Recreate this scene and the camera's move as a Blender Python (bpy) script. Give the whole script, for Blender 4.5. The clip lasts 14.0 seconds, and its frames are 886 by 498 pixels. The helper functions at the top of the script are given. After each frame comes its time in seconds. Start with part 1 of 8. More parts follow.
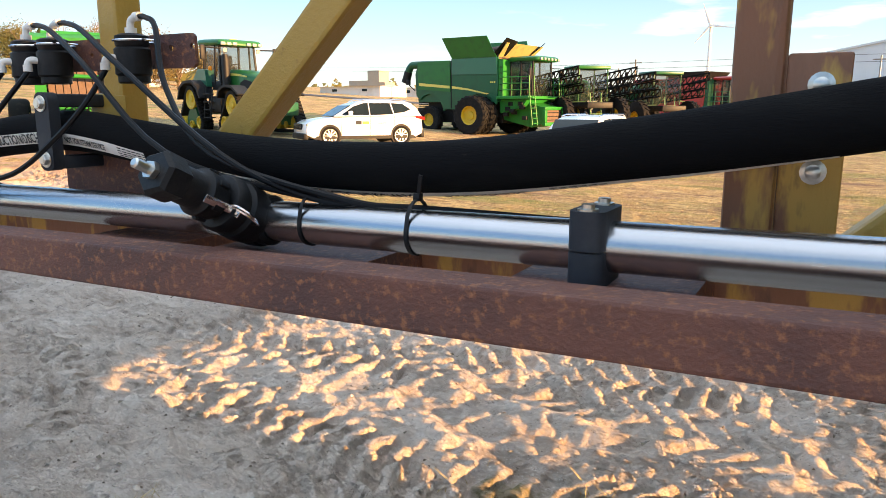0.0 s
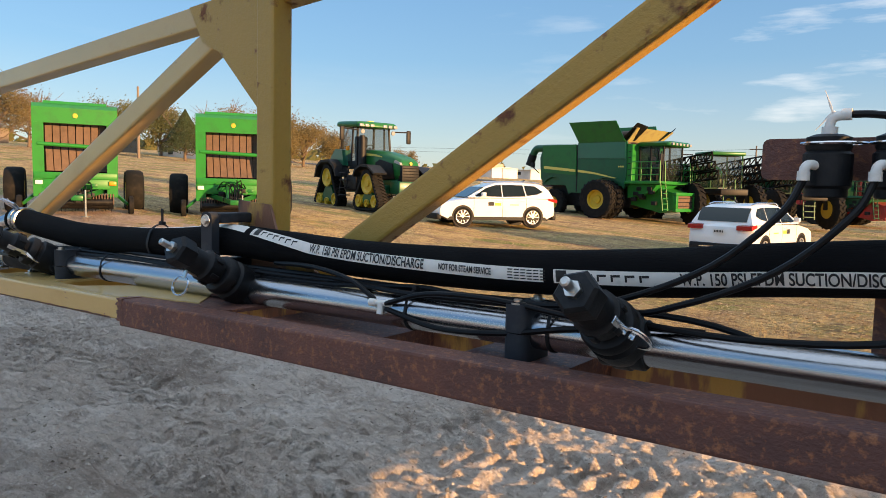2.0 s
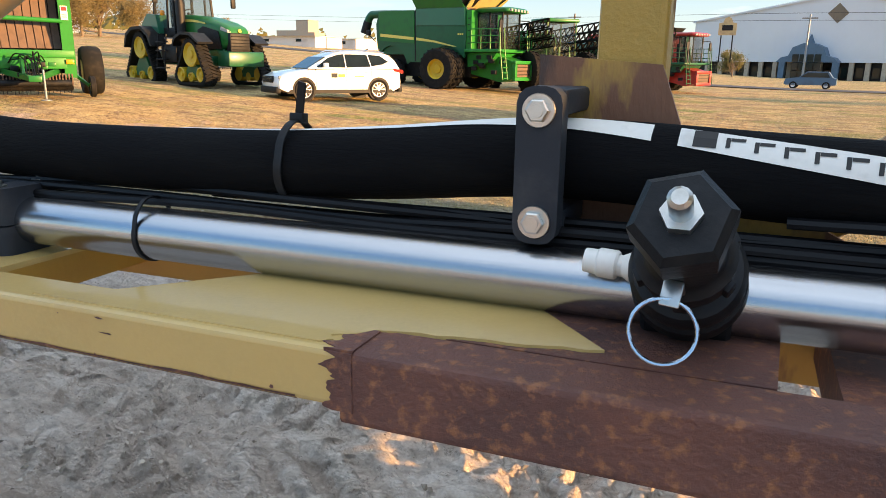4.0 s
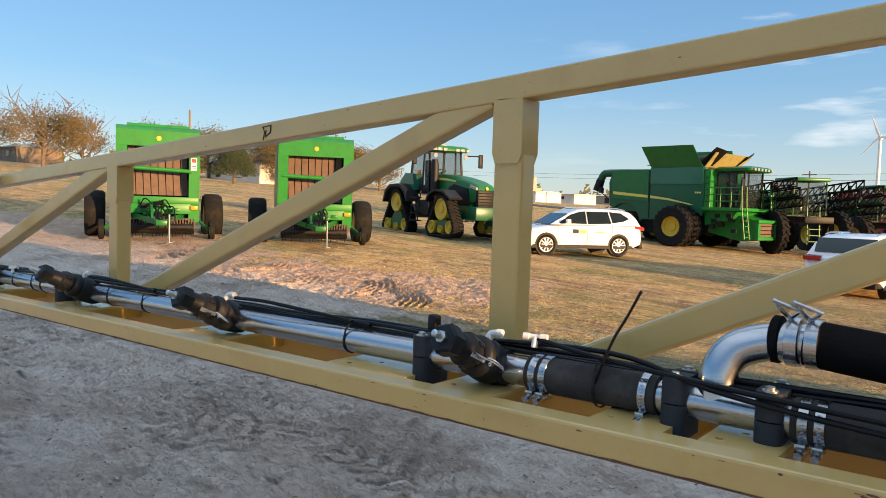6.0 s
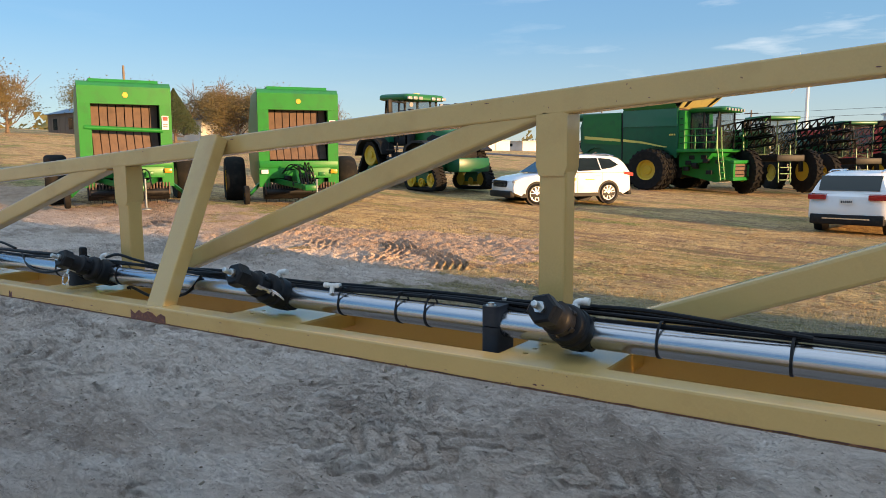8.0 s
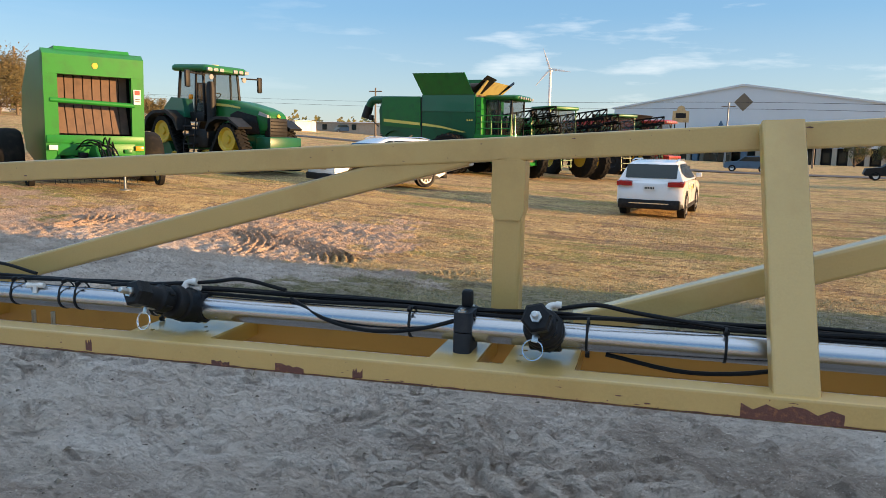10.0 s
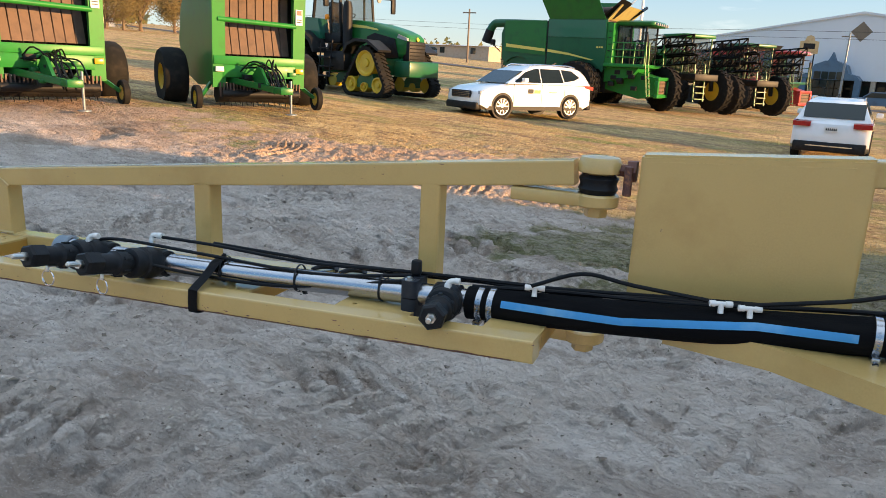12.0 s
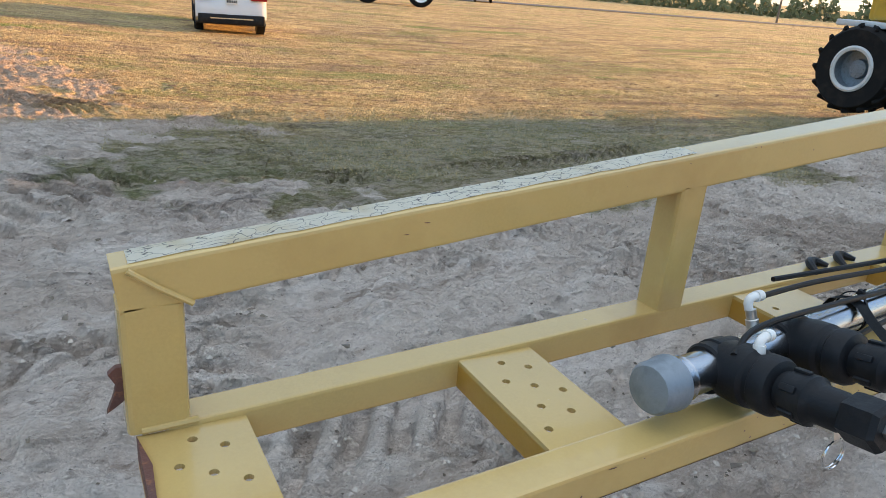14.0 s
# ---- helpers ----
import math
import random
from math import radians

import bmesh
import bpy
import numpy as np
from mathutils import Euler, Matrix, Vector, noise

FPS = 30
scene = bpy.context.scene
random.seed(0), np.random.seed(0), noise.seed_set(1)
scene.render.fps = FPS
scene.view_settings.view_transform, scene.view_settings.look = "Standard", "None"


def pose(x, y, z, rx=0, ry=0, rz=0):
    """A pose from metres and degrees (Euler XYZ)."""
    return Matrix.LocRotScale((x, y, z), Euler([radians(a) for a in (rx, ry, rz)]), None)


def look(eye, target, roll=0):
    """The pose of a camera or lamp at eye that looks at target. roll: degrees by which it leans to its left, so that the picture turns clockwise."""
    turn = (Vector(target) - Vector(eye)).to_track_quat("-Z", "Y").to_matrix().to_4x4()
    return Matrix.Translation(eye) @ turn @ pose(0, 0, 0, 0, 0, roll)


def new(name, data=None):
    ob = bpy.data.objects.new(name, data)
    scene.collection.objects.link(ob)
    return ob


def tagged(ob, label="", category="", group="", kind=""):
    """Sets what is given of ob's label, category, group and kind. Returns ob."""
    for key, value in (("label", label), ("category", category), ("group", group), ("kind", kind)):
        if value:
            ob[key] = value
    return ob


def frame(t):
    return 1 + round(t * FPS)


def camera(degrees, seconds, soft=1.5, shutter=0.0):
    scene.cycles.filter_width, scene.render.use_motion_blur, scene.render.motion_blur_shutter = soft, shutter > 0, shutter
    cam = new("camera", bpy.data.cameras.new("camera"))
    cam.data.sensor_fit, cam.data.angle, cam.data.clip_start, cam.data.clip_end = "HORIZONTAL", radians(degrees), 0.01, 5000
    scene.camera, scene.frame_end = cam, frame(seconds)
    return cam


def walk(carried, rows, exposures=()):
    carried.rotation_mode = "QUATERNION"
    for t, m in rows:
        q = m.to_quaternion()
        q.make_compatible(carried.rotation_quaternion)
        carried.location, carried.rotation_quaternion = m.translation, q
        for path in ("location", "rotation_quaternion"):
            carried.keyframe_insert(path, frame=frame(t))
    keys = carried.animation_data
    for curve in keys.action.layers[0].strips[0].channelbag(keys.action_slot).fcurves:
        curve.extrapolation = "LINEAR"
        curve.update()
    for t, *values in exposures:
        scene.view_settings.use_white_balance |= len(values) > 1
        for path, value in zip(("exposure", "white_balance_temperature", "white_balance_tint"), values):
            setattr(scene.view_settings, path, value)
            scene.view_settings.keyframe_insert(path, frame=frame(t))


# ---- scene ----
cam = camera(63.6, 14.0, 0.6)
PATH = [
    (0, (1.401, -0.507, 1.443), (0.464, 1.217, 1.057), -0.0),
    (0.5, (1.142, -0.555, 1.469), (0.031, 1.085, 1.189), 0.5),
    (1, (0.885, -0.596, 1.49), (-0.319, 0.989, 1.293), 1.2),
    (1.5, (0.626, -0.665, 1.485), (-0.6, 0.907, 1.322), 1.5),
    (2, (0.346, -0.68, 1.483), (-0.845, 0.918, 1.312), 1.4),
    (4.3, (-0.809, -0.321, 1.438), (-1.529, 1.471, 0.918), 0.6),
    (4.5, (-0.845, -0.35, 1.441), (-1.573, 1.452, 0.967), 0.5),
    (5, (-1.023, -0.634, 1.525), (-1.896, 1.147, 1.266), 0.1),
    (5.5, (-1.244, -0.806, 1.54), (-2.34, 0.862, 1.419), 1.0),
    (6, (-1.573, -0.847, 1.53), (-2.839, 0.697, 1.421), 1.8),
    (6.5, (-1.962, -0.888, 1.51), (-3.304, 0.587, 1.351), 1.8),
    (7, (-2.37, -0.929, 1.523), (-3.698, 0.553, 1.319), 1.1),
    (7.5, (-2.844, -0.927, 1.545), (-4.104, 0.609, 1.315), 0.5),
    (7.7, (-3.037, -0.953, 1.548), (-4.254, 0.616, 1.312), 0.1),
    (9.8, (-4.957, -1.152, 1.547), (-5.494, 0.753, 1.265), 0.7),
    (10, (-5.194, -1.146, 1.569), (-5.734, 0.758, 1.278), 1.2),
    (10.5, (-5.72, -1.207, 1.594), (-6.308, 0.676, 1.265), 1.5),
    (11, (-6.243, -1.219, 1.611), (-6.885, 0.638, 1.234), 1.9),
    (11.5, (-6.797, -1.196, 1.602), (-7.487, 0.629, 1.166), 2.4),
    (12, (-7.366, -1.192, 1.61), (-8.075, 0.611, 1.112), 2.7),
    (12.5, (-7.994, -1.097, 1.616), (-8.675, 0.696, 1.05), 3.0),
    (13, (-8.54, -1.019, 1.607), (-9.053, 0.803, 0.961), 3.1),
    (13.3, (-8.869, -0.849, 1.541), (-9.127, 1.009, 0.848), 3.8),
    (13.5, (-9.095, -0.771, 1.561), (-9.105, 1.094, 0.84), 3.6),
    (14, (-9.481, -0.419, 1.542), (-8.552, 1.203, 0.83), 4.9),
]
walk(cam, [(t, look(eye, target, roll)) for t, eye, target, roll in PATH], exposures=[(0, 1.85, 7400, 12), (0.6, 1.65, 7300, 12), (1.4, 1.22, 7000, 10), (2.2, 1.12, 6900, 10), (4.3, 1.68, 7300, 11), (5.0, 1.68, 7400, 11), (5.5, 1.24, 6900, 10), (7.5, 1.05, 6600, 8), (10, 1.15, 6600, 8), (12, 1.38, 6800, 9), (13, 1.50, 7000, 10), (14, 1.60, 7200, 11)])

# ---- light ----
SUN_EL, SUN_AZ = 7.5, -1.8          # degrees above the ground; from +x towards -y
sun_dir = Vector((math.cos(radians(SUN_AZ)) * math.cos(radians(SUN_EL)), -math.sin(radians(SUN_AZ)) * math.cos(radians(SUN_EL)), math.sin(radians(SUN_EL))))
sun = new("sun", bpy.data.lights.new("sun", "SUN"))
sun.data.energy, sun.data.angle, sun.data.color = 5.0, radians(0.53), (1.0, 0.585, 0.265)
sun.matrix_world = look((0, 0, 60), Vector((0, 0, 60)) - sun_dir)
world = bpy.data.worlds.new("sky")
scene.world = world
world.use_nodes = True
wn, wl = world.node_tree.nodes, world.node_tree.links
wn.clear()
w_out, w_bg, w_sky = wn.new("ShaderNodeOutputWorld"), wn.new("ShaderNodeBackground"), wn.new("ShaderNodeTexSky")
w_sky.sky_type, w_sky.sun_disc = "NISHITA", False
w_sky.sun_elevation, w_sky.sun_rotation = radians(SUN_EL), radians(90 + SUN_AZ)
w_sky.air_density, w_sky.dust_density, w_sky.ozone_density = 1.0, 0.5, 3.5
w_bg.inputs["Strength"].default_value = 0.14
# thin high clouds low over the horizon
w_tc, w_map, w_noise, w_ramp = wn.new("ShaderNodeTexCoord"), wn.new("ShaderNodeMapping"), wn.new("ShaderNodeTexNoise"), wn.new("ShaderNodeValToRGB")
w_map.inputs["Scale"].default_value = (3.0, 3.0, 17.0)
w_map.inputs["Location"].default_value = (0.35, 0.1, 0.3)
w_noise.inputs["Scale"].default_value, w_noise.inputs["Detail"].default_value, w_noise.inputs["Roughness"].default_value = 1.6, 7.0, 0.55
w_ramp.color_ramp.elements[0].position, w_ramp.color_ramp.elements[1].position = 0.565, 0.76
w_mix = wn.new("ShaderNodeMix")
w_mix.data_type = "RGBA"
w_mix.inputs[7].default_value = (4.2, 4.2, 4.2, 1)
w_fac = wn.new("ShaderNodeMath")
w_fac.operation = "MULTIPLY"
w_fac.inputs[1].default_value = 0.6
wl.new(w_tc.outputs["Generated"], w_map.inputs["Vector"])
wl.new(w_map.outputs["Vector"], w_noise.inputs["Vector"])
wl.new(w_noise.outputs["Fac"], w_ramp.inputs["Fac"])
# the clouds gather towards +x
w_sep, w_side, w_gate = wn.new("ShaderNodeSeparateXYZ"), wn.new("ShaderNodeMapRange"), wn.new("ShaderNodeMath")
w_side.inputs["From Min"].default_value, w_side.inputs["From Max"].default_value, w_side.inputs["To Min"].default_value = -0.55, -0.20, 0.06
w_gate.operation = "MULTIPLY"
wl.new(w_tc.outputs["Generated"], w_sep.inputs["Vector"])
wl.new(w_sep.outputs["X"], w_side.inputs["Value"])
wl.new(w_ramp.outputs["Color"], w_gate.inputs[0])
wl.new(w_side.outputs["Result"], w_gate.inputs[1])
wl.new(w_gate.outputs["Value"], w_fac.inputs[0])
wl.new(w_fac.outputs["Value"], w_mix.inputs["Factor"])
# a gradient mixed into the whole sky; its unseen upper part is raised to brighten the shade
w_lift = wn.new("ShaderNodeMix")
w_lift.data_type = "RGBA"
w_lift.inputs["Factor"].default_value = 0.66
w_high = wn.new("ShaderNodeValToRGB")
w_high.color_ramp.elements[0].position, w_high.color_ramp.elements[1].position = 0.02, 0.42
w_high.color_ramp.elements[0].color, w_high.color_ramp.elements[1].color = (0.80, 0.88, 0.94, 1), (0.15, 0.42, 0.90, 1)
w_top = w_high.color_ramp.elements.new(0.60)
w_top.color = (0.85, 1.15, 1.55, 1)
w_zenith = w_high.color_ramp.elements.new(0.85)
w_zenith.color = (1.45, 1.75, 2.15, 1)
w_mid = w_high.color_ramp.elements.new(0.17)
w_mid.color = (0.34, 0.61, 0.95, 1)
w_gain = wn.new("ShaderNodeVectorMath")
w_gain.operation = "SCALE"
w_gain.inputs["Scale"].default_value = 2.75
wl.new(w_sep.outputs["Z"], w_high.inputs["Fac"])
wl.new(w_high.outputs["Color"], w_gain.inputs[0])
wl.new(w_gain.outputs["Vector"], w_lift.inputs[7])
wl.new(w_sky.outputs["Color"], w_lift.inputs[6])
wl.new(w_lift.outputs[2], w_mix.inputs[6])
wl.new(w_mix.outputs[2], w_bg.inputs["Color"])
wl.new(w_bg.outputs["Background"], w_out.inputs["Surface"])

# ---- materials ----


def material(name, color, rough=0.6, metal=0.0, second=None, scale=8.0, cover=(0.5, 0.7), bump=0.0, bump_scale=60.0, third=None, third_scale=2.0, third_cover=(0.55, 0.75), rough2=None, coat=0.0, stretch=(1, 1, 1), vary=0.12, spec=0.5):
    """A procedural surface: a base with fine variation, patches of a second and a third colour, and relief."""
    m = bpy.data.materials.new(name)
    m.use_nodes = True
    n, l = m.node_tree.nodes, m.node_tree.links
    p = n["Principled BSDF"]
    p.inputs["Roughness"].default_value, p.inputs["Metallic"].default_value = rough, metal
    p.inputs["Coat Weight"].default_value, p.inputs["Specular IOR Level"].default_value = coat, spec
    tc, mp = n.new("ShaderNodeTexCoord"), n.new("ShaderNodeMapping")
    mp.inputs["Scale"].default_value = stretch
    l.new(tc.outputs["Object"], mp.inputs["Vector"])

    def noise_tex(s, detail=5.0, rg=0.6):
        t = n.new("ShaderNodeTexNoise")
        t.inputs["Scale"].default_value, t.inputs["Detail"].default_value, t.inputs["Roughness"].default_value = s, detail, rg
        l.new(mp.outputs["Vector"], t.inputs["Vector"])
        return t

    def mix(fac, a, b):
        x = n.new("ShaderNodeMix")
        x.data_type = "RGBA"
        for sock, v in ((x.inputs["Factor"], fac), (x.inputs[6], a), (x.inputs[7], b)):
            if hasattr(v, "links"):
                l.new(v, sock)
            else:
                sock.default_value = v
        return x.outputs[2]

    def ramp(src, lo, hi):
        r = n.new("ShaderNodeMapRange")
        r.inputs["From Min"].default_value, r.inputs["From Max"].default_value = lo, hi
        l.new(src, r.inputs["Value"])
        return r.outputs["Result"]

    c4 = (*color, 1)
    dark, light = tuple(v * (1 - vary) for v in color) + (1,), tuple(min(1, v * (1 + vary)) for v in color) + (1,)
    col = mix(noise_tex(scale * 0.35).outputs["Fac"], dark, light)
    col = mix(ramp(noise_tex(scale * 9).outputs["Fac"], 0.35, 0.7), col, mix(0.35, c4, light))
    if second:
        f = ramp(noise_tex(scale).outputs["Fac"], *cover)
        col = mix(f, col, (*second, 1))
        if rough2 is not None:
            rr = n.new("ShaderNodeMapRange")
            l.new(f, rr.inputs["Value"])
            rr.inputs["To Min"].default_value, rr.inputs["To Max"].default_value = rough, rough2
            l.new(rr.outputs["Result"], p.inputs["Roughness"])
    if third:
        col = mix(ramp(noise_tex(third_scale, 6.0).outputs["Fac"], *third_cover), col, (*third, 1))
    l.new(col, p.inputs["Base Color"])
    if bump:
        b = n.new("ShaderNodeBump")
        b.inputs["Strength"].default_value, b.inputs["Distance"].default_value = bump, 0.004
        l.new(noise_tex(bump_scale).outputs["Fac"], b.inputs["Height"])
        l.new(b.outputs["Normal"], p.inputs["Normal"])
    return m


def glass(name, color=(0.02, 0.03, 0.03), rough=0.05):
    m = bpy.data.materials.new(name)
    m.use_nodes = True
    p = m.node_tree.nodes["Principled BSDF"]
    p.inputs["Base Color"].default_value = (*color, 1)
    p.inputs["Roughness"].default_value, p.inputs["Specular IOR Level"].default_value = rough, 0.45
    return m


def clear_glass(name, clear=0.6):
    """A clean pane: mostly seen through, with a gloss of its own."""
    m = glass(name, (0.03, 0.04, 0.04), 0.04)
    n, l = m.node_tree.nodes, m.node_tree.links
    t, x = n.new("ShaderNodeBsdfTransparent"), n.new("ShaderNodeMixShader")
    x.inputs["Fac"].default_value = clear
    l.new(n["Principled BSDF"].outputs["BSDF"], x.inputs[1])
    l.new(t.outputs["BSDF"], x.inputs[2])
    l.new(x.outputs["Shader"], n["Material Output"].inputs["Surface"])
    return m


RUST, RUST_DARK = (0.13, 0.045, 0.022), (0.06, 0.03, 0.02)
M_TAN = material("tan_paint", (0.56, 0.375, 0.135), 0.27, second=(0.20, 0.09, 0.03), scale=26, cover=(0.73, 0.76), bump=0.06, bump_scale=200, third=(0.48, 0.30, 0.10), third_scale=3.5, rough2=0.8, coat=0.35)
# the tan paint, darkened to hold the shade between the bottom chords
M_TAN_SHADED = material("shaded_tan_paint", (0.43, 0.225, 0.035), 0.42, second=(0.22, 0.10, 0.03), scale=20, cover=(0.70, 0.76), bump=0.08, bump_scale=200, third=(0.36, 0.18, 0.03), third_scale=4)
M_TAN_WORN = material("worn_tan_paint", (0.42, 0.255, 0.05), 0.42, second=RUST, scale=11, cover=(0.60, 0.68), bump=0.35, bump_scale=150, third=(0.22, 0.085, 0.03), third_scale=22, third_cover=(0.62, 0.70), rough2=0.85)
M_RUST = material("rusted_steel", (0.145, 0.056, 0.040), 0.62, second=(0.075, 0.034, 0.031), scale=9, cover=(0.42, 0.68), bump=0.55, bump_scale=220, third=(0.29, 0.115, 0.052), third_scale=105, third_cover=(0.53, 0.68), vary=0.25)
M_RUSTY = material("rust_eaten_paint", (0.20, 0.085, 0.045), 0.6, second=(0.44, 0.25, 0.055), scale=16, cover=(0.50, 0.58), bump=0.45, bump_scale=150, third=(0.07, 0.038, 0.028), third_scale=13, third_cover=(0.55, 0.63), stretch=(1, 1, 0.3))
M_STEEL = material("brushed_stainless", (0.46, 0.475, 0.50), 0.22, 1.0, second=(0.40, 0.405, 0.42), scale=5, cover=(0.4, 0.8), bump=0.05, bump_scale=40, stretch=(0.5, 13, 13), rough2=0.29)
M_ZINC = material("zinc_bolt", (0.60, 0.59, 0.56), 0.32, 1.0, second=(0.42, 0.40, 0.36), scale=40, bump=0.1)
M_BLACK = material("black_plastic", (0.007, 0.008, 0.010), 0.5, spec=0.25, second=(0.020, 0.020, 0.021), scale=18, bump=0.15, bump_scale=200)
M_GREYPLAS = material("dark_grey_plastic", (0.022, 0.026, 0.034), 0.6, spec=0.3, second=(0.042, 0.044, 0.05), scale=20, bump=0.1, bump_scale=150)
M_HOSE = material("black_rubber_hose", (0.004, 0.0042, 0.005), 0.85, spec=0.10, second=(0.008, 0.008, 0.008), scale=10, bump=0.35, bump_scale=140, third=(0.08, 0.06, 0.05), third_scale=7, third_cover=(0.70, 0.80), stretch=(0.6, 3, 3))
M_SLEEVE = material("worn_rubber_sleeve", (0.040, 0.036, 0.034), 0.85, spec=0.2, second=(0.075, 0.066, 0.060), scale=15, bump=0.4, bump_scale=120)
M_TUBE = material("black_tubing", (0.004, 0.004, 0.005), 0.45, spec=0.22, vary=0.2)
M_WHITEPLAS = material("white_plastic", (0.74, 0.72, 0.68), 0.4, second=(0.60, 0.57, 0.52), scale=30, bump=0.05)
M_LABEL = material("printed_label", (0.74, 0.71, 0.66), 0.6, second=(0.45, 0.42, 0.39), scale=16, cover=(0.60, 0.78))
M_INK = material("black_ink", (0.012, 0.012, 0.013), 0.6, vary=0.1)
M_BLUE = material("blue_stripe", (0.04, 0.27, 0.55), 0.55, second=(0.16, 0.38, 0.58), scale=9, cover=(0.5, 0.7), third=(0.02, 0.10, 0.22), third_scale=5, third_cover=(0.60, 0.74))
M_GALV = material("galvanised_cap", (0.21, 0.245, 0.275), 0.45, 0.35, second=(0.15, 0.175, 0.195), scale=25, bump=0.3, bump_scale=90)
M_GREEN = material("green_paint", (0.012, 0.13, 0.026), 0.36, second=(0.014, 0.10, 0.028), scale=3, coat=0.08, vary=0.1, spec=0.35)
M_GREENL = material("bright_green_paint", (0.016, 0.19, 0.028), 0.4, second=(0.02, 0.15, 0.03), scale=3, coat=0.05, spec=0.3)
M_GREEND = material("dark_green_paint", (0.008, 0.088, 0.036), 0.34, second=(0.010, 0.07, 0.03), scale=2, coat=0.08, vary=0.08, spec=0.35)
M_YELLOW = material("yellow_rim_paint", (0.55, 0.37, 0.02), 0.4, second=(0.5, 0.35, 0.05), scale=6)
M_TYRE = material("tyre_rubber", (0.010, 0.010, 0.010), 0.85, spec=0.2, second=(0.026, 0.022, 0.018), scale=5, cover=(0.48, 0.75), bump=0.3, bump_scale=40)
M_DARK = material("dark_machinery", (0.008, 0.008, 0.009), 0.55, spec=0.3, second=(0.022, 0.020, 0.018), scale=6, bump=0.2)
M_BOOM = material("matt_black_boom", (0.006, 0.006, 0.006), 0.85, spec=0.12, second=(0.014, 0.013, 0.011), scale=9)
M_BELT = material("brown_baler_belt", (0.125, 0.078, 0.055), 0.75, second=(0.085, 0.055, 0.042), scale=4, cover=(0.45, 0.7), bump=0.2, bump_scale=50)
M_GLASS = glass("dark_window_glass")
M_CABGLASS = clear_glass("cab_glass")
M_WHITE = material("white_car_paint", (0.80, 0.80, 0.80), 0.22, second=(0.74, 0.74, 0.73), scale=2, coat=0.6, vary=0.02)
M_CHROME = material("bright_metal", (0.75, 0.75, 0.76), 0.18, 1.0)
M_ALLOY = material("alloy_wheel", (0.62, 0.62, 0.63), 0.3, 0.8)
M_RED = material("red_paint", (0.42, 0.022, 0.02), 0.38, second=(0.30, 0.02, 0.018), scale=3, coat=0.2)
M_TAIL = glass("red_tail_light", (0.35, 0.01, 0.01), 0.15)
M_LAMP = glass("clear_lamp", (0.30, 0.30, 0.30), 0.12)
M_AMBER = material("amber_lens", (0.8, 0.28, 0.02), 0.25)
M_GOLD = material("gold_lettering", (0.62, 0.42, 0.06), 0.5)
M_STRIPE = material("yellow_stripe", (0.66, 0.56, 0.12), 0.4)
M_METALWALL = material("pale_metal_wall", (0.62, 0.65, 0.69), 0.55, 0.0, second=(0.57, 0.60, 0.64), scale=0.15, cover=(0.4, 0.8), bump=0.05, bump_scale=3, vary=0.04)
M_BLUEROOF = material("blue_metal_roof", (0.07, 0.13, 0.20), 0.5, second=(0.06, 0.10, 0.15), scale=1)
M_STONE = material("beige_masonry", (0.40, 0.34, 0.27), 0.8, second=(0.32, 0.27, 0.21), scale=2)
M_WHITEWALL = material("white_wall", (0.72, 0.70, 0.66), 0.7, second=(0.6, 0.58, 0.54), scale=0.4)
M_WOODPOLE = material("weathered_pole", (0.19, 0.15, 0.11), 0.85, second=(0.13, 0.10, 0.08), scale=3, stretch=(1, 1, 0.1))
M_BARK = material("weathered_bark", (0.15, 0.11, 0.08), 0.9, second=(0.09, 0.065, 0.05), scale=6, bump=0.4, bump_scale=20)
M_LEAF = material("autumn_leaves", (0.15, 0.112, 0.045), 0.85, second=(0.085, 0.078, 0.034), scale=0.5, cover=(0.35, 0.65), vary=0.4)
M_LEAFG = material("dull_green_leaves", (0.075, 0.085, 0.025), 0.8, second=(0.16, 0.12, 0.03), scale=0.4, cover=(0.45, 0.65), vary=0.35)
M_CEDAR = material("cedar_leaves", (0.035, 0.055, 0.022), 0.85, second=(0.06, 0.06, 0.025), scale=1, vary=0.3)
M_LUMP = material("dried_sand", (0.52, 0.44, 0.365), 0.95, spec=0.1, second=(0.42, 0.35, 0.29), scale=30, bump=0.3)
M_DULLGRASS = material("dull_grass_blades", (0.22, 0.22, 0.12), 0.85, second=(0.44, 0.39, 0.28), scale=2.5, cover=(0.42, 0.60), vary=0.35)
M_STRAW = material("dry_grass_blades", (0.52, 0.38, 0.17), 0.8, second=(0.26, 0.24, 0.07), scale=0.5, cover=(0.5, 0.66), vary=0.3)
M_TURBINE = material("turbine_white", (0.78, 0.78, 0.78), 0.5)
M_SIGNPANEL = material("sign_panel", (0.55, 0.40, 0.20), 0.6, second=(0.4, 0.28, 0.14), scale=1.5)
M_MACHYELLOW = material("machine_yellow", (0.50, 0.30, 0.035), 0.45, second=(0.4, 0.24, 0.04), scale=3)
# green paint with the sky's reflection mixed into the colour
M_GREEN_SKYLIT = material("sky_lit_green_paint", (0.010, 0.115, 0.060), 0.30, second=(0.012, 0.10, 0.055), scale=1.5, coat=0.25, vary=0.08)
M_TANKTAN = material("tan_tank_plate", (0.36, 0.31, 0.12), 0.6, second=(0.26, 0.20, 0.10), scale=3)
M_RIMWHITE = material("pale_rim_paint", (0.55, 0.55, 0.53), 0.45, second=(0.45, 0.44, 0.42), scale=5)
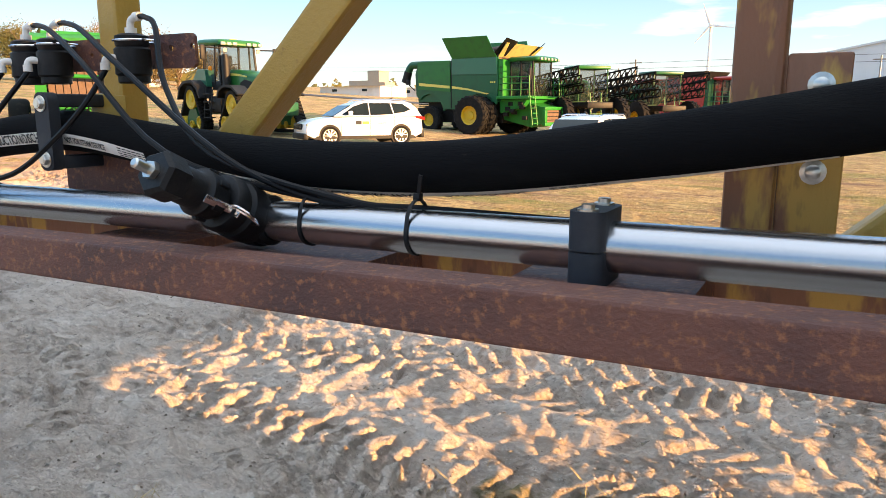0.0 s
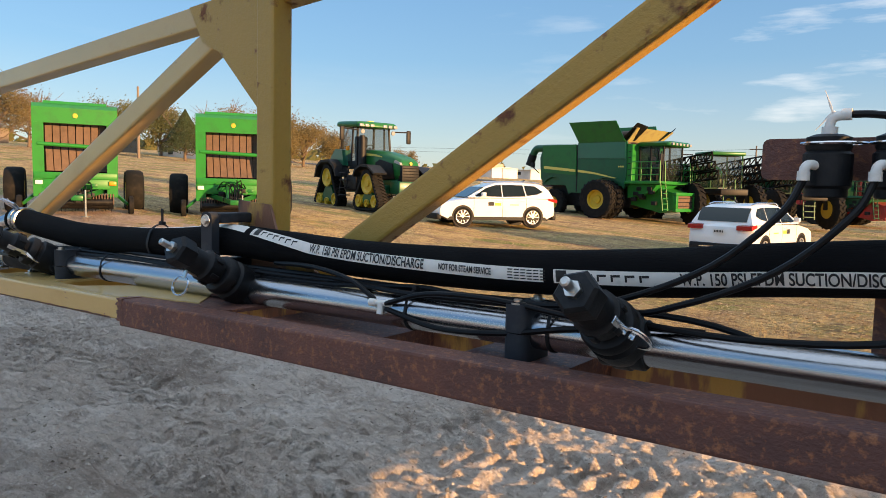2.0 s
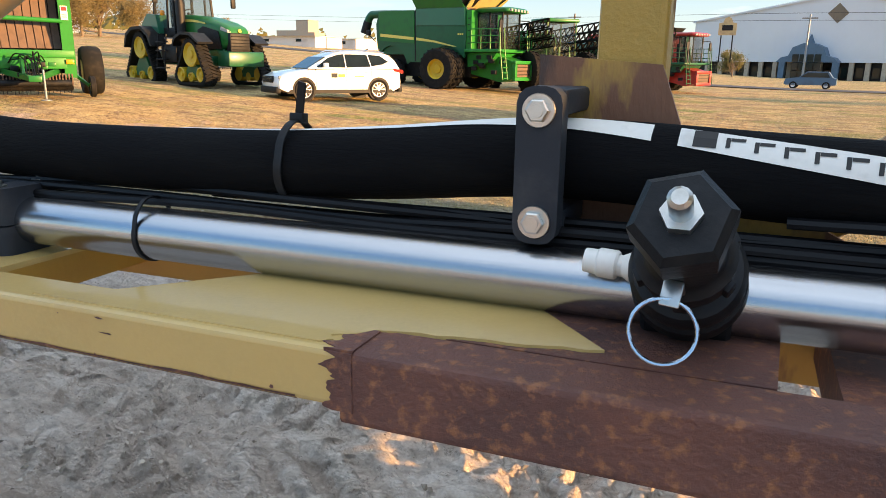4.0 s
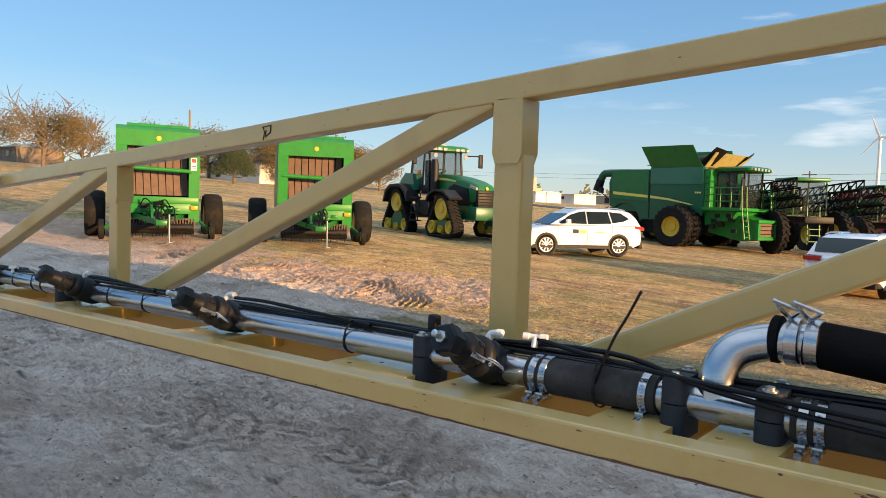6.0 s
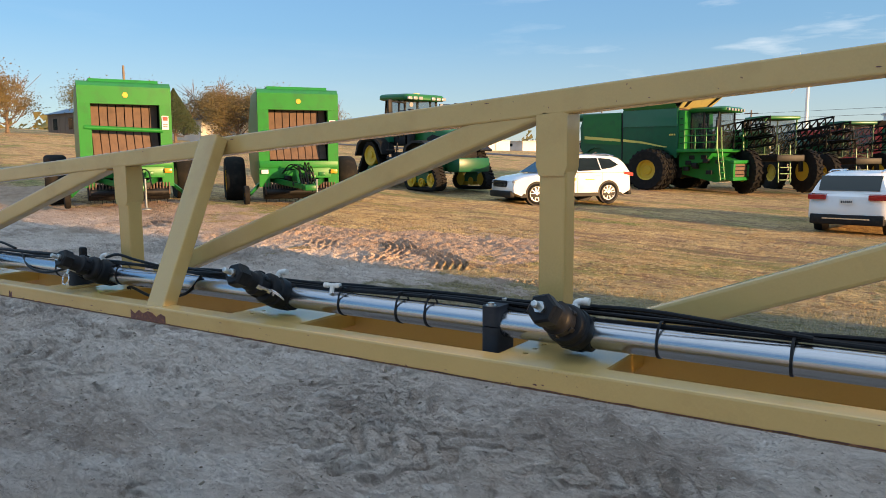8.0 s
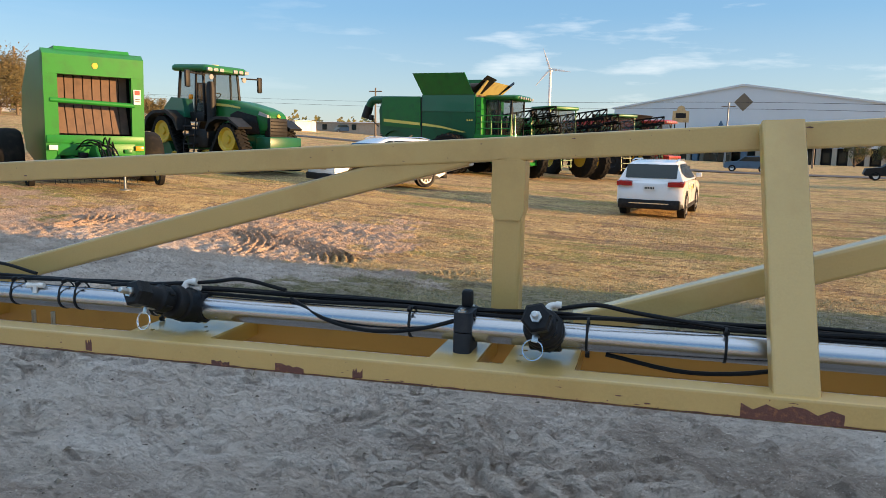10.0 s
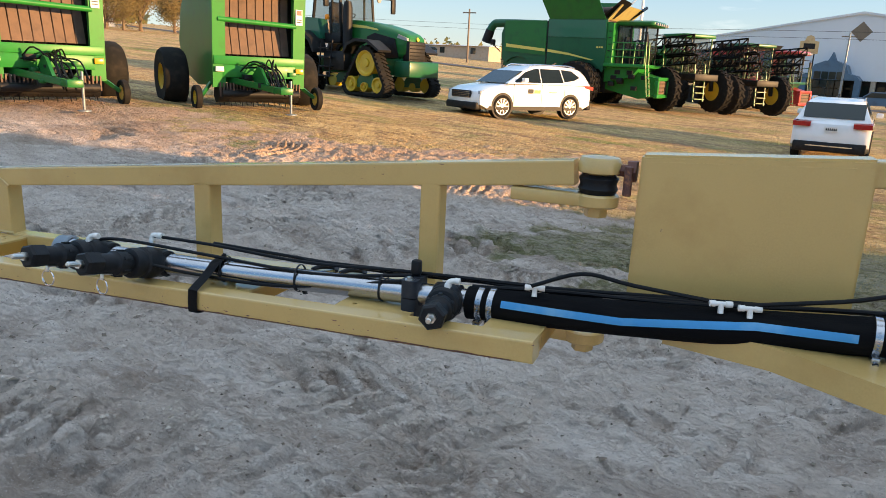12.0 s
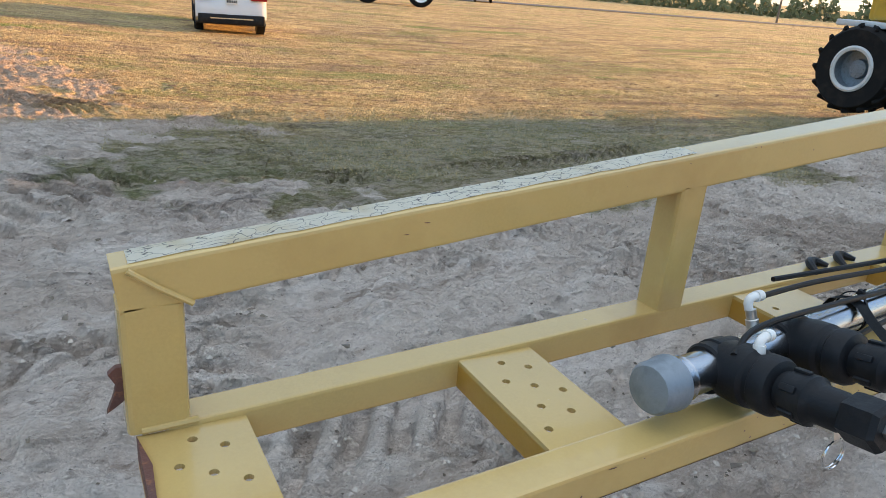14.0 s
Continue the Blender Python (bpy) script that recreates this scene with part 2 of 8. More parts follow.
M_SHED = material("shed_cladding", (0.42, 0.41, 0.38), 0.6, second=(0.36, 0.35, 0.33), scale=0.3, vary=0.05)
M_PAVE = material("asphalt", (0.055, 0.053, 0.052), 0.85, second=(0.08, 0.075, 0.07), scale=0.6, bump=0.2)


def flaked(name):
    """Old paint split by a net of dark cracks; the pale base holds the sky's sheen."""
    m = material(name, (0.84, 0.79, 0.66), 0.45, second=(0.74, 0.64, 0.44), scale=14, bump=0.2, bump_scale=90)
    n, l = m.node_tree.nodes, m.node_tree.links
    p = n["Principled BSDF"]
    src = p.inputs["Base Color"].links[0].from_socket
    tc, mp, vo, noise = n.new("ShaderNodeTexCoord"), n.new("ShaderNodeMapping"), n.new("ShaderNodeTexVoronoi"), n.new("ShaderNodeTexNoise")
    vo.feature = "DISTANCE_TO_EDGE"
    vo.inputs["Scale"].default_value, noise.inputs["Scale"].default_value = 62.0, 30.0
    mp.inputs["Scale"].default_value = (0.6, 1, 1)
    mr, mx, add = n.new("ShaderNodeMapRange"), n.new("ShaderNodeMix"), n.new("ShaderNodeMix")
    add.data_type = "VECTOR"
    add.inputs["Factor"].default_value = 0.06
    mx.data_type = "RGBA"
    l.new(tc.outputs["Object"], mp.inputs["Vector"])
    l.new(mp.outputs["Vector"], noise.inputs["Vector"])
    l.new(mp.outputs["Vector"], add.inputs[4])
    l.new(noise.outputs["Color"], add.inputs[5])
    l.new(add.outputs[1], vo.inputs["Vector"])
    mr.inputs["From Min"].default_value, mr.inputs["From Max"].default_value = 0.006, 0.028
    l.new(vo.outputs["Distance"], mr.inputs["Value"])
    l.new(mr.outputs["Result"], mx.inputs["Factor"])
    mx.inputs[6].default_value = (0.05, 0.035, 0.03, 1)
    l.new(src, mx.inputs[7])
    l.new(mx.outputs[2], p.inputs["Base Color"])
    return m


M_FLAKED = flaked("cracked_paint")

# ---- mesh helpers ----


def part(name, bm, mat, parent=None, label="", smooth=40):
    """Links a bmesh as one mesh object, under a thing or a part if one is given."""
    me = bpy.data.meshes.new(name)
    bmesh.ops.recalc_face_normals(bm, faces=bm.faces)
    bm.to_mesh(me)
    bm.free()
    if smooth:
        me.polygons.foreach_set("use_smooth", [True] * len(me.polygons))
        me.set_sharp_from_angle(angle=radians(smooth))
    me.materials.append(mat)
    ob = new(name, me)
    if parent:
        ob.parent = parent
    if label:
        tagged(ob, label)
    return ob


def thing(name, m, label, category, group="", kind=""):
    ob = new(name)
    ob.empty_display_size = 0.1
    ob.matrix_world = m
    return tagged(ob, label, category, group, kind)


def box(bm, lo, hi, m=None, bevel=0.0):
    c, s = (Vector(lo) + Vector(hi)) / 2, Vector(hi) - Vector(lo)
    g = bmesh.ops.create_cube(bm, size=1, matrix=(m or Matrix()) @ Matrix.LocRotScale(c, None, s))
    if bevel:
        bmesh.ops.bevel(bm, geom=list({e for v in g["verts"] for e in v.link_edges}), offset=bevel, segments=2, affect="EDGES", profile=0.5)
    return bm


def frame_at(p0, p1, up=(0, 0, 1)):
    """A frame whose x runs from p0 to p1 and whose z is as near to up as can be."""
    x = (Vector(p1) - Vector(p0)).normalized()
    y = Vector(up).cross(x)
    y = y.normalized() if y.length > 1e-4 else Vector((0, 1, 0))
    z = x.cross(y)
    return Matrix.Translation(p0) @ Matrix((x, y, z)).transposed().to_4x4()


def rounded(w, h, r, n=3):
    """A rounded rectangle, w wide and h high, round the origin."""
    pts = []
    for cx, cy, a0 in ((w / 2 - r, h / 2 - r, 0), (-w / 2 + r, h / 2 - r, 90), (-w / 2 + r, -h / 2 + r, 180), (w / 2 - r, -h / 2 + r, 270)):
        for k in range(n):
            a = radians(a0 + 90 * k / (n - 1))
            pts.append((cx + r * math.cos(a), cy + r * math.sin(a)))
    return pts


def loft(bm, rings, close=True, caps=True):
    rows = [[bm.verts.new(p) for p in ring] for ring in rings]
    n = len(rows[0])
    for a, b in zip(rows, rows[1:]):
        for k in range(n if close else n - 1):
            bm.faces.new((a[k], a[(k + 1) % n], b[(k + 1) % n], b[k]))
    if caps and close:
        bm.faces.new(rows[0])
        bm.faces.new(rows[-1])
    return rows


def tube(bm, p0, p1, w=0.05, h=0.05, r=0.006, up=(0, 0, 1)):
    """A square tube with rounded edges from p0 to p1 along its middle line."""
    f, d = frame_at(p0, p1, up), (Vector(p1) - Vector(p0)).length
    sec, e = [], 0.0006
    for cx, cy, a0 in ((w / 2 - r, h / 2 - r, 0), (-w / 2 + r, h / 2 - r, 90), (-w / 2 + r, -h / 2 + r, 180), (w / 2 - r, -h / 2 + r, 270)):
        ca, sa = math.cos(radians(a0)), math.sin(radians(a0))
        sec.append((cx + r * ca + e * sa, cy + r * sa - e * ca))
        sec += [(cx + r * math.cos(radians(a0 + k)), cy + r * math.sin(radians(a0 + k))) for k in (0, 45, 90)]
        sec.append((cx - r * sa - e * ca, cy + r * ca - e * sa))
    loft(bm, [[f @ Vector((s, a, b)) for a, b in sec] for s in (0, d)])
    return bm


def smooth_path(pts, step=4):
    """Catmull-Rom points through the given ones."""
    p = [Vector(v) for v in pts]
    p = [2 * p[0] - p[1]] + p + [2 * p[-1] - p[-2]]
    out = []
    for a, b, c, d in zip(p, p[1:], p[2:], p[3:]):
        for k in range(step):
            t = k / step
            out.append(0.5 * (2 * b + (c - a) * t + (2 * a - 5 * b + 4 * c - d) * t * t + (3 * b - a - 3 * c + d) * t ** 3))
    return out + [p[-2]]


def sweep(bm, pts, r, n=8, caps=True):
    """A round rod along the points; r is a number or one for each point."""
    pts = [Vector(p) for p in pts]
    rings, side = [], None
    for k, p in enumerate(pts):
        d = (pts[min(k + 1, len(pts) - 1)] - pts[max(k - 1, 0)]).normalized()
        side = d.cross(Vector((0, 0, 1)) if abs(d.z) < 0.95 else Vector((0, 1, 0))) if side is None else side - d * side.dot(d)
        side.normalize()
        up = d.cross(side)
        rr = r[k] if isinstance(r, (list, tuple)) else r
        rings.append([p + rr * (math.cos(math.tau * j / n) * side + math.sin(math.tau * j / n) * up) for j in range(n)])
    loft(bm, rings, caps=caps)
    return bm


def lathe(bm, m, prof, n=20, caps=True):
    """Turns (radius, height) pairs about the z axis of m."""
    loft(bm, [[m @ Vector((r * math.cos(math.tau * j / n), r * math.sin(math.tau * j / n), z)) for j in range(n)] for r, z in prof], caps=caps)
    return bm


def ring(bm, m, big, small, n=24, k=8):
    rows = [[bm.verts.new(m @ Vector(((big + small * math.cos(math.tau * b / k)) * math.cos(math.tau * a / n), (big + small * math.cos(math.tau * b / k)) * math.sin(math.tau * a / n), small * math.sin(math.tau * b / k)))) for b in range(k)] for a in range(n)]
    for a in range(n):
        for b in range(k):
            bm.faces.new((rows[a][b], rows[(a + 1) % n][b], rows[(a + 1) % n][(b + 1) % k], rows[a][(b + 1) % k]))
    return bm


def prism(bm, poly, lo, hi, m=None, axis="y"):
    """A flat polygon (in x and z, or in the plane across the axis) given depth."""
    m = m or Matrix()
    put = {"y": lambda a, b, d: (a, d, b), "x": lambda a, b, d: (d, a, b), "z": lambda a, b, d: (a, b, d)}[axis]
    loft(bm, [[m @ Vector(put(a, b, d)) for a, b in poly] for d in (lo, hi)])
    return bm


def axis_frame(p, d):
    """A frame at p whose z points along d."""
    return Matrix.Translation(p) @ Vector(d).to_track_quat("Z", "Y").to_matrix().to_4x4()


BM = bmesh.new

# ---- ground ----
_lat = np.random.RandomState(7).rand(256, 256)


def vnoise(x, y):
    xi, yi = np.floor(x).astype(int), np.floor(y).astype(int)
    fx, fy = x - xi, y - yi
    fx, fy = fx * fx * (3 - 2 * fx), fy * fy * (3 - 2 * fy)
    a, b = _lat[xi % 256, yi % 256], _lat[(xi + 1) % 256, yi % 256]
    c, d = _lat[xi % 256, (yi + 1) % 256], _lat[(xi + 1) % 256, (yi + 1) % 256]
    return (a * (1 - fx) + b * fx) * (1 - fy) + (c * (1 - fx) + d * fx) * fy - 0.5


def fbm(x, y, size, octaves=4):
    return sum(vnoise(x / size * 2 ** k + 17.3 * k, y / size * 2 ** k + 9.1 * k) / 1.8 ** k for k in range(octaves))


def step01(v, lo, hi):
    t = np.clip((v - lo) / (hi - lo), 0, 1)
    return t * t * (3 - 2 * t)


def rise(x, y):
    """The lie of the land: level under the boom, rising gently to -x farther off."""
    u = x + 11
    f = np.where(u > 0, -0.45 * np.tanh(0.06 * np.maximum(u, 0) / 0.45), np.where(u > -30, -0.063 * u, 1.89 + 0.063 * np.clip(-u - 30, 0, 90)))
    far = -0.006 * np.clip(np.hypot(x, y) - 40, 0, 260) * step01(u, -10, 30)
    near = 0.013 * np.clip(-(x + 2), 0, 10) * (1 - step01(y, 3, 9))
    return f * step01(y, 1.5, 12) + far + near


def arc_track(x, y, cx, cy, radius, a0, a1, width=0.62, pitch=0.125):
    """Pressed grooves of a ribbed tyre along an arc."""
    d, a = np.hypot(x - cx, y - cy) - radius, np.degrees(np.arctan2(y - cy, x - cx))
    inside = step01(width / 2 - np.abs(d), 0, 0.05) * step01(a, a0, a0 + 4) * step01(-a, -a1, -a1 + 4)
    lug = 0.5 + 0.5 * np.clip(1.6 * np.sin(math.tau * d / pitch), -1, 1)
    return inside * (-0.065 + 0.105 * lug), inside


def line_track(x, y, x0, y0, x1, y1, width=0.6, pitch=0.18, depth=0.05, slant=0.8):
    """Pressed marks of a lugged tyre along a straight line."""
    ln = math.hypot(x1 - x0, y1 - y0)
    ux, uy = (x1 - x0) / ln, (y1 - y0) / ln
    s, d = (x - x0) * ux + (y - y0) * uy, -(x - x0) * uy + (y - y0) * ux
    d = d + 0.10 * np.sin(s * 1.1 + x0)
    d = d + 0.05 * fbm(x, y, 0.6, 2)
    inside = step01(width / 2 - np.abs(d), 0, 0.06) * step01(s, 0, 0.5) * step01(ln - s, 0, 0.5) * step01(fbm(x + x0, y + y0, 1.1, 4), -0.30, 0.12)
    lug = 0.5 + 0.5 * np.clip(3.0 * np.sin(math.tau * (s + slant * np.abs(d)) / pitch + 1.2 * np.sign(d)), -1, 1)
    return inside * 1.25 * depth * (lug - 0.75) * (0.8 + 0.9 * fbm(x, y, 0.4, 3)), inside


def grassy(x, y):
    n = fbm(x + 40, y + 11, 3.0, 4) + 0.5 * fbm(x, y + 5, 0.5, 3)
    right = step01(x + 0.45 * (y - 4) + 5 * n, -8.4, -5.8) * step01(y + 2.0 * n, 3.7, 5.2)
    back = step01(y - 0.15 * x + 4 * n, 11.6, 15)
    tufts = step01(fbm(x - 7, y + 3, 0.8, 3), 0.22, 0.36) * step01(x, -3.5, 0) * step01(2.4 - y, 0, 0.8) * step01(y, 0.1, 0.6)
    return np.clip(np.maximum(np.maximum(right, back), 0.8 * tufts), 0, 1)


ARCS = ((-18.33, 7.08, 1.7, -5, 70), (-15.8, 4.8, 1.5, -20, 50), (-15.47, 5.14, 1.9, -15, 60), (-15.45, 8.37, 1.4, -25, 45), (-13.89, 5.69, 1.9, -5, 60), (-13.82, 7.18, 1.8, -20, 55), (-12.91, 7.38, 2.4, 0, 60), (-11.26, 6.81, 2.2, 20, 80))
r_tr = random.Random(77)
TRACKS = []
for k in range(34):
    x0, y0, a, ln = r_tr.uniform(-14.5, 1.5), 0.9 + 4.6 * r_tr.random() ** 1.3, radians(r_tr.choice((8, -12, 20, 65)) + r_tr.uniform(-14, 14)), r_tr.uniform(2.0, 5.5)
    TRACKS.append((x0, y0, x0 + ln * math.cos(a), y0 + ln * math.sin(a), r_tr.uniform(0.34, 0.6), r_tr.uniform(0.10, 0.19), r_tr.uniform(0.030, 0.062), r_tr.uniform(-1.2, 1.2)))
TRACKS += list(((-2.3, 2.3, 1.4, 3.55, 0.62, 0.15, 0.050, 0.35), (0.3, 2.0, 3.4, 3.1, 0.6, 0.13, 0.046, 1.4), (-1.0, 3.1, 3.5, 2.3, 0.5, 0.17, 0.038, 0.9), (-9.6, 1.35, -3.6, 1.95, 0.6, 0.2, 0.052, 0.8), (-8.2, 2.7, -1.5, 1.7, 0.55, 0.19, 0.055, 0.8), (-12.5, 2.3, -5, 3.3, 0.6, 0.2, 0.065, 0.8), (-6.1, 0.9, -6.6, 4.0, 0.42, 0.11, 0.035, 0.5), (-11.6, 0.9, -9.0, 5.5, 0.85, 0.25, 0.075, 0.5), (-13.5, 1.0, -11.2, 6.5, 0.7, 0.22, 0.06, 0.6), (-4.2, 0.9, -1.4, 1.5, 0.55, 0.19, 0.06, 0.8)))


def ground_z(x, y):
    x, y = np.atleast_1d(np.asarray(x, float)), np.atleast_1d(np.asarray(y, float))
    near = (1 - step01(np.hypot(x + 4, y), 18, 60)) * step01(y, -1.2, -0.3)
    g = grassy(x, y)
    clods = fbm(x, y, 0.34, 4)
    tread = np.maximum(0, fbm(x + 3, y * 1.8, 0.22, 3))
    crumb = np.abs(fbm(x, y, 0.16, 3)) * 0.055
    pressed, mark = np.zeros_like(x), np.zeros_like(x)
    for tr in ARCS:
        d, m_in = arc_track(x, y, *tr)
        mark, pressed = mark * (1 - m_in) + d, np.maximum(pressed, m_in)
    for tr in TRACKS:
        sel = (x > min(tr[0], tr[2]) - 0.6) & (x < max(tr[0], tr[2]) + 0.6) & (y > min(tr[1], tr[3]) - 0.6) & (y < max(tr[1], tr[3]) + 0.6)
        if sel.any():
            d, m_in = line_track(x[sel], y[sel], *tr)
            mark[sel], pressed[sel] = mark[sel] * (1 - m_in) + d, np.maximum(pressed[sel], m_in)
    rough = (0.045 * clods + 0.055 * tread + crumb) * (1 - 0.80 * g) + 0.040 * fbm(x, y, 0.085, 2) * (1 - 0.65 * g)
    h = 0.05 * fbm(x, y, 3.2, 3) + rough * (1 - 0.30 * pressed) + mark
    return rise(x, y) + h * near


def spaced(a, b, step, low, high, grow=1.13):
    mid = list(np.arange(a, b, step))
    up, s = [b], step
    while up[-1] < high:
        s *= grow
        up.append(up[-1] + s)
    down, s = [a - step], step
    while down[-1] > low:
        s *= grow
        down.append(down[-1] - s)
    return np.array(down[::-1] + mid + up)


gx = spaced(-14.0, 3.2, 0.020, -3000, 3000, 1.06)
gy = np.concatenate([spaced(0.3, 4.6, 0.020, -3000, 4.6), spaced(4.64, 10.6, 0.04, 4.62, 3000, 1.035)[1:]])
gy = np.concatenate([[-3000, -800, -200, -60, -20, -8, -4, -2, -1], np.unique(gy[gy > -0.8])])
GX, GY = np.meshgrid(gx, gy)
GZ = ground_z(GX, GY)
nx, ny = len(gx), len(gy)
me = bpy.data.meshes.new("ground")
idx = np.arange(nx * ny).reshape(ny, nx)
quads = np.stack([idx[:-1, :-1], idx[:-1, 1:], idx[1:, 1:], idx[1:, :-1]], -1).reshape(-1, 4)
me.vertices.add(nx * ny)
me.vertices.foreach_set("co", np.stack([GX, GY, GZ], -1).ravel())
me.loops.add(quads.size)
me.loops.foreach_set("vertex_index", quads.ravel())
me.polygons.add(len(quads))
me.polygons.foreach_set("loop_start", np.arange(0, quads.size, 4))
me.polygons.foreach_set("loop_total", np.full(len(quads), 4))
me.update(calc_edges=True)
me.polygons.foreach_set("use_smooth", [True] * len(quads))
cover = me.attributes.new("grass", "FLOAT", "POINT")
cover.data.foreach_set("value", grassy(GX, GY).ravel().astype(np.float32))
# sand turns orange-brown past the shadow edge, with the low sun's tone painted in
browner = me.attributes.new("soil", "FLOAT", "POINT")
browner.data.foreach_set("value", (0.75 * step01(GY + 1.5 * fbm(GX, GY, 1.5, 3), 5.5, 9.0)).ravel().astype(np.float32))
# duller green grass up to the shadow edge: the shade put into its colour
greener = me.attributes.new("shade_green", "FLOAT", "POINT")
greener.data.foreach_set("value", (0.75 * (1 - step01(GY + 2.0 * fbm(GX, GY, 2.0, 3), 6.0, 9.0))).ravel().astype(np.float32))
ground = tagged(new("ground", me), "sandy soil with tyre tracks and patches of dry grass", "ground", kind="structure")

m = bpy.data.materials.new("sand_and_grass")
m.use_nodes = True
n, l = m.node_tree.nodes, m.node_tree.links
p = n["Principled BSDF"]
p.inputs["Roughness"].default_value, p.inputs["Specular IOR Level"].default_value = 0.95, 0.1
tc = n.new("ShaderNodeTexCoord")


stretch = n.new("ShaderNodeMapping")
stretch.inputs["Scale"].default_value = (0.7, 1.0, 1.0)
l.new(tc.outputs["Object"], stretch.inputs["Vector"])


def g_noise(scale, detail=6, rg=0.6):
    t = n.new("ShaderNodeTexNoise")
    t.inputs["Scale"].default_value, t.inputs["Detail"].default_value, t.inputs["Roughness"].default_value = scale, detail, rg
    l.new(stretch.outputs["Vector"], t.inputs["Vector"])
    return t.outputs["Fac"]


def g_bands(scale, detail=8, rg=0.65):
    """Noise drawn out along x, as old wheelings and mown swaths lie."""
    mp = n.new("ShaderNodeMapping")
    mp.inputs["Scale"].default_value = (0.16, 1.0, 1.0)
    l.new(tc.outputs["Object"], mp.inputs["Vector"])
    t = n.new("ShaderNodeTexNoise")
    t.inputs["Scale"].default_value, t.inputs["Detail"].default_value, t.inputs["Roughness"].default_value = scale, detail, rg
    l.new(mp.outputs["Vector"], t.inputs["Vector"])
    return t.outputs["Fac"]


def g_range(src, lo, hi):
    r = n.new("ShaderNodeMapRange")
    r.inputs["From Min"].default_value, r.inputs["From Max"].default_value = lo, hi
    l.new(src, r.inputs["Value"])
    return r.outputs["Result"]


def g_mix(fac, a, b):
    x = n.new("ShaderNodeMix")
    x.data_type = "RGBA"
    for sock, v in ((x.inputs["Factor"], fac), (x.inputs[6], a), (x.inputs[7], b)):
        if hasattr(v, "links"):
            l.new(v, sock)
        else:
            sock.default_value = (*v, 1) if isinstance(v, tuple) else v
    return x.outputs[2]


sand = g_mix(g_range(g_noise(0.45), 0.35, 0.65), (0.70, 0.585, 0.49), (0.60, 0.485, 0.40))
sand = g_mix(g_range(g_noise(3.0, 10, 0.72), 0.46, 0.60), sand, (0.77, 0.66, 0.57))
sand = g_mix(g_range(g_noise(0.7, 10, 0.70), 0.52, 0.62), sand, (0.40, 0.315, 0.255))
sand = g_mix(g_range(g_noise(1.1, 10, 0.75), 0.55, 0.70), sand, (0.52, 0.41, 0.33))
sand = g_mix(g_range(g_noise(7.0, 12, 0.80), 0.53, 0.63), sand, (0.50, 0.39, 0.315))
sand = g_mix(g_range(g_noise(21.0, 12, 0.82), 0.56, 0.63), sand, (0.36, 0.285, 0.235))
sand = g_mix(g_range(g_noise(48.0, 8, 0.8), 0.60, 0.66), sand, (0.22, 0.16, 0.12))
sand = g_mix(g_range(g_noise(110.0, 3), 0.60, 0.72), sand, (0.80, 0.70, 0.605))
sand = g_mix(g_range(g_bands(3.4, 12, 0.72), 0.54, 0.66), sand, (0.45, 0.35, 0.28))
soil = n.new("ShaderNodeAttribute")
soil.attribute_name = "soil"
brown = g_mix(g_range(g_noise(2.6, 10, 0.75), 0.44, 0.60), (0.50, 0.335, 0.215), (0.36, 0.225, 0.14))
sand = g_mix(soil.outputs["Fac"], sand, brown)
straw = g_mix(g_range(g_noise(1.6, 8), 0.40, 0.60), (0.62, 0.45, 0.21), (0.44, 0.29, 0.14))
straw = g_mix(g_range(g_noise(0.35, 8, 0.7), 0.52, 0.60), straw, (0.30, 0.27, 0.10))
straw = g_mix(g_range(g_noise(0.9, 10, 0.75), 0.56, 0.64), straw, (0.34, 0.23, 0.15))
straw = g_mix(g_range(g_noise(2.2, 12, 0.80), 0.53, 0.60), straw, (0.25, 0.16, 0.10))
straw = g_mix(g_range(g_noise(7.0, 12, 0.80), 0.52, 0.60), straw, (0.20, 0.125, 0.065))
straw = g_mix(g_range(g_noise(0.22, 6, 0.6), 0.60, 0.66), straw, (0.17, 0.21, 0.055))
straw = g_mix(g_range(g_noise(16.0, 8), 0.54, 0.66), straw, (0.70, 0.53, 0.28))
straw = g_mix(g_range(g_bands(1.0, 10, 0.68), 0.53, 0.64), straw, (0.27, 0.175, 0.115))
straw = g_mix(g_range(g_bands(0.55, 8, 0.65), 0.57, 0.66), straw, (0.25, 0.245, 0.085))
straw = g_mix(g_range(g_bands(4.0, 10, 0.7), 0.55, 0.66), straw, (0.24, 0.155, 0.09))
shade_green = n.new("ShaderNodeAttribute")
shade_green.attribute_name = "shade_green"
green = g_mix(g_range(g_noise(9.0, 10, 0.78), 0.44, 0.56), (0.14, 0.145, 0.075), (0.38, 0.33, 0.25))
green = g_mix(g_range(g_noise(26.0, 10, 0.8), 0.53, 0.60), green, (0.085, 0.075, 0.045))
green = g_mix(g_range(g_noise(1.8, 10, 0.75), 0.55, 0.64), green, (0.44, 0.37, 0.31))
straw = g_mix(shade_green.outputs["Fac"], straw, green)
attr = n.new("ShaderNodeAttribute")
attr.attribute_name = "grass"
ragged, edge = n.new("ShaderNodeMath"), n.new("ShaderNodeMath")
ragged.operation, edge.operation = "MULTIPLY_ADD", "ADD"
l.new(g_noise(4.0, 10, 0.78), ragged.inputs[0])
ragged.inputs[1].default_value, ragged.inputs[2].default_value = 1.5, -0.75
l.new(ragged.outputs["Value"], edge.inputs[0])
l.new(attr.outputs["Fac"], edge.inputs[1])
l.new(g_mix(g_range(edge.outputs["Value"], 0.32, 0.62), sand, straw), p.inputs["Base Color"])
bmp = n.new("ShaderNodeBump")
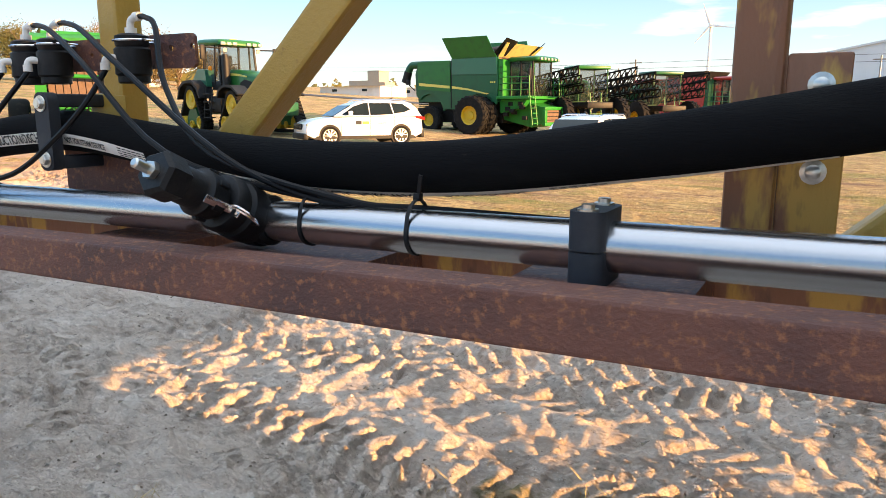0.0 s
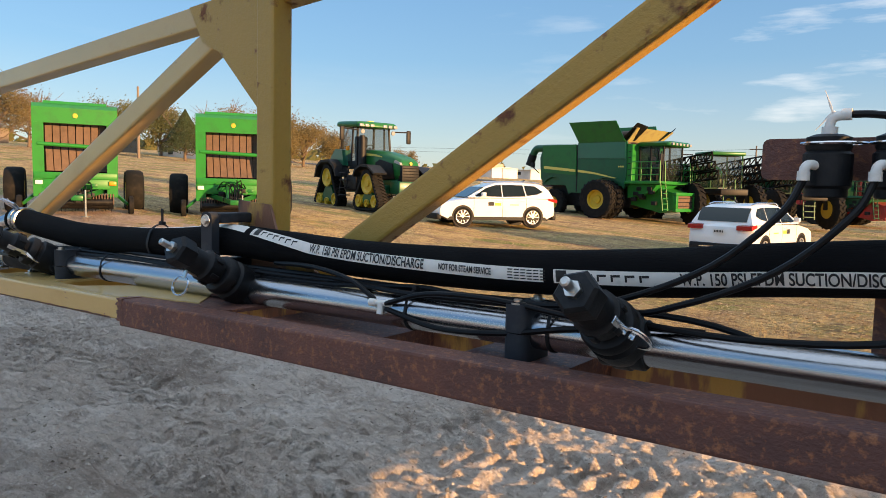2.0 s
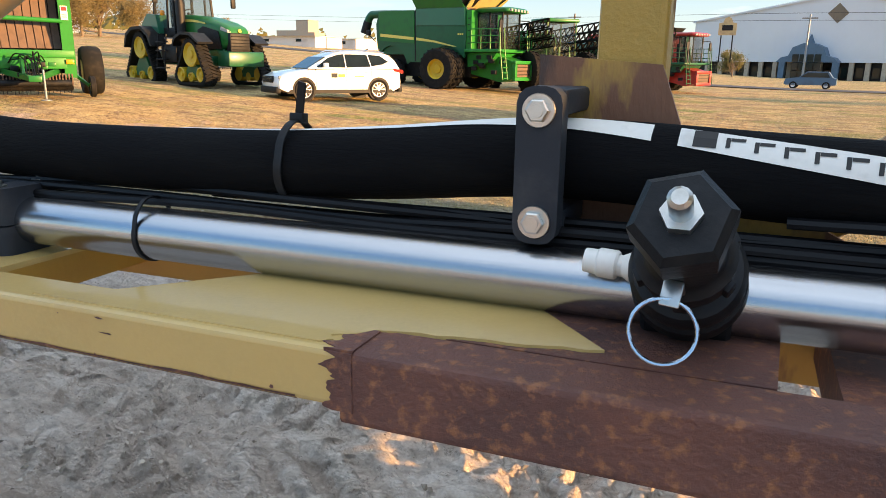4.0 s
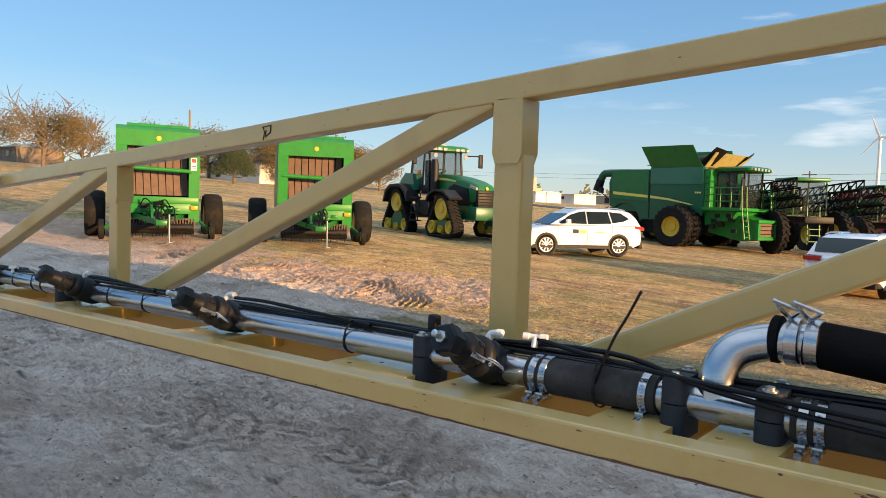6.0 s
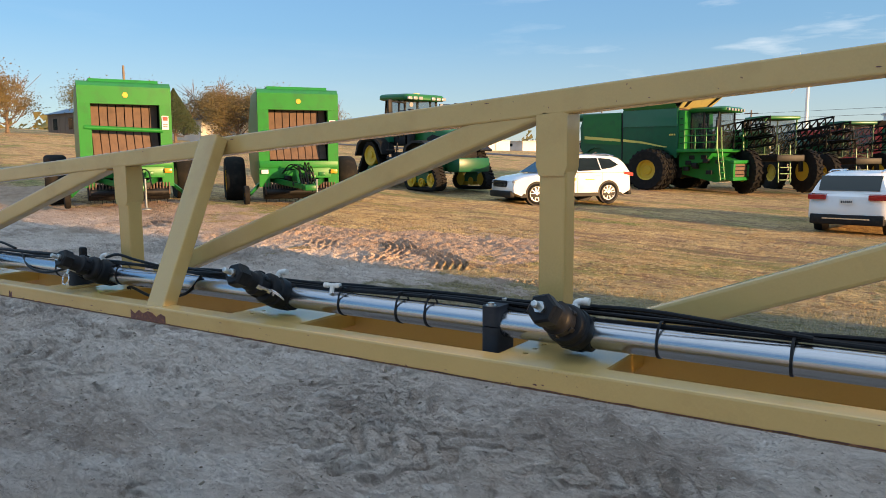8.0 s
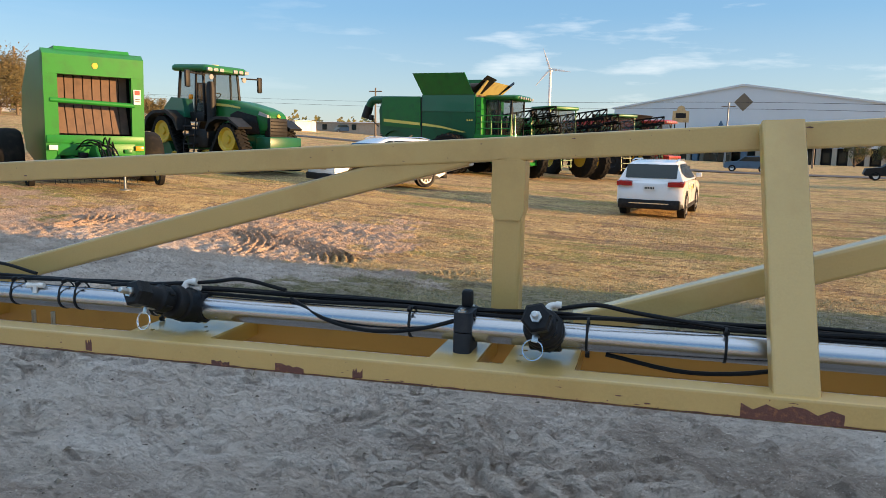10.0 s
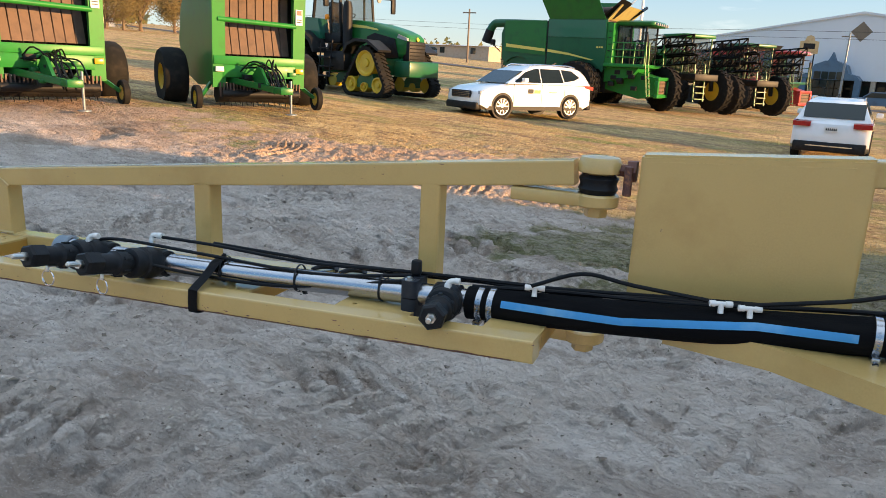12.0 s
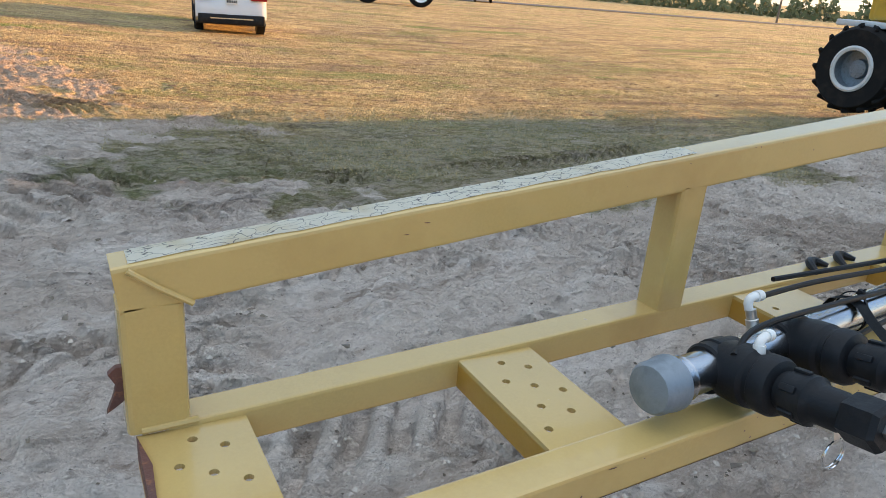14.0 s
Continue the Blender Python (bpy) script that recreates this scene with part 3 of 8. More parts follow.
bmp.inputs["Strength"].default_value, bmp.inputs["Distance"].default_value = 1.0, 0.06
l.new(g_noise(18.0, 9, 0.78), bmp.inputs["Height"])
bmp2 = n.new("ShaderNodeBump")
bmp2.inputs["Strength"].default_value, bmp2.inputs["Distance"].default_value = 1.0, 0.022
l.new(g_noise(85.0, 4, 0.7), bmp2.inputs["Height"])
l.new(bmp.outputs["Normal"], bmp2.inputs["Normal"])
warp, crust, crust_mix = n.new("ShaderNodeMix"), n.new("ShaderNodeTexVoronoi"), n.new("ShaderNodeTexNoise")
crust_mix.inputs["Scale"].default_value, crust_mix.inputs["Detail"].default_value = 6.0, 6.0
l.new(stretch.outputs["Vector"], crust_mix.inputs["Vector"])
warp.data_type = "VECTOR"
warp.inputs["Factor"].default_value = 0.22
l.new(stretch.outputs["Vector"], warp.inputs[4])
l.new(crust_mix.outputs["Color"], warp.inputs[5])
crust.inputs["Scale"].default_value = 13.0
l.new(warp.outputs[1], crust.inputs["Vector"])
bmp3 = n.new("ShaderNodeBump")
bmp3.inputs["Strength"].default_value, bmp3.inputs["Distance"].default_value = 0.8, 0.042
l.new(crust.outputs["Distance"], bmp3.inputs["Height"])
l.new(bmp2.outputs["Normal"], bmp3.inputs["Normal"])
l.new(bmp3.outputs["Normal"], p.inputs["Normal"])
me.materials.append(m)


def blades(name, count, x0, x1, y0, y1, low, high, wide, seed, mat, label, tall=1.0):
    """One mesh of many grass blades on the grassy ground."""
    r = np.random.RandomState(seed)
    bx, by = r.uniform(x0, x1, count), y0 + (y1 - y0) * r.rand(count) ** 1.6
    keep = r.rand(count) < grassy(bx, by) * step01(fbm(bx, by, 0.6, 3), -0.15, 0.25)
    bx, by = bx[keep], by[keep]
    k = len(bx)
    bz, a, hh = ground_z(bx, by) - 0.005, r.rand(k) * math.tau, r.uniform(low, high, k) * tall
    w = wide * r.uniform(0.5, 1.3, k) * (1 + by / 30)
    lx, ly = r.normal(0, 0.7, k) * hh, r.normal(0, 0.7, k) * hh
    co = np.empty((k, 3, 3))
    co[:, 0] = np.stack([bx - w * np.cos(a), by - w * np.sin(a), bz], -1)
    co[:, 1] = np.stack([bx + w * np.cos(a), by + w * np.sin(a), bz], -1)
    co[:, 2] = np.stack([bx + lx, by + ly, bz + hh], -1)
    gm = bpy.data.meshes.new(name)
    gm.from_pydata(co.reshape(-1, 3).tolist(), [], np.arange(3 * k).reshape(-1, 3).tolist())
    gm.materials.append(mat)
    return tagged(new(name, gm), label, "grass", kind="stuff")


blades("dry_grass", 520000, -18, 9, 3.0, 24, 0.010, 0.042, 0.0022, 3, M_STRAW, "short dry straw-coloured grass on the field")
# blades in the same dulled colour for the shaded strip
blades("shade_grass", 150000, -8, 4, 2.8, 8.5, 0.014, 0.050, 0.0024, 9, M_DULLGRASS, "short dull green and grey grass")
blades("grass_tufts", 30000, -3.5, 3.0, 0.7, 2.6, 0.03, 0.08, 0.003, 5, M_STRAW, "sparse pale grass tufts in the sand")
r_deb = random.Random(12)
bm = BM()
deb = [(r_deb.uniform(-12, 2.5), 0.8 + 6 * r_deb.random() ** 1.5) for k in range(700)]
deb_z = ground_z([p[0] for p in deb], [p[1] for p in deb])
for (x, y), z in zip(deb, deb_z):
    z, s, a = float(z), r_deb.uniform(0.006, 0.022), r_deb.random() * 6.3
    mm = Matrix.Translation((x, y, z + 0.003)) @ Euler((r_deb.uniform(-0.5, 0.5), r_deb.uniform(-0.5, 0.5), a)).to_matrix().to_4x4()
    vs = [bm.verts.new(mm @ Vector(v)) for v in ((-s, -s * 0.5, 0), (s * 0.8, -s * 0.6, 0.2 * s), (s, s * 0.4, 0), (-s * 0.7, s * 0.6, 0.3 * s), (0, 0, s * 0.55))]
    for q in ((0, 1, 4), (1, 2, 4), (2, 3, 4), (3, 0, 4)):
        bm.faces.new([vs[i] for i in q])
tagged(part("clods", bm, M_WOODPOLE, smooth=0), "small clods and bits of dead leaf on sand", "debris", kind="stuff")
for name, count, size, mat, label, seed in (("pale_grit", 2200, 0.0042, M_LUMP, "pale bits of grit and crust on the sand", 5), ("dark_crumbs", 4200, 0.008, M_BARK, "dark crumbs of soil and dead leaf on the sand", 6), ("sand_lumps", 6000, 0.0115, M_LUMP, "small lumps of dried sand", 7)):
    rs = np.random.RandomState(seed)
    px, py = rs.uniform(-13, 2.5, count), 0.8 + 6.0 * rs.rand(count) ** 1.5
    thick = rs.rand(count) < (1 - grassy(px, py)) * 0.25 + 0.75 * step01(fbm(px, py, 0.9, 3), -0.1, 0.3)
    px, py = px[thick], py[thick]
    pz, sz, ang = ground_z(px, py), size * (0.35 + rs.rand(len(px)) ** 2), rs.rand(len(px)) * math.tau
    shape = np.array([(-1, -0.55, -0.1), (0.75, -0.7, -0.1), (1.0, 0.45, -0.1), (-0.6, 0.75, -0.1), (0.1, 0.0, 0.62)])
    jit = 1 + 0.35 * (rs.rand(len(px), 5, 3) - 0.5)
    q = shape[None] * jit * sz[:, None, None]
    ca, sa = np.cos(ang)[:, None], np.sin(ang)[:, None]
    co = np.stack([px[:, None] + q[:, :, 0] * ca - q[:, :, 1] * sa, py[:, None] + q[:, :, 0] * sa + q[:, :, 1] * ca, pz[:, None] + q[:, :, 2]], -1)
    tri = np.array([(0, 1, 4), (1, 2, 4), (2, 3, 4), (3, 0, 4)])
    gm = bpy.data.meshes.new(name)
    gm.from_pydata(co.reshape(-1, 3).tolist(), [], (np.arange(len(px))[:, None, None] * 5 + tri[None]).reshape(-1, 3).tolist())
    gm.materials.append(mat)
    tagged(new(name, gm), label, "debris", kind="stuff")

# ---- the boom ----
def zf(x):
    """Height of the front chord's top edge."""
    return 1.2716 + 0.0173 * x if x > -7.3 else 1.079 + 0.0378 * (x + 8.634)


def zt(x):
    """Height of the top chord's top edge."""
    return 1.51 + 0.0664 * (x + 6.625) if x > -7.4 else 1.387 + 0.104 * (x + 8.08)


def zp(x):
    """Height of the spray pipe's middle line."""
    return 1.292 + 0.0143 * x


FRONT, BACK = 0.04, 0.30           # front faces of the two bottom chords


def chord(name, x0, x1, y, top, size, mat, parent, label="", depth=0.05):
    bm = BM()
    tube(bm, (x0, y + depth / 2, top(x0) - size / 2), (x1, y + depth / 2, top(x1) - size / 2), depth, size, 0.0045)
    return part(name, bm, mat, parent, label)


def post(x, w, z0, z1, mat, parent, name="post", y=BACK, d=0.05, lean=0.0):
    bm = BM()
    tube(bm, (x, y + d / 2, z0), (x + lean, y + d / 2, z1), w, d, 0.007, up=(0, 1, 0))
    return part(name, bm, mat, parent)


def diagonal(p0, p1, mat, parent, size=0.055, y=BACK):
    bm = BM()
    tube(bm, (p0[0], y + 0.026, p0[1]), (p1[0], y + 0.026, p1[1]), 0.046, size, 0.007)
    return part("diagonal", bm, mat, parent)


def plate(bm, outline, holes, z0, z1, m=None):
    """A flat plate in x and y with round holes (x, y, radius) through it."""
    m = m or Matrix()
    edges = []
    for loop in [outline] + [[(cx + r * math.cos(math.tau * k / 12), cy + r * math.sin(math.tau * k / 12)) for k in range(12)] for cx, cy, r in holes]:
        vs = [bm.verts.new(m @ Vector((a, b, z1))) for a, b in loop]
        edges += [bm.edges.new((vs[k], vs[(k + 1) % len(vs)])) for k in range(len(vs))]
    faces = [f for f in bmesh.ops.triangle_fill(bm, use_beauty=True, edges=edges)["geom"] if isinstance(f, bmesh.types.BMFace)]
    out = bmesh.ops.extrude_face_region(bm, geom=faces)
    shift = m.to_3x3() @ Vector((0, 0, z0 - z1))
    bmesh.ops.translate(bm, verts=[v for v in out["geom"] if isinstance(v, bmesh.types.BMVert)], vec=shift)
    return bm


def cross_plate(x0, x1, parent, mat, holes=6, drop=0.0, name="cross_plate"):
    """A folded plate across the two bottom chords."""
    bm = BM()
    z = min(zf(x0), zf(x1)) - 0.004 - drop
    hs = []
    if holes:
        for k in range(holes):
            hs.append((x0 + (x1 - x0) * (0.2 + 0.6 * ((k * 5) % holes) / max(1, holes - 1)), FRONT + 0.085 + 0.15 * k / max(1, holes - 1), 0.0055))
    plate(bm, [(x0, FRONT + 0.049), (x1, FRONT + 0.049), (x1, BACK + 0.002), (x0, BACK + 0.002)], hs, z - 0.006, z)
    ob = part(name, bm, mat, parent, smooth=20)
    # the lips of tan plates take the shaded tan
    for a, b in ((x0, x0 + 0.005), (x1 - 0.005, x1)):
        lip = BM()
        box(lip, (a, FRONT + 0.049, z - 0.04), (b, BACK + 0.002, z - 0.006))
        part("lip", lip, M_TAN_SHADED if mat is M_TAN else mat, ob)
    return ob


# rusted inner section
inner = thing("boom_section", Matrix(), "rusted steel truss section of a sprayer boom with worn yellow posts", "boom")
chord("front_chord", 2.9, -0.965, FRONT, lambda x: zf(x) - 0.0005, 0.053, M_RUST, inner, "dark red rusted square tube", 0.05)
chord("rear_chord", 2.9, -0.965, BACK, zf, 0.085, M_RUSTY, inner)
chord("top_chord", 2.9, -0.90, BACK, zt, 0.05, M_TAN_WORN, inner)
for x, w, mat in ((1.325, 0.05, M_RUSTY), (0.368, 0.048, M_TAN_WORN), (-0.827, 0.056, M_TAN_WORN)):
    post(x, w, zf(x) - 0.002, zt(x) - 0.03, mat, inner, y=0.276 if x < 1 else BACK)
for p0, p1 in (((-2.23, 1.243), (-0.96, 1.842)), ((-0.70, 1.309), (0.20, 1.875)), ((0.46, 1.272), (1.10, 1.884)), ((1.42, 1.28), (2.0, 1.83))):
    diagonal(p0, p1, M_TAN_WORN if p1[0] > 0 else M_TAN, inner)
bm = BM()
prism(bm, [(-1.11, zt(-1.11) - 0.003), (-0.847, zt(-0.85) - 0.003), (-0.847, 1.625), (-0.872, 1.64), (-1.0, 1.765), (-1.06, 1.79)], BACK - 0.006, BACK - 0.001)
part("gusset", bm, M_TAN_WORN, inner)
bm = BM()
prism(bm, [(0.31, zt(0.33) - 0.003), (0.56, zt(0.56) - 0.003), (0.53, 1.87), (0.40, 1.76), (0.372, 1.72), (0.31, 1.72)], BACK - 0.006, BACK - 0.001)
part("gusset", bm, M_TAN_WORN, inner)
bm = BM()
prism(bm, [(-0.90, zf(-0.9)), (-0.56, zf(-0.56)), (-0.70, zf(-0.7) + 0.075), (-0.78, zf(-0.78) + 0.13), (-0.80, 1.44), (-0.90, 1.447)], 0.268, 0.274)
part("gusset", bm, M_RUSTY, inner)
bm = BM()
prism(bm, [(0.325, zf(0.33)), (0.41, zf(0.4)), (0.41, 1.462), (0.325, 1.468)], 0.266, 0.274)
part("gusset", bm, M_TAN_WORN, inner)
for a, b in ((0.26, 0.72),):
    bm = BM()
    prism(bm, [(a, zf(a)), (b, zf(b)), (b - 0.17, zf(b) + 0.075), (b - 0.20, zf(b) + 0.085), (a + 0.08, zf(a) + 0.16), (a, zf(a) + 0.16)], 0.256, 0.262)
    part("gusset", bm, M_RUST if a > 0 else M_TAN_WORN, inner)
for a, b in ((-0.66, -0.40), (-0.23, -0.07), (0.45, 0.62), (0.70, 0.93), (1.12, 1.30), (1.55, 1.8)):
    cross_plate(a, b, inner, M_RUST, 0, 0.014)
bm = BM()
prism(bm, [(-0.962, 0.0895), (-0.700, 0.0895), (-0.690, BACK), (-0.962, BACK)], -0.0075, -0.0012, axis="z")
for v in bm.verts:
    v.co.z += zf(v.co.x)
part("corner_plate", bm, M_RUST, inner, "rusted plate across the joint", smooth=0)
bm = BM()
box(bm, (1.352, BACK + 0.005, zf(1.38)), (1.41, BACK + 0.012, 1.497), bevel=0.003)
flange = part("flange", bm, M_RUSTY, inner)
for z in (1.466, 1.38):
    bm = BM()
    lathe(bm, axis_frame((1.384, BACK + 0.005, z), (0, -1, 0)), [(0.0125, 0), (0.0125, 0.002), (0.0075, 0.003), (0.0075, 0.006), (0.004, 0.008)], 18)
    part("bolt", bm, M_ZINC, flange)

# yellow middle section
middle = thing("boom_section", Matrix(), "tan-painted steel truss section of a sprayer boom", "boom")
chord("front_chord", -0.963, -7.088, FRONT, zf, 0.042, M_TAN, middle)
chord("rear_chord", -0.963, -7.15, BACK, zf, 0.068, M_TAN_SHADED, middle, "tan rear tube with the shade between the tubes in its colour")
chord("top_chord", -0.90, -7.16, BACK, zt, 0.05, M_TAN, middle)
for x, w in ((-2.360, 0.066), (-3.947, 0.06), (-5.468, 0.06)):
    post(x, w, zf(x) - 0.002, zt(x) - 0.045, M_TAN, middle)
    bm = BM()
    top, low = zt(x) - 0.048, zt(x) - 0.17
    prism(bm, [(x - 0.034, top), (x + 0.034, top), (x + 0.034, low + 0.02), (x + 0.027, low), (x - 0.027, low), (x - 0.034, low + 0.02)], BACK - 0.004, BACK + 0.054)
    part("post_cap", bm, M_TAN, middle)
for p0, p1 in (((-3.78, 1.227), (-2.41, 1.758)), ((-5.32, 1.202), (-3.99, 1.654)), ((-6.88, 1.188), (-5.56, 1.552))):
    diagonal(p0, p1, M_TAN, middle)
bm = BM()
tube(bm, (-4.945, FRONT + 0.022, zf(-4.945) - 0.03), (-4.968, BACK - 0.021, zt(-4.968) - 0.004), 0.040, 0.072, 0.005, up=(1, 0, 0))
part("brace", bm, M_TAN, middle)
for a, b, h in ((-1.62, -1.39, 9), (-1.90, -1.80, 4), (-2.06, -1.95, 4), (-2.64, -2.44, 4), (-2.36, -2.24, 3), (-3.20, -3.03, 5), (-3.95, -3.75, 5), (-4.70, -4.48, 5), (-5.43, -5.30, 5), (-5.57, -5.48, 0), (-6.24, -6.05, 6), (-6.86, -6.78, 0)):
    cross_plate(a, b, middle, M_TAN, h)
bm = BM()
r_cp = random.Random(17)
lapped = [(-0.985, FRONT + 0.009), (-0.978, FRONT + 0.016), (-0.984, FRONT + 0.022), (-0.968, FRONT + 0.030), (-0.960, FRONT + 0.041)]
lapped += [(-0.952 + 0.0123 * k, FRONT + 0.043 + 0.0018 * k + 0.0022 * r_cp.uniform(-1, 1)) for k in range(12)]
prism(bm, [(-1.262, FRONT + 0.009)] + lapped + [(-0.803, FRONT + 0.066), (-0.872, 0.180), (-0.972, BACK - 0.002), (-1.005, BACK - 0.002), (-1.12, 0.170), (-1.238, FRONT + 0.012)], -0.0035, 0.0009, axis="z")
for v in bm.verts:
    v.co.z += zf(v.co.x)
part("corner_plate", bm, M_TAN, middle, "tan plate with rust creeping over its edge", smooth=0)
bm = BM()
prism(bm, [(-7.53, zf(-7.5) - 0.04), (-7.115, zf(-7.2) - 0.04), (-7.115, zt(-7.115) + 0.004), (-7.53, zt(-7.53) + 0.010)], BACK - 0.012, BACK + 0.06)
bmesh.ops.bevel(bm, geom=bm.edges[:], offset=0.005, segments=2, affect="EDGES")
prism(bm, [(-7.515, zf(-7.5) - 0.03), (-7.15, zf(-7.2) - 0.03), (-7.15, zt(-7.15) - 0.012), (-7.515, zt(-7.515) - 0.004)], BACK - 0.0135, BACK)
part("end_box", bm, M_TAN, middle, "welded box at the fold joint")
bm = BM()
prism(bm, [(-7.05, FRONT - 0.0015), (-7.086, FRONT - 0.0015), (-7.094, FRONT + 0.002), (-7.215, 0.118), (-7.25, 0.140), (-7.44, 0.185), (-7.44, BACK - 0.013), (-6.895, BACK - 0.013), (-6.895, FRONT + 0.045), (-7.05, FRONT + 0.045)], zf(-7.1) - 0.0445, zf(-7.1) + 0.0015, axis="z")
part("corner_plate", bm, M_TAN, middle)
for x in (-6.49, -6.545):
    bm = BM()
    sweep(bm, [(x, 0.15, zp(x) - 0.10), (x, 0.15, zp(x) - 0.03)], 0.005, 8)
    part("u_bolt", bm, M_ZINC, middle)

# outer fold-out section
outer = thing("boom_section", Matrix(), "tan-painted steel tip section of a sprayer boom", "boom")
chord("front_chord", -7.66, -9.435, FRONT, zf, 0.046, M_TAN, outer)
chord("rear_chord", -7.66, -9.40, BACK, zf, 0.046, M_TAN, outer)
chord("top_chord", -7.665, -9.442, BACK, zt, 0.054, M_TAN, outer)
for x, w in ((-7.992, 0.05), (-8.645, 0.055), (-9.409, 0.066)):
    post(x, w, zf(x) - 0.002, zt(x) - 0.05, M_TAN, outer)
for a, b, h in ((-9.434, -9.315, 8), (-9.03, -8.915, 8), (-8.50, -8.36, 5), (-8.12, -7.95, 3), (-7.78, -7.665, 0)):
    cross_plate(a, b, outer, M_TAN, h)
bm = BM()
prism(bm, [(-9.456, 1.122), (-9.448, 1.129), (-9.436, 1.129), (-9.431, 1.10), (-9.444, 1.086), (-9.46, 1.075), (-9.452, 1.095), (-9.449, 1.108)], BACK + 0.01, BACK + 0.018)
part("bracket", bm, M_RUST, outer)
hz = zt(-7.7) - 0.03
for z0, z1, x0 in ((hz - 0.063, hz - 0.035, -7.80), (zf(-7.7) - 0.085, zf(-7.7) - 0.055, -7.75)):
    bm = BM()
    box(bm, (x0, BACK - 0.005, z0), (-7.615, BACK + 0.06, z1), bevel=0.004)
    lathe(bm, Matrix.Translation((-7.617, BACK + 0.028, z0)), [(0.042, 0), (0.046, 0.004), (0.046, z1 - z0 - 0.004), (0.042, z1 - z0)], 24)
    lathe(bm, Matrix.Translation((-7.617, BACK + 0.028, z0 - 0.022)), [(0.024, 0), (0.024, 0.022)], 6)
    part("hinge_plate", bm, M_TAN, outer, smooth=30)
bm = BM()
lathe(bm, Matrix.Translation((-7.617, BACK + 0.028, hz + 0.005)), [(0.030, 0), (0.045, 0.006), (0.046, 0.026), (0.040, 0.037), (0.020, 0.040)], 24)
part("hinge_knuckle", bm, M_TAN, outer)
bm = BM()
lathe(bm, Matrix.Translation((-7.617, BACK + 0.028, hz - 0.036)), [(0.036, 0), (0.042, 0.012), (0.038, 0.022), (0.042, 0.034), (0.034, 0.042)], 24)
part("hinge_bush", bm, M_BLACK, outer)
bm = BM()
lathe(bm, axis_frame((-7.58, BACK + 0.028, hz + 0.018), (1, 0, 0)), [(0.014, 0), (0.014, 0.02), (0.024, 0.021), (0.024, 0.04)], 6)
sweep(bm, [(-7.553, BACK + 0.0, hz - 0.03), (-7.553, BACK + 0.0, hz + 0.03)], 0.009, 8)
part("hinge_bolt", bm, M_RUST, outer)

bm = BM()
sweep(bm, [(-9.430, BACK - 0.001, zt(-9.43) - 0.004), (-9.40, BACK - 0.0025, zt(-9.4) - 0.030), (-9.368, BACK - 0.001, zt(-9.37) - 0.055)], 0.0035, 8)
part("weld_bead", bm, M_TAN, outer)
bm = BM()
sweep(bm, [(-9.428, BACK + 0.001, zf(-9.4) + 0.001), (-9.368, BACK + 0.001, zf(-9.37) + 0.001)], 0.0045, 8)
part("weld_bead", bm, M_TAN, outer)
bm = BM()
loft(bm, [[(-9.428 + 0.03 * k, BACK + 0.005 + 0.002 * (k % 3), zt(-9.428 + 0.03 * k) + 0.0012), (-9.428 + 0.03 * k, BACK + 0.025, zt(-9.428 + 0.03 * k) + 0.0016), (-9.428 + 0.03 * k, BACK + 0.046, zt(-9.428 + 0.03 * k) + 0.001)] for k in range(27)], close=False, caps=False)
bmesh.ops.solidify(bm, geom=bm.faces[:], thickness=0.001)
part("flaking_paint", bm, M_FLAKED, outer, "paint split by dark cracks, its sky sheen put in as pale cream", smooth=0)

# ragged edge where the rust reaches over the yellow tube
r_rag = random.Random(21)
bm = BM()
rag = [(-0.970 - 0.007 * r_rag.random() - 0.004 * math.sin(k * 0.8), k / 24) for k in range(25)]
prism(bm, [(-0.955, -0.001), (-0.955, -0.0435)] + [(x, -0.0435 + 0.0425 * t) for x, t in rag], FRONT - 0.0007, FRONT + 0.02)
prism(bm, [(-0.955, FRONT + 0.001), (-0.955, FRONT + 0.0415)] + [(x - 0.004 * r_rag.random(), FRONT + 0.0415 - 0.0405 * t) for x, t in rag], -0.004, 0.0008, axis="z")
for v in bm.verts:
    v.co.z += zf(v.co.x)
part("rust_edge", bm, M_RUST, inner, "flaking rust lapping over yellow paint", smooth=0)

# black chipped paint and grinder marks are small flakes set on the tan tubes
r_fl = random.Random(4)
bm = BM()
for k in range(260):
    x = r_fl.uniform(-9.4, -1.0)
    if -7.66 < x < -7.1:
        continue
    where = r_fl.choice(("edge", "edge", "face", "top"))
    w, h = 0.0012 + 0.009 * r_fl.random() ** 3, 0.0006 + 0.0016 * r_fl.random() ** 2
    if where == "top":
        y, z = BACK - 0.0006, zt(x) - r_fl.uniform(0.004, 0.045)
    elif where == "edge":
        y, z = FRONT - 0.0006, zf(x) - r_fl.choice((0.007, 0.036)) + r_fl.uniform(-0.002, 0.002)
    else:
        y, z = FRONT - 0.0006, zf(x) - r_fl.uniform(0.01, 0.034)
    k2 = r_fl.randint(5, 7)
    vs = [bm.verts.new((x + w * r_fl.uniform(0.5, 1) * math.cos(math.tau * j / k2), y, z + h * r_fl.uniform(0.5, 1) * math.sin(math.tau * j / k2))) for j in range(k2)]
    bm.faces.new(vs)
tagged(part("paint_chips", bm, M_RUST, middle, smooth=0), "rust-brown chips in the paint", kind="stuff")
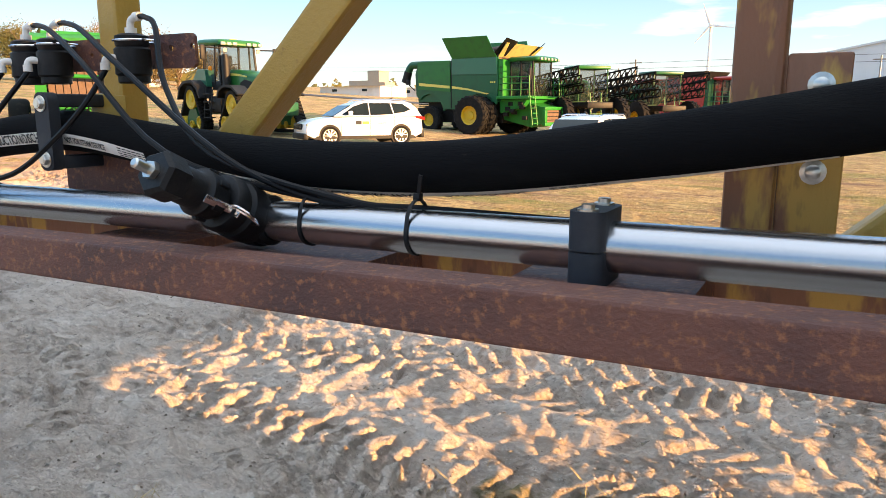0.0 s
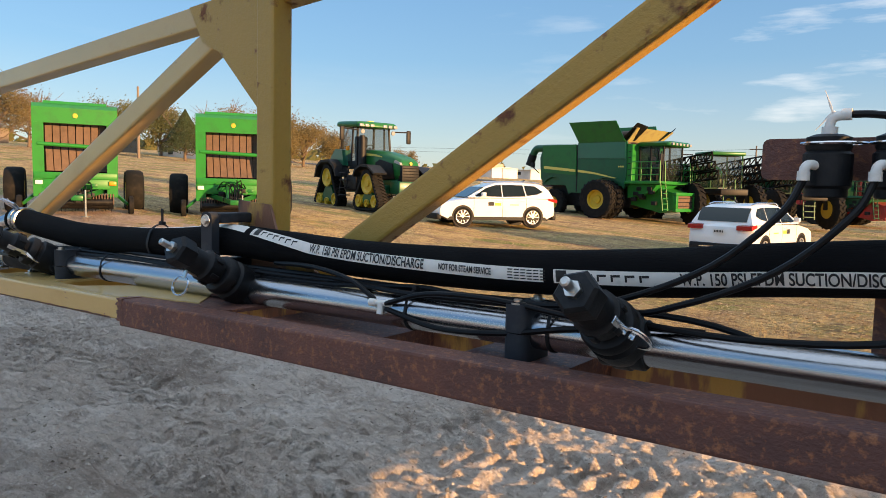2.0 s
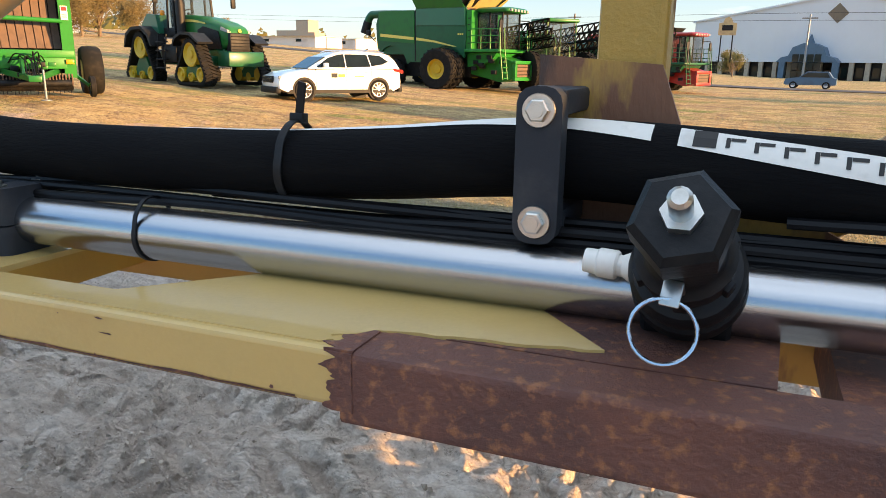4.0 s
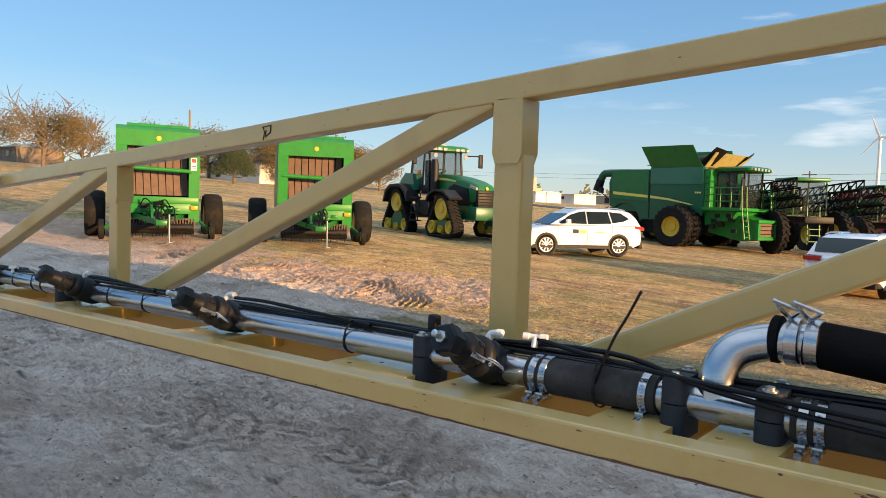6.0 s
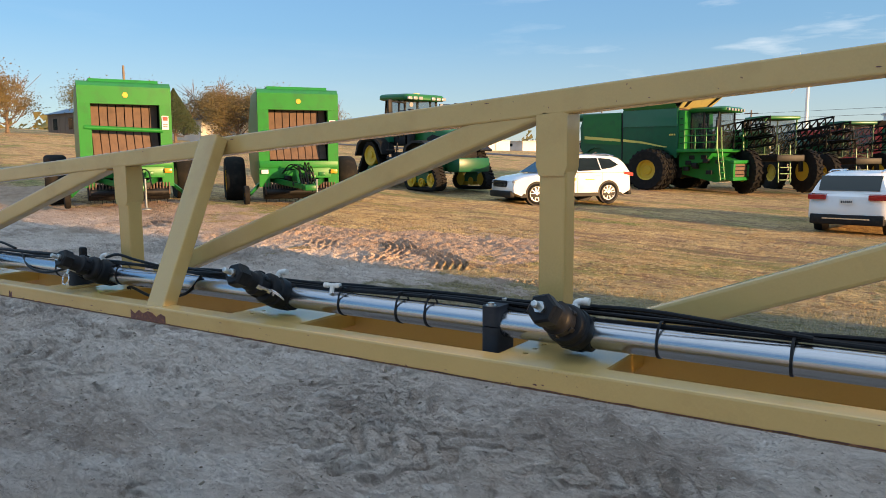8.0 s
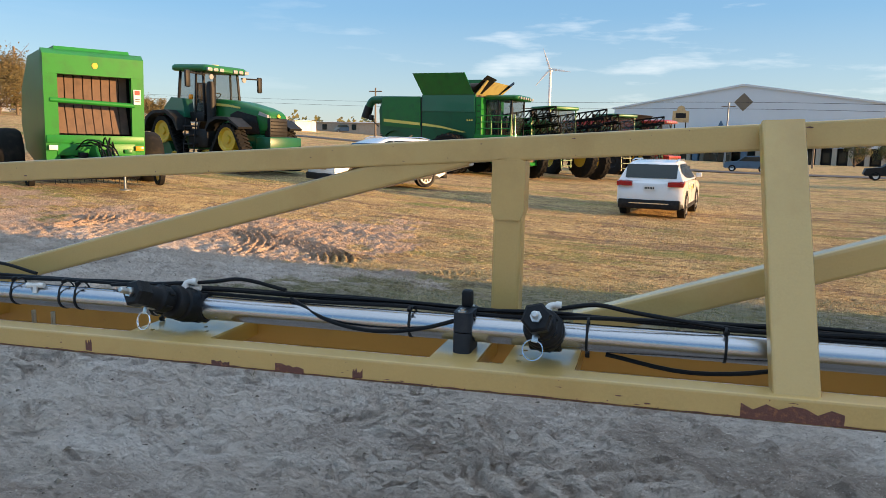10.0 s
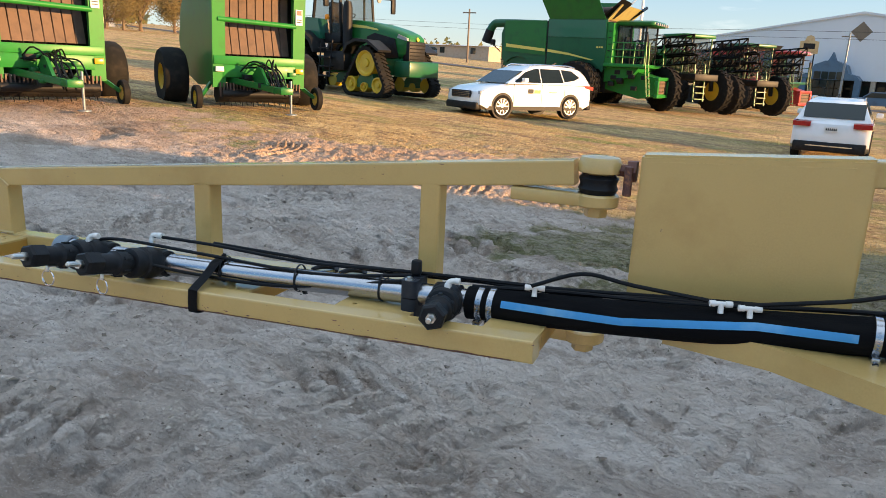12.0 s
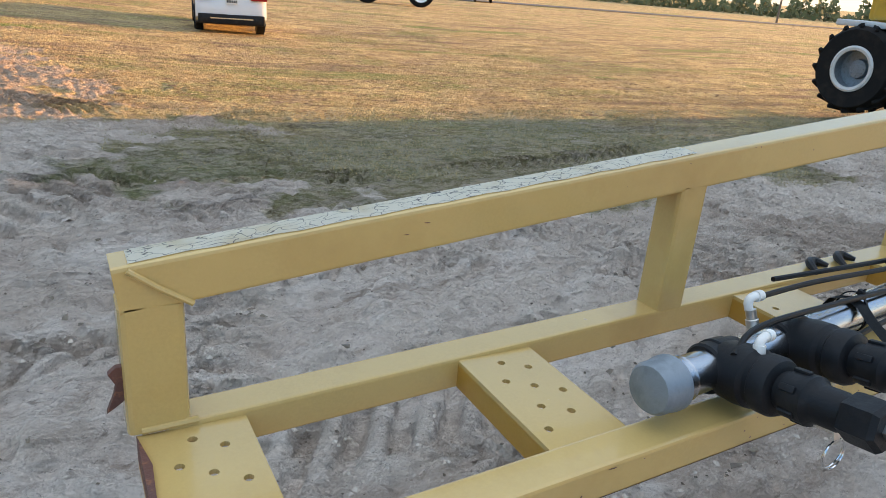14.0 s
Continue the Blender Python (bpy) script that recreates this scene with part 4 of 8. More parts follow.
# a thin dark strip along the lower edge of each tan front chord
for x0, x1, low, owner in ((-1.0, -7.05, 0.0418, middle), (-7.70, -9.43, 0.0458, outer)):
    bm = BM()
    steps = int((x0 - x1) / 0.022)
    loft(bm, [[(xk, FRONT + 0.003, zf(xk) - low - 0.0004), (xk, FRONT - 0.0005, zf(xk) - low + 0.0032), (xk, FRONT - 0.0006, zf(xk) - low + 0.0036 + 0.0022 * r_fl.random() ** 3)] for xk in (x0 + (x1 - x0) * k / steps for k in range(steps + 1))], close=False, caps=False)
    part("lower_edge_line", bm, M_RUST, owner, "thin dark line along the lower edge")
bm = BM()
prism(bm, [(-9.4345, FRONT + 0.002), (-9.427, FRONT + 0.03), (-9.423, FRONT + 0.09), (-9.428, FRONT + 0.15), (-9.425, FRONT + 0.2), (-9.4345, BACK - 0.004)], zf(-9.43) - 0.03, zf(-9.43) + 0.0012, axis="z")
part("rust_edge", bm, M_RUST, outer, "dark rust along the end plate's edge", smooth=0)
bm = BM()
for pts in ([(-3.135, 0.030), (-3.098, 0.032), (-3.10, 0.014), (-3.122, 0.004), (-3.118, 0.022)],):
    for a, b in zip(pts, pts[1:]):
        sweep(bm, [(a[0], BACK - 0.001, zt(a[0]) - 0.05 + a[1] + 0.008), (b[0], BACK - 0.001, zt(b[0]) - 0.05 + b[1] + 0.008)], 0.0014, 5)
for x0 in (-3.13, -6.95):
    sweep(bm, [(x0, BACK - 0.001, zt(x0) - 0.012), (x0 + 0.005, BACK - 0.001, zt(x0) - 0.026), (x0 - 0.001, BACK - 0.001, zt(x0) - 0.045)], 0.0014, 5)
tagged(part("paint_marks", bm, M_INK, middle, smooth=0), "dark pen marks on the top tube", kind="stuff")
r_rp = random.Random(8)
for x0, x1, z0, z1 in ((-5.03, -4.88, 0.012, 0.040), (-7.0, -6.80, 0.030, 0.0412), (-6.86, -6.80, 0.018, 0.040), (-6.0, -5.96, 0.028, 0.041), (-6.30, -6.285, 0.010, 0.036), (-5.86, -5.80, 0.022, 0.0405), (-5.70, -5.68, 0.018, 0.038)):
    bm = BM()
    top = [(x0 + (x1 - x0) * k / 8, z0 + r_rp.uniform(0, 0.45) * (z1 - z0)) for k in range(9)]
    low = [(x0 + (x1 - x0) * k / 8, z1 - r_rp.uniform(0, 0.12) * (z1 - z0)) for k in range(8, -1, -1)]
    prism(bm, [(px, zf(px) - pz) for px, pz in top + low], FRONT - 0.0009, FRONT + 0.001)
    part("rust_patch", bm, M_RUST, middle, "bare rusted patch on the tube", smooth=0)

# ---- spray pipe ----
PY, PR = 0.18, 0.0255


def pipe_run(pts, label="brushed stainless steel spray pipe on the boom", r=PR):
    bm = BM()
    sweep(bm, pts, r, 28)
    ob = part("spray_pipe", bm, M_STEEL)
    return tagged(ob, label, "pipe", "spray pipe runs")


pipe_run([(2.9, PY, zp(2.9)), (-1.62, PY, zp(-1.62))])
pipe_run([(-1.76, PY, zp(-1.76)), (-2.02, PY, zp(-2.02))])
pipe_run([(-2.17, PY, zp(-2.17)), (-7.04, PY, zp(-7.04))])
tip_run = smooth_path([(-7.74, 0.175, 1.130), (-8.05, 0.17, 1.122), (-8.35, 0.15, 1.112), (-8.6, 0.115, 1.112), (-8.85, 0.085, 1.118)], 6)
tip_pipe = pipe_run(tip_run, "bent stainless steel spray pipe ending in a threaded cap")
d_end = (tip_run[-1] - tip_run[-2]).normalized()
bm = BM()
lathe(bm, axis_frame(tip_run[-1] + 0.004 * d_end, d_end), [(0.0285, 0.0), (0.0275, 0.004), (0.0285, 0.008), (0.0275, 0.012), (0.0285, 0.016), (0.027, 0.02)], 24)
part("threads", bm, M_STEEL, tip_pipe)
bm = BM()
lathe(bm, axis_frame(tip_run[-1] + 0.02 * d_end, d_end), [(0.031, 0), (0.034, 0.003), (0.034, 0.012), (0.032, 0.015), (0.032, 0.035), (0.028, 0.041), (0.012, 0.044)], 24)
part("cap", bm, M_GALV, tip_pipe, "dull galvanised end cap")


def sleeve(x0, x1, band_pairs, y=PY, zfun=zp, sag=0.0, r=0.0305, mat=M_SLEEVE, label="worn black rubber sleeve clamped over the pipe joint"):
    """A rubber sleeve over a joint, with its worm-drive bands."""
    bm = BM()
    pts = [(x0 + (x1 - x0) * k / 10, y, zfun(x0 + (x1 - x0) * k / 10) - sag * math.sin(math.pi * k / 10)) for k in range(11)]
    sweep(bm, pts, r, 24)
    ob = tagged(part("rubber_sleeve", bm, mat), label, "hose", "joint sleeves")
    for x in band_pairs:
        t = (x - x0) / (x1 - x0)
        z = zfun(x) - sag * math.sin(math.pi * t)
        bm = BM()
        lathe(bm, axis_frame((x - 0.007, y, z), (1, 0, 0)), [(r + 0.0005, 0), (r + 0.0022, 0.001), (r + 0.0022, 0.013), (r + 0.0005, 0.014)], 28)
        for k in range(8):
            a = radians(150 + 9 * k)
            box(bm, (-0.0018, -0.0006, -0.004), (0.0018, 0.0006, 0.004), Matrix.Translation((x, y + (r + 0.0028) * math.cos(a), z + (r + 0.0028) * math.sin(a))) @ Euler((a - math.pi / 2, 0, 0)).to_matrix().to_4x4())
        box(bm, (x - 0.007, y - r - 0.006, z - r * 0.72 - 0.012), (x + 0.007, y - r * 0.45, z - r * 0.72 + 0.0), bevel=0.002)
        lathe(bm, axis_frame((x, y - r * 0.7, z - r * 0.72 - 0.006), (0, -1, -0.3)), [(0.004, 0), (0.004, 0.02), (0.006, 0.02), (0.006, 0.026)], 8)
        part("hose_band", bm, M_STEEL, ob, "shiny steel worm-drive band")
    return ob


sleeve(-1.80, -1.575, (-1.785, -1.765, -1.592))
sleeve(-2.21, -1.985, (-2.195, -2.175, -2.003))
joint = sleeve(-7.84, -7.06, (-7.81, -7.785, -7.09, -7.065), zfun=lambda x: zp(-7.04) + (x + 7.04) * 0.086, sag=0.006, r=0.035, mat=M_HOSE, label="black rubber hose with a blue stripe bridging the fold joint")
bm = BM()
rows = []
for k in range(25):
    x = -7.76 + 0.64 * k / 24
    z = zp(-7.04) + (x + 7.04) * 0.086 - 0.006 * math.sin(math.pi * (x + 7.84) / 0.78)
    c = float(np.interp(x, (-7.76, -7.52, -7.28, -7.12), (157, 174, 155, 172)))
    rows.append([(x, PY + 0.0364 * math.cos(a), z + 0.0364 * math.sin(a)) for a in (radians(c - 12), radians(c - 4), radians(c + 4), radians(c + 12))])
loft(bm, rows, close=False, caps=False)
part("stripe", bm, M_BLUE, joint, "bright blue printed stripe")
# ---- nozzle bodies along the pipe ----


def nozzle(base, tip, clip=0.0, elbow=None, name="nozzle_body"):
    """A capped nozzle body on a saddle; elbow is the way a white push-in fitting points, if it has one."""
    base, tip = Vector(base), Vector(tip)
    d = (tip - base).normalized()
    L = (tip - base).length
    root = thing(name, axis_frame(base, d), "black plastic nozzle body with hex cap on the spray pipe", "nozzle", "nozzle bodies")
    k = L / 0.205
    bm = BM()
    lathe(bm, Matrix(), [(0.031, 0.0), (0.036, 0.012 * k), (0.038, 0.030 * k), (0.037, 0.046 * k), (0.032, 0.050 * k), (0.032, 0.055 * k), (0.036, 0.058 * k), (0.036, 0.070 * k), (0.033, 0.075 * k), (0.024, 0.078 * k)], 28)
    part("saddle", bm, M_BLACK, root)
    along_pipe = root.matrix_world.to_3x3().inverted() @ Vector((1, 0, 0.014))
    bm = BM()
    lathe(bm, axis_frame(-0.030 * along_pipe, along_pipe), [(0.029, 0), (0.032, 0.003), (0.032, 0.018), (0.0345, 0.020), (0.0345, 0.040), (0.032, 0.042), (0.032, 0.057), (0.029, 0.060)], 26)
    part("pipe_collar", bm, M_BLACK, root)
    bm = BM()
    lathe(bm, Matrix(), [(0.0225, 0.076 * k), (0.0225, 0.086 * k), (0.028, 0.088 * k), (0.029, 0.110 * k), (0.0245, 0.113 * k), (0.0225, 0.118 * k), (0.0225, 0.136 * k), (0.020, 0.142 * k)], 26)
    barrel = part("barrel", bm, M_BLACK, root)
    for a in range(0, 360, 60):
        bm = BM()
        box(bm, (-0.004, 0.025, 0.088 * k), (0.004, 0.0315, 0.104 * k), pose(0, 0, 0, 0, 0, a), 0.001)
        part("grip_rib", bm, M_BLACK, barrel)
    bm = BM()
    lathe(bm, pose(0, 0, 0, 0, 0, 15), [(0.019, 0.141 * k), (0.0265, 0.144 * k), (0.0275, 0.150 * k), (0.0275, 0.172 * k), (0.023, 0.177 * k)], 6)
    part("hex_cap", bm, M_BLACK, root, smooth=20)
    bm = BM()
    lathe(bm, Matrix(), [(0.0105, 0.176 * k), (0.0105, 0.184 * k)], 6)
    lathe(bm, Matrix(), [(0.006, 0.183 * k), (0.006, 0.203 * k), (0.004, 0.205 * k)], 12)
    part("bolt", bm, M_ZINC, root, smooth=30)
    if base.x < -5 or -1.2 < base.x < -0.5:
        down = root.matrix_world.to_3x3().inverted() @ Vector((0.12 * math.sin(clip), 0, -1))
        pin = pose(0, 0, 0.128 * k, 0, 0, math.degrees(math.atan2(down.y, down.x)))
        bm = BM()
        box(bm, (0.0225, -0.0055, -0.030), (0.0255, 0.0055, 0.006), pin, 0.001)
        box(bm, (0.0225, -0.0055, 0.004), (0.0375, 0.0055, 0.0062), pin, 0.001)
        part("clip", bm, M_ZINC, root, "bright steel clip")
        bm = BM()
        for tilt in (6, 12):
            ring(bm, pin @ pose(0.0345, 0.0, 0.005, 0, 0, 0) @ pose(0, 0, 0, 0.4 * clip % 20 - 10, tilt, 0) @ pose(0.0165, 0, 0), 0.0178, 0.0011, 30, 6)
    else:
        pin = pose(0, 0, 0.100 * k, 0, 0, clip)
        bm = BM()
        box(bm, (0.0285, -0.005, -0.036), (0.031, 0.005, 0.022), pin, 0.001)
        box(bm, (0.028, -0.005, -0.028), (0.040, 0.005, -0.0255), pin, 0.001)
        part("clip", bm, M_CHROME, root, "bright steel clip")
        bm = BM()
        ring(bm, pin @ pose(0.037, 0, -0.038, 0, 0, 0) @ pose(0, 0, 0, 78, 20, 0), 0.0195, 0.0014, 28, 6)
        ring(bm, pin @ pose(0.037, 0.001, -0.036, 0, 0, 0) @ pose(0, 0, 0, 70, 26, 0), 0.0190, 0.0014, 28, 6)
    part("split_ring", bm, M_CHROME, root, "bright split ring")
    if elbow is not None:
        e = root.matrix_world.to_3x3().inverted() @ Vector(elbow).normalized()
        s = Vector((0, 0, 0.045 * k)) + 0.027 * (e - e.dot(Vector((0, 0, 1))) * Vector((0, 0, 1))).normalized()
        out = (root.matrix_world.to_3x3().inverted() @ Vector((1, 0.15, -0.05))).normalized()
        bm = BM()
        sweep(bm, [s, s + 0.014 * e], 0.0075, 14)
        sweep(bm, smooth_path([s + 0.010 * e, s + 0.017 * e, s + 0.021 * e + 0.007 * out, s + 0.022 * e + 0.018 * out], 3), 0.0058, 14)
        sweep(bm, [s + 0.022 * e + 0.013 * out, s + 0.022 * e + 0.023 * out], 0.0074, 14)
        part("elbow_fitting", bm, M_WHITEPLAS, root, "white plastic push-in elbow")
    return root


UP = (0.1, 0.25, 1)
for x, dx, tipz, tipy, clip, fit_up in ((1.51, 0, 1.40, 0.0, -20, None), (0.755, 0, 1.388, 0.0, -20, None), (0.0, 0, 1.388, 0.0, -18, None), (-0.758, 0, 1.382, 0.0, 150, None), (-1.52, -0.03, 1.368, 0.0, -20, None), (-2.29, 0, 1.337, 0.01, -15, UP), (-3.07, 0, 1.326, 0.0, -20, UP), (-3.83, 0, 1.322, 0.0, 160, UP), (-4.595, 0, 1.315, 0.0, -20, UP), (-5.362, 0.0, 1.293, 0.01, 80, UP), (-6.13, -0.045, 1.274, 0.0, 170, UP), (-6.985, 0.0, 1.252, 0.0, 170, UP)):
    nozzle((x, PY, zp(x)), (x + dx, tipy, tipz), clip, fit_up)
nozzle((-7.885, 0.172, 1.127), (-7.85, -0.02, 1.142), 170, UP)
nozzle((-8.62, 0.112, 1.113), (-8.625, -0.144, 1.169), -60, None)
nozzle((-8.775, 0.094, 1.116), (-8.783, -0.148, 1.164), 120, UP)

# ---- pipe blocks that hold the pipe on the chords ----


def pipe_block(x, y=PY, z=None, deep=0.05, cap=False):
    z = zp(x) if z is None else z
    root = thing("pipe_block", Matrix.Translation((x, y, z)), "dark grey plastic block clamping the spray pipe", "pipe clamp", "pipe blocks")
    for lo, hi in ((-0.052, -0.002), (0.0, 0.038)):
        bm = BM()
        loft(bm, [[Vector((a, b, zz)) for a, b in rounded(0.036, 0.078, 0.013, 5)] for zz in (lo, hi)])
        part("half_block", bm, M_GREYPLAS, root, smooth=30)
    for yy in (-0.027, 0.027):
        bm = BM()
        lathe(bm, Matrix.Translation((0, yy, 0.038)), [(0.0105, 0), (0.0105, 0.002), (0.0065, 0.0022), (0.0065, 0.0065), (0.005, 0.007)], 12)
        part("bolt", bm, M_ZINC, root)
    if cap:
        bm = BM()
        box(bm, (-0.011, -0.002, 0.04), (0.011, 0.018, 0.075), bevel=0.006)
        part("plug", bm, M_BLACK, root)
    return root


for x, c in ((1.2, False), (-0.145, False), (-1.436, False), (-1.826, False), (-1.955, False), (-2.437, True), (-5.52, True), (-6.82, True), (-4.0, False)):
    pipe_block(x, cap=c)
pipe_block(-7.965, 0.172, 1.124, cap=True)

# ---- hose brackets, big hose ----


def hose_bracket(x, z, h, label, arm=0.0):
    root = thing("hose_bracket", Matrix.Translation((x, 0.17, z)), label, "bracket", "hose brackets")
    bm = BM()
    loft(bm, [[Vector((a, d, b)) for a, b in rounded(0.034, h, 0.012, 4)] for d in (0.0, 0.018)])
    box(bm, (-0.016, 0.018, h / 2 - 0.022), (0.016 + arm, 0.10, h / 2 - 0.002), bevel=0.004)
    box(bm, (-0.016, 0.018, -h / 2 + 0.002), (0.016 + arm, 0.10, -h / 2 + 0.022), bevel=0.004)
    part("block", bm, M_GREYPLAS, root, smooth=30)
    for zz in (h / 2 - 0.017, -h / 2 + 0.017):
        bm = BM()
        lathe(bm, axis_frame((0, -0.0005, zz), (0, -1, 0)), [(0.0120, 0), (0.0125, 0.0006), (0.0120, 0.0018)], 22)
        lathe(bm, axis_frame((0, -0.002, zz), (0.03, -1, 0.02)), [(0.0088, 0), (0.0088, 0.0048), (0.0076, 0.0058)], 6)
        lathe(bm, axis_frame((0, -0.0075, zz), (0.03, -1, 0.02)), [(0.0052, 0), (0.0050, 0.0008)], 14)
        part("bolt", bm, M_ZINC, root, "zinc hex bolt on a washer", smooth=20)
    return root


hose_bracket(0.342, 1.408, 0.118, "black plastic hose bracket bolted to a rusted post")
hose_bracket(-0.872, 1.366, 0.116, "black plastic hose bracket bolted to a yellow post")
hose_pts = smooth_path([(2.9, 0.24, 1.53), (2.1, 0.235, 1.50), (1.6, 0.23, 1.462), (1.267, 0.225, 1.409), (1.017, 0.222, 1.376), (0.79, 0.22, 1.372), (0.55, 0.225, 1.388), (0.345, 0.228, 1.408), (0.2, 0.225, 1.400), (0.03, 0.22, 1.381), (-0.15, 0.22, 1.366), (-0.306, 0.22, 1.360), (-0.5, 0.222, 1.357), (-0.70, 0.226, 1.362), (-0.872, 0.228, 1.366), (-1.03, 0.225, 1.352), (-1.18, 0.22, 1.343), (-1.44, 0.22, 1.340), (-1.62, 0.222, 1.350), (-1.80, 0.225, 1.364)], 6)
HR = 0.032
bm = BM()
sweep(bm, hose_pts, HR, 26)
big_hose = tagged(part("supply_hose", bm, M_HOSE), "thick black rubber supply hose with a printed white strip", "hose")
hose_len = [0.0]
for a, b in zip(hose_pts, hose_pts[1:]):
    hose_len.append(hose_len[-1] + (b - a).length)


def on_hose(x, angle, lift):
    """A place on the hose at x; the angle counts from the front, upwards."""
    for a, b in zip(hose_pts, hose_pts[1:]):
        if b.x <= x <= a.x:
            c = a.lerp(b, (a.x - x) / (a.x - b.x))
            d = (b - a).normalized()
            f = (Vector((0, -1, 0)) - d * d.dot(Vector((0, -1, 0)))).normalized()
            u = d.cross(f)
            u = u if u.z > 0 else -u
            return c + (HR + lift) * (f * math.cos(angle) + u * math.sin(angle))
    return hose_pts[-1].copy()


def strip_angle(x):
    """The printed strip winds round the hose along its length."""
    return radians(-8 + 30 * float(np.interp(x, (-1.3, -0.95, -0.85, -0.6, 0.1, 0.45, 0.8, 1.4), (3.8, 3.1, 2.5, 0.9, -0.2, -0.55, -1.9, -2.6))))


HALF = 0.0095
for lo, hi in ((-1.25, -0.797), (-0.778, -0.128), (-0.112, 0.532), (0.548, 1.40)):
    bm = BM()
    n_s = int((hi - lo) / 0.014)
    loft(bm, [[on_hose(lo + (hi - lo) * k / n_s, strip_angle(lo + (hi - lo) * k / n_s) + q * HALF / HR, 0.0006) for q in (-1, -0.33, 0.33, 1)] for k in range(n_s + 1)], close=False, caps=False)
    part("strip", bm, M_LABEL, big_hose, "white printed strip")


def printed(text, x0, size, squeeze=1.0):
    """Letters laid on the strip, reading towards +x."""
    cu = bpy.data.curves.new("printing", "FONT")
    cu.body, cu.size, cu.align_y, cu.offset = text, size, "CENTER", 0.0004
    tmp = new("printing", cu)
    dg = bpy.context.evaluated_depsgraph_get()
    flat = bpy.data.meshes.new_from_object(tmp.evaluated_get(dg))
    bpy.data.objects.remove(tmp)
    for v in flat.vertices:
        x = x0 + v.co.x * squeeze
        v.co = on_hose(x, strip_angle(x) + v.co.y / HR, 0.0021)
    flat.materials.clear()
    flat.materials.append(M_INK)
    ob = new("printing", flat)
    ob.parent = big_hose
    return ob


for x0 in (-0.60, 0.06, 0.72):
    printed("W.P. 150 PSI EPDM SUCTION/DISCHARGE", x0, 0.0200, 0.715)
    printed("NOT FOR STEAM SERVICE", x0 + 0.292, 0.0125, 0.66)
    bm = BM()
    for row in range(4):
        for k in range(6):
            xs_ = x0 + 0.415 + 0.0105 * k
            loft(bm, [[on_hose(xs_ + dx, strip_angle(xs_) + (0.006 - 0.004 * row + s) / HR, 0.0011) for s in (-0.0008, 0.0008)] for dx in (0, 0.0085)], close=False, caps=False)
    part("fine_print", bm, M_INK, big_hose, "unreadable fine print", smooth=0)
    bm = BM()
    xs_ = x0 - 0.168
    loft(bm, [[on_hose(xs_ + dx, strip_angle(xs_) + s / HR, 0.0011) for s in (-0.008, 0.0, 0.008)] for dx in (0, 0.008, 0.016)], close=False, caps=False)
    part("maker_mark", bm, M_INK, big_hose, "plain dark maker's mark", smooth=0)
    for k in range(6):
        xa = x0 - 0.146 + 0.0190 * k
        bm = BM()
        loft(bm, [[on_hose(xa + dx, strip_angle(xa) + q / HR, 0.0011) for q in (-0.0045, 0.0045)] for dx in (0, 0.003)], close=False, caps=False)
        loft(bm, [[on_hose(xa + 0.0032 + dx, strip_angle(xa) + q / HR, 0.0011) for q in (0.0015, 0.0045)] for dx in (0, 0.0098)], close=False, caps=False)
        part("mark_bar", bm, M_INK, big_hose, smooth=0)
# steel elbow from the hose's end down into the pipe
bm = BM()
sweep(bm, smooth_path([(-1.76, 0.225, 1.364), (-1.83, 0.222, 1.362), (-1.885, 0.205, 1.345), (-1.905, 0.19, 1.31), (-1.905, 0.183, 1.27)], 5), 0.027, 24)
elbow = tagged(part("pipe_elbow", bm, M_STEEL), "stainless steel elbow feeding the spray pipe", "pipe")
bm = BM()
lathe(bm, axis_frame((-1.845, 0.223, 1.364), (1, 0, 0)), [(0.030, 0), (0.0335, 0.002), (0.0335, 0.012), (0.030, 0.014)], 26)
part("rubber_lip", bm, M_HOSE, elbow)
for x in (-1.815, -1.79):
    bm = BM()
    lathe(bm, axis_frame((x - 0.009, 0.224, 1.364), (1, 0, 0)), [(HR, 0), (HR + 0.003, 0.001), (HR + 0.003, 0.017), (HR, 0.018)], 28)
    for s in (-1, 1):
        sweep(bm, [(x - 0.004, 0.21, 1.364 + HR), (x - 0.012 * s, 0.19, 1.364 + HR + 0.014), (x - 0.02, 0.18 + 0.006 * s, 1.364 + HR + 0.027)], 0.0032, 6)
    part("t_bolt_band", bm, M_STEEL, elbow, "polished band with twisted wing ends")

# ---- pneumatic valves on the rusted plate ----
rail = thing("valve_rail", Matrix.Translation((0.34, 0.283, 1.528)), "flat rusted steel bar with holes bolted across a post", "bracket")
bm = BM()
plate(bm, [(p[0], p[1]) for p in rounded(0.43, 0.05, 0.008, 4)], [(0.165, 0.004, 0.005), (0.21, 0.006, 0.005), (-0.02, 0.0, 0.004)], -0.003, 0.003, pose(0, 0, 0, 90, 0, 0))
part("bar", bm, M_RUST, rail, smooth=25)


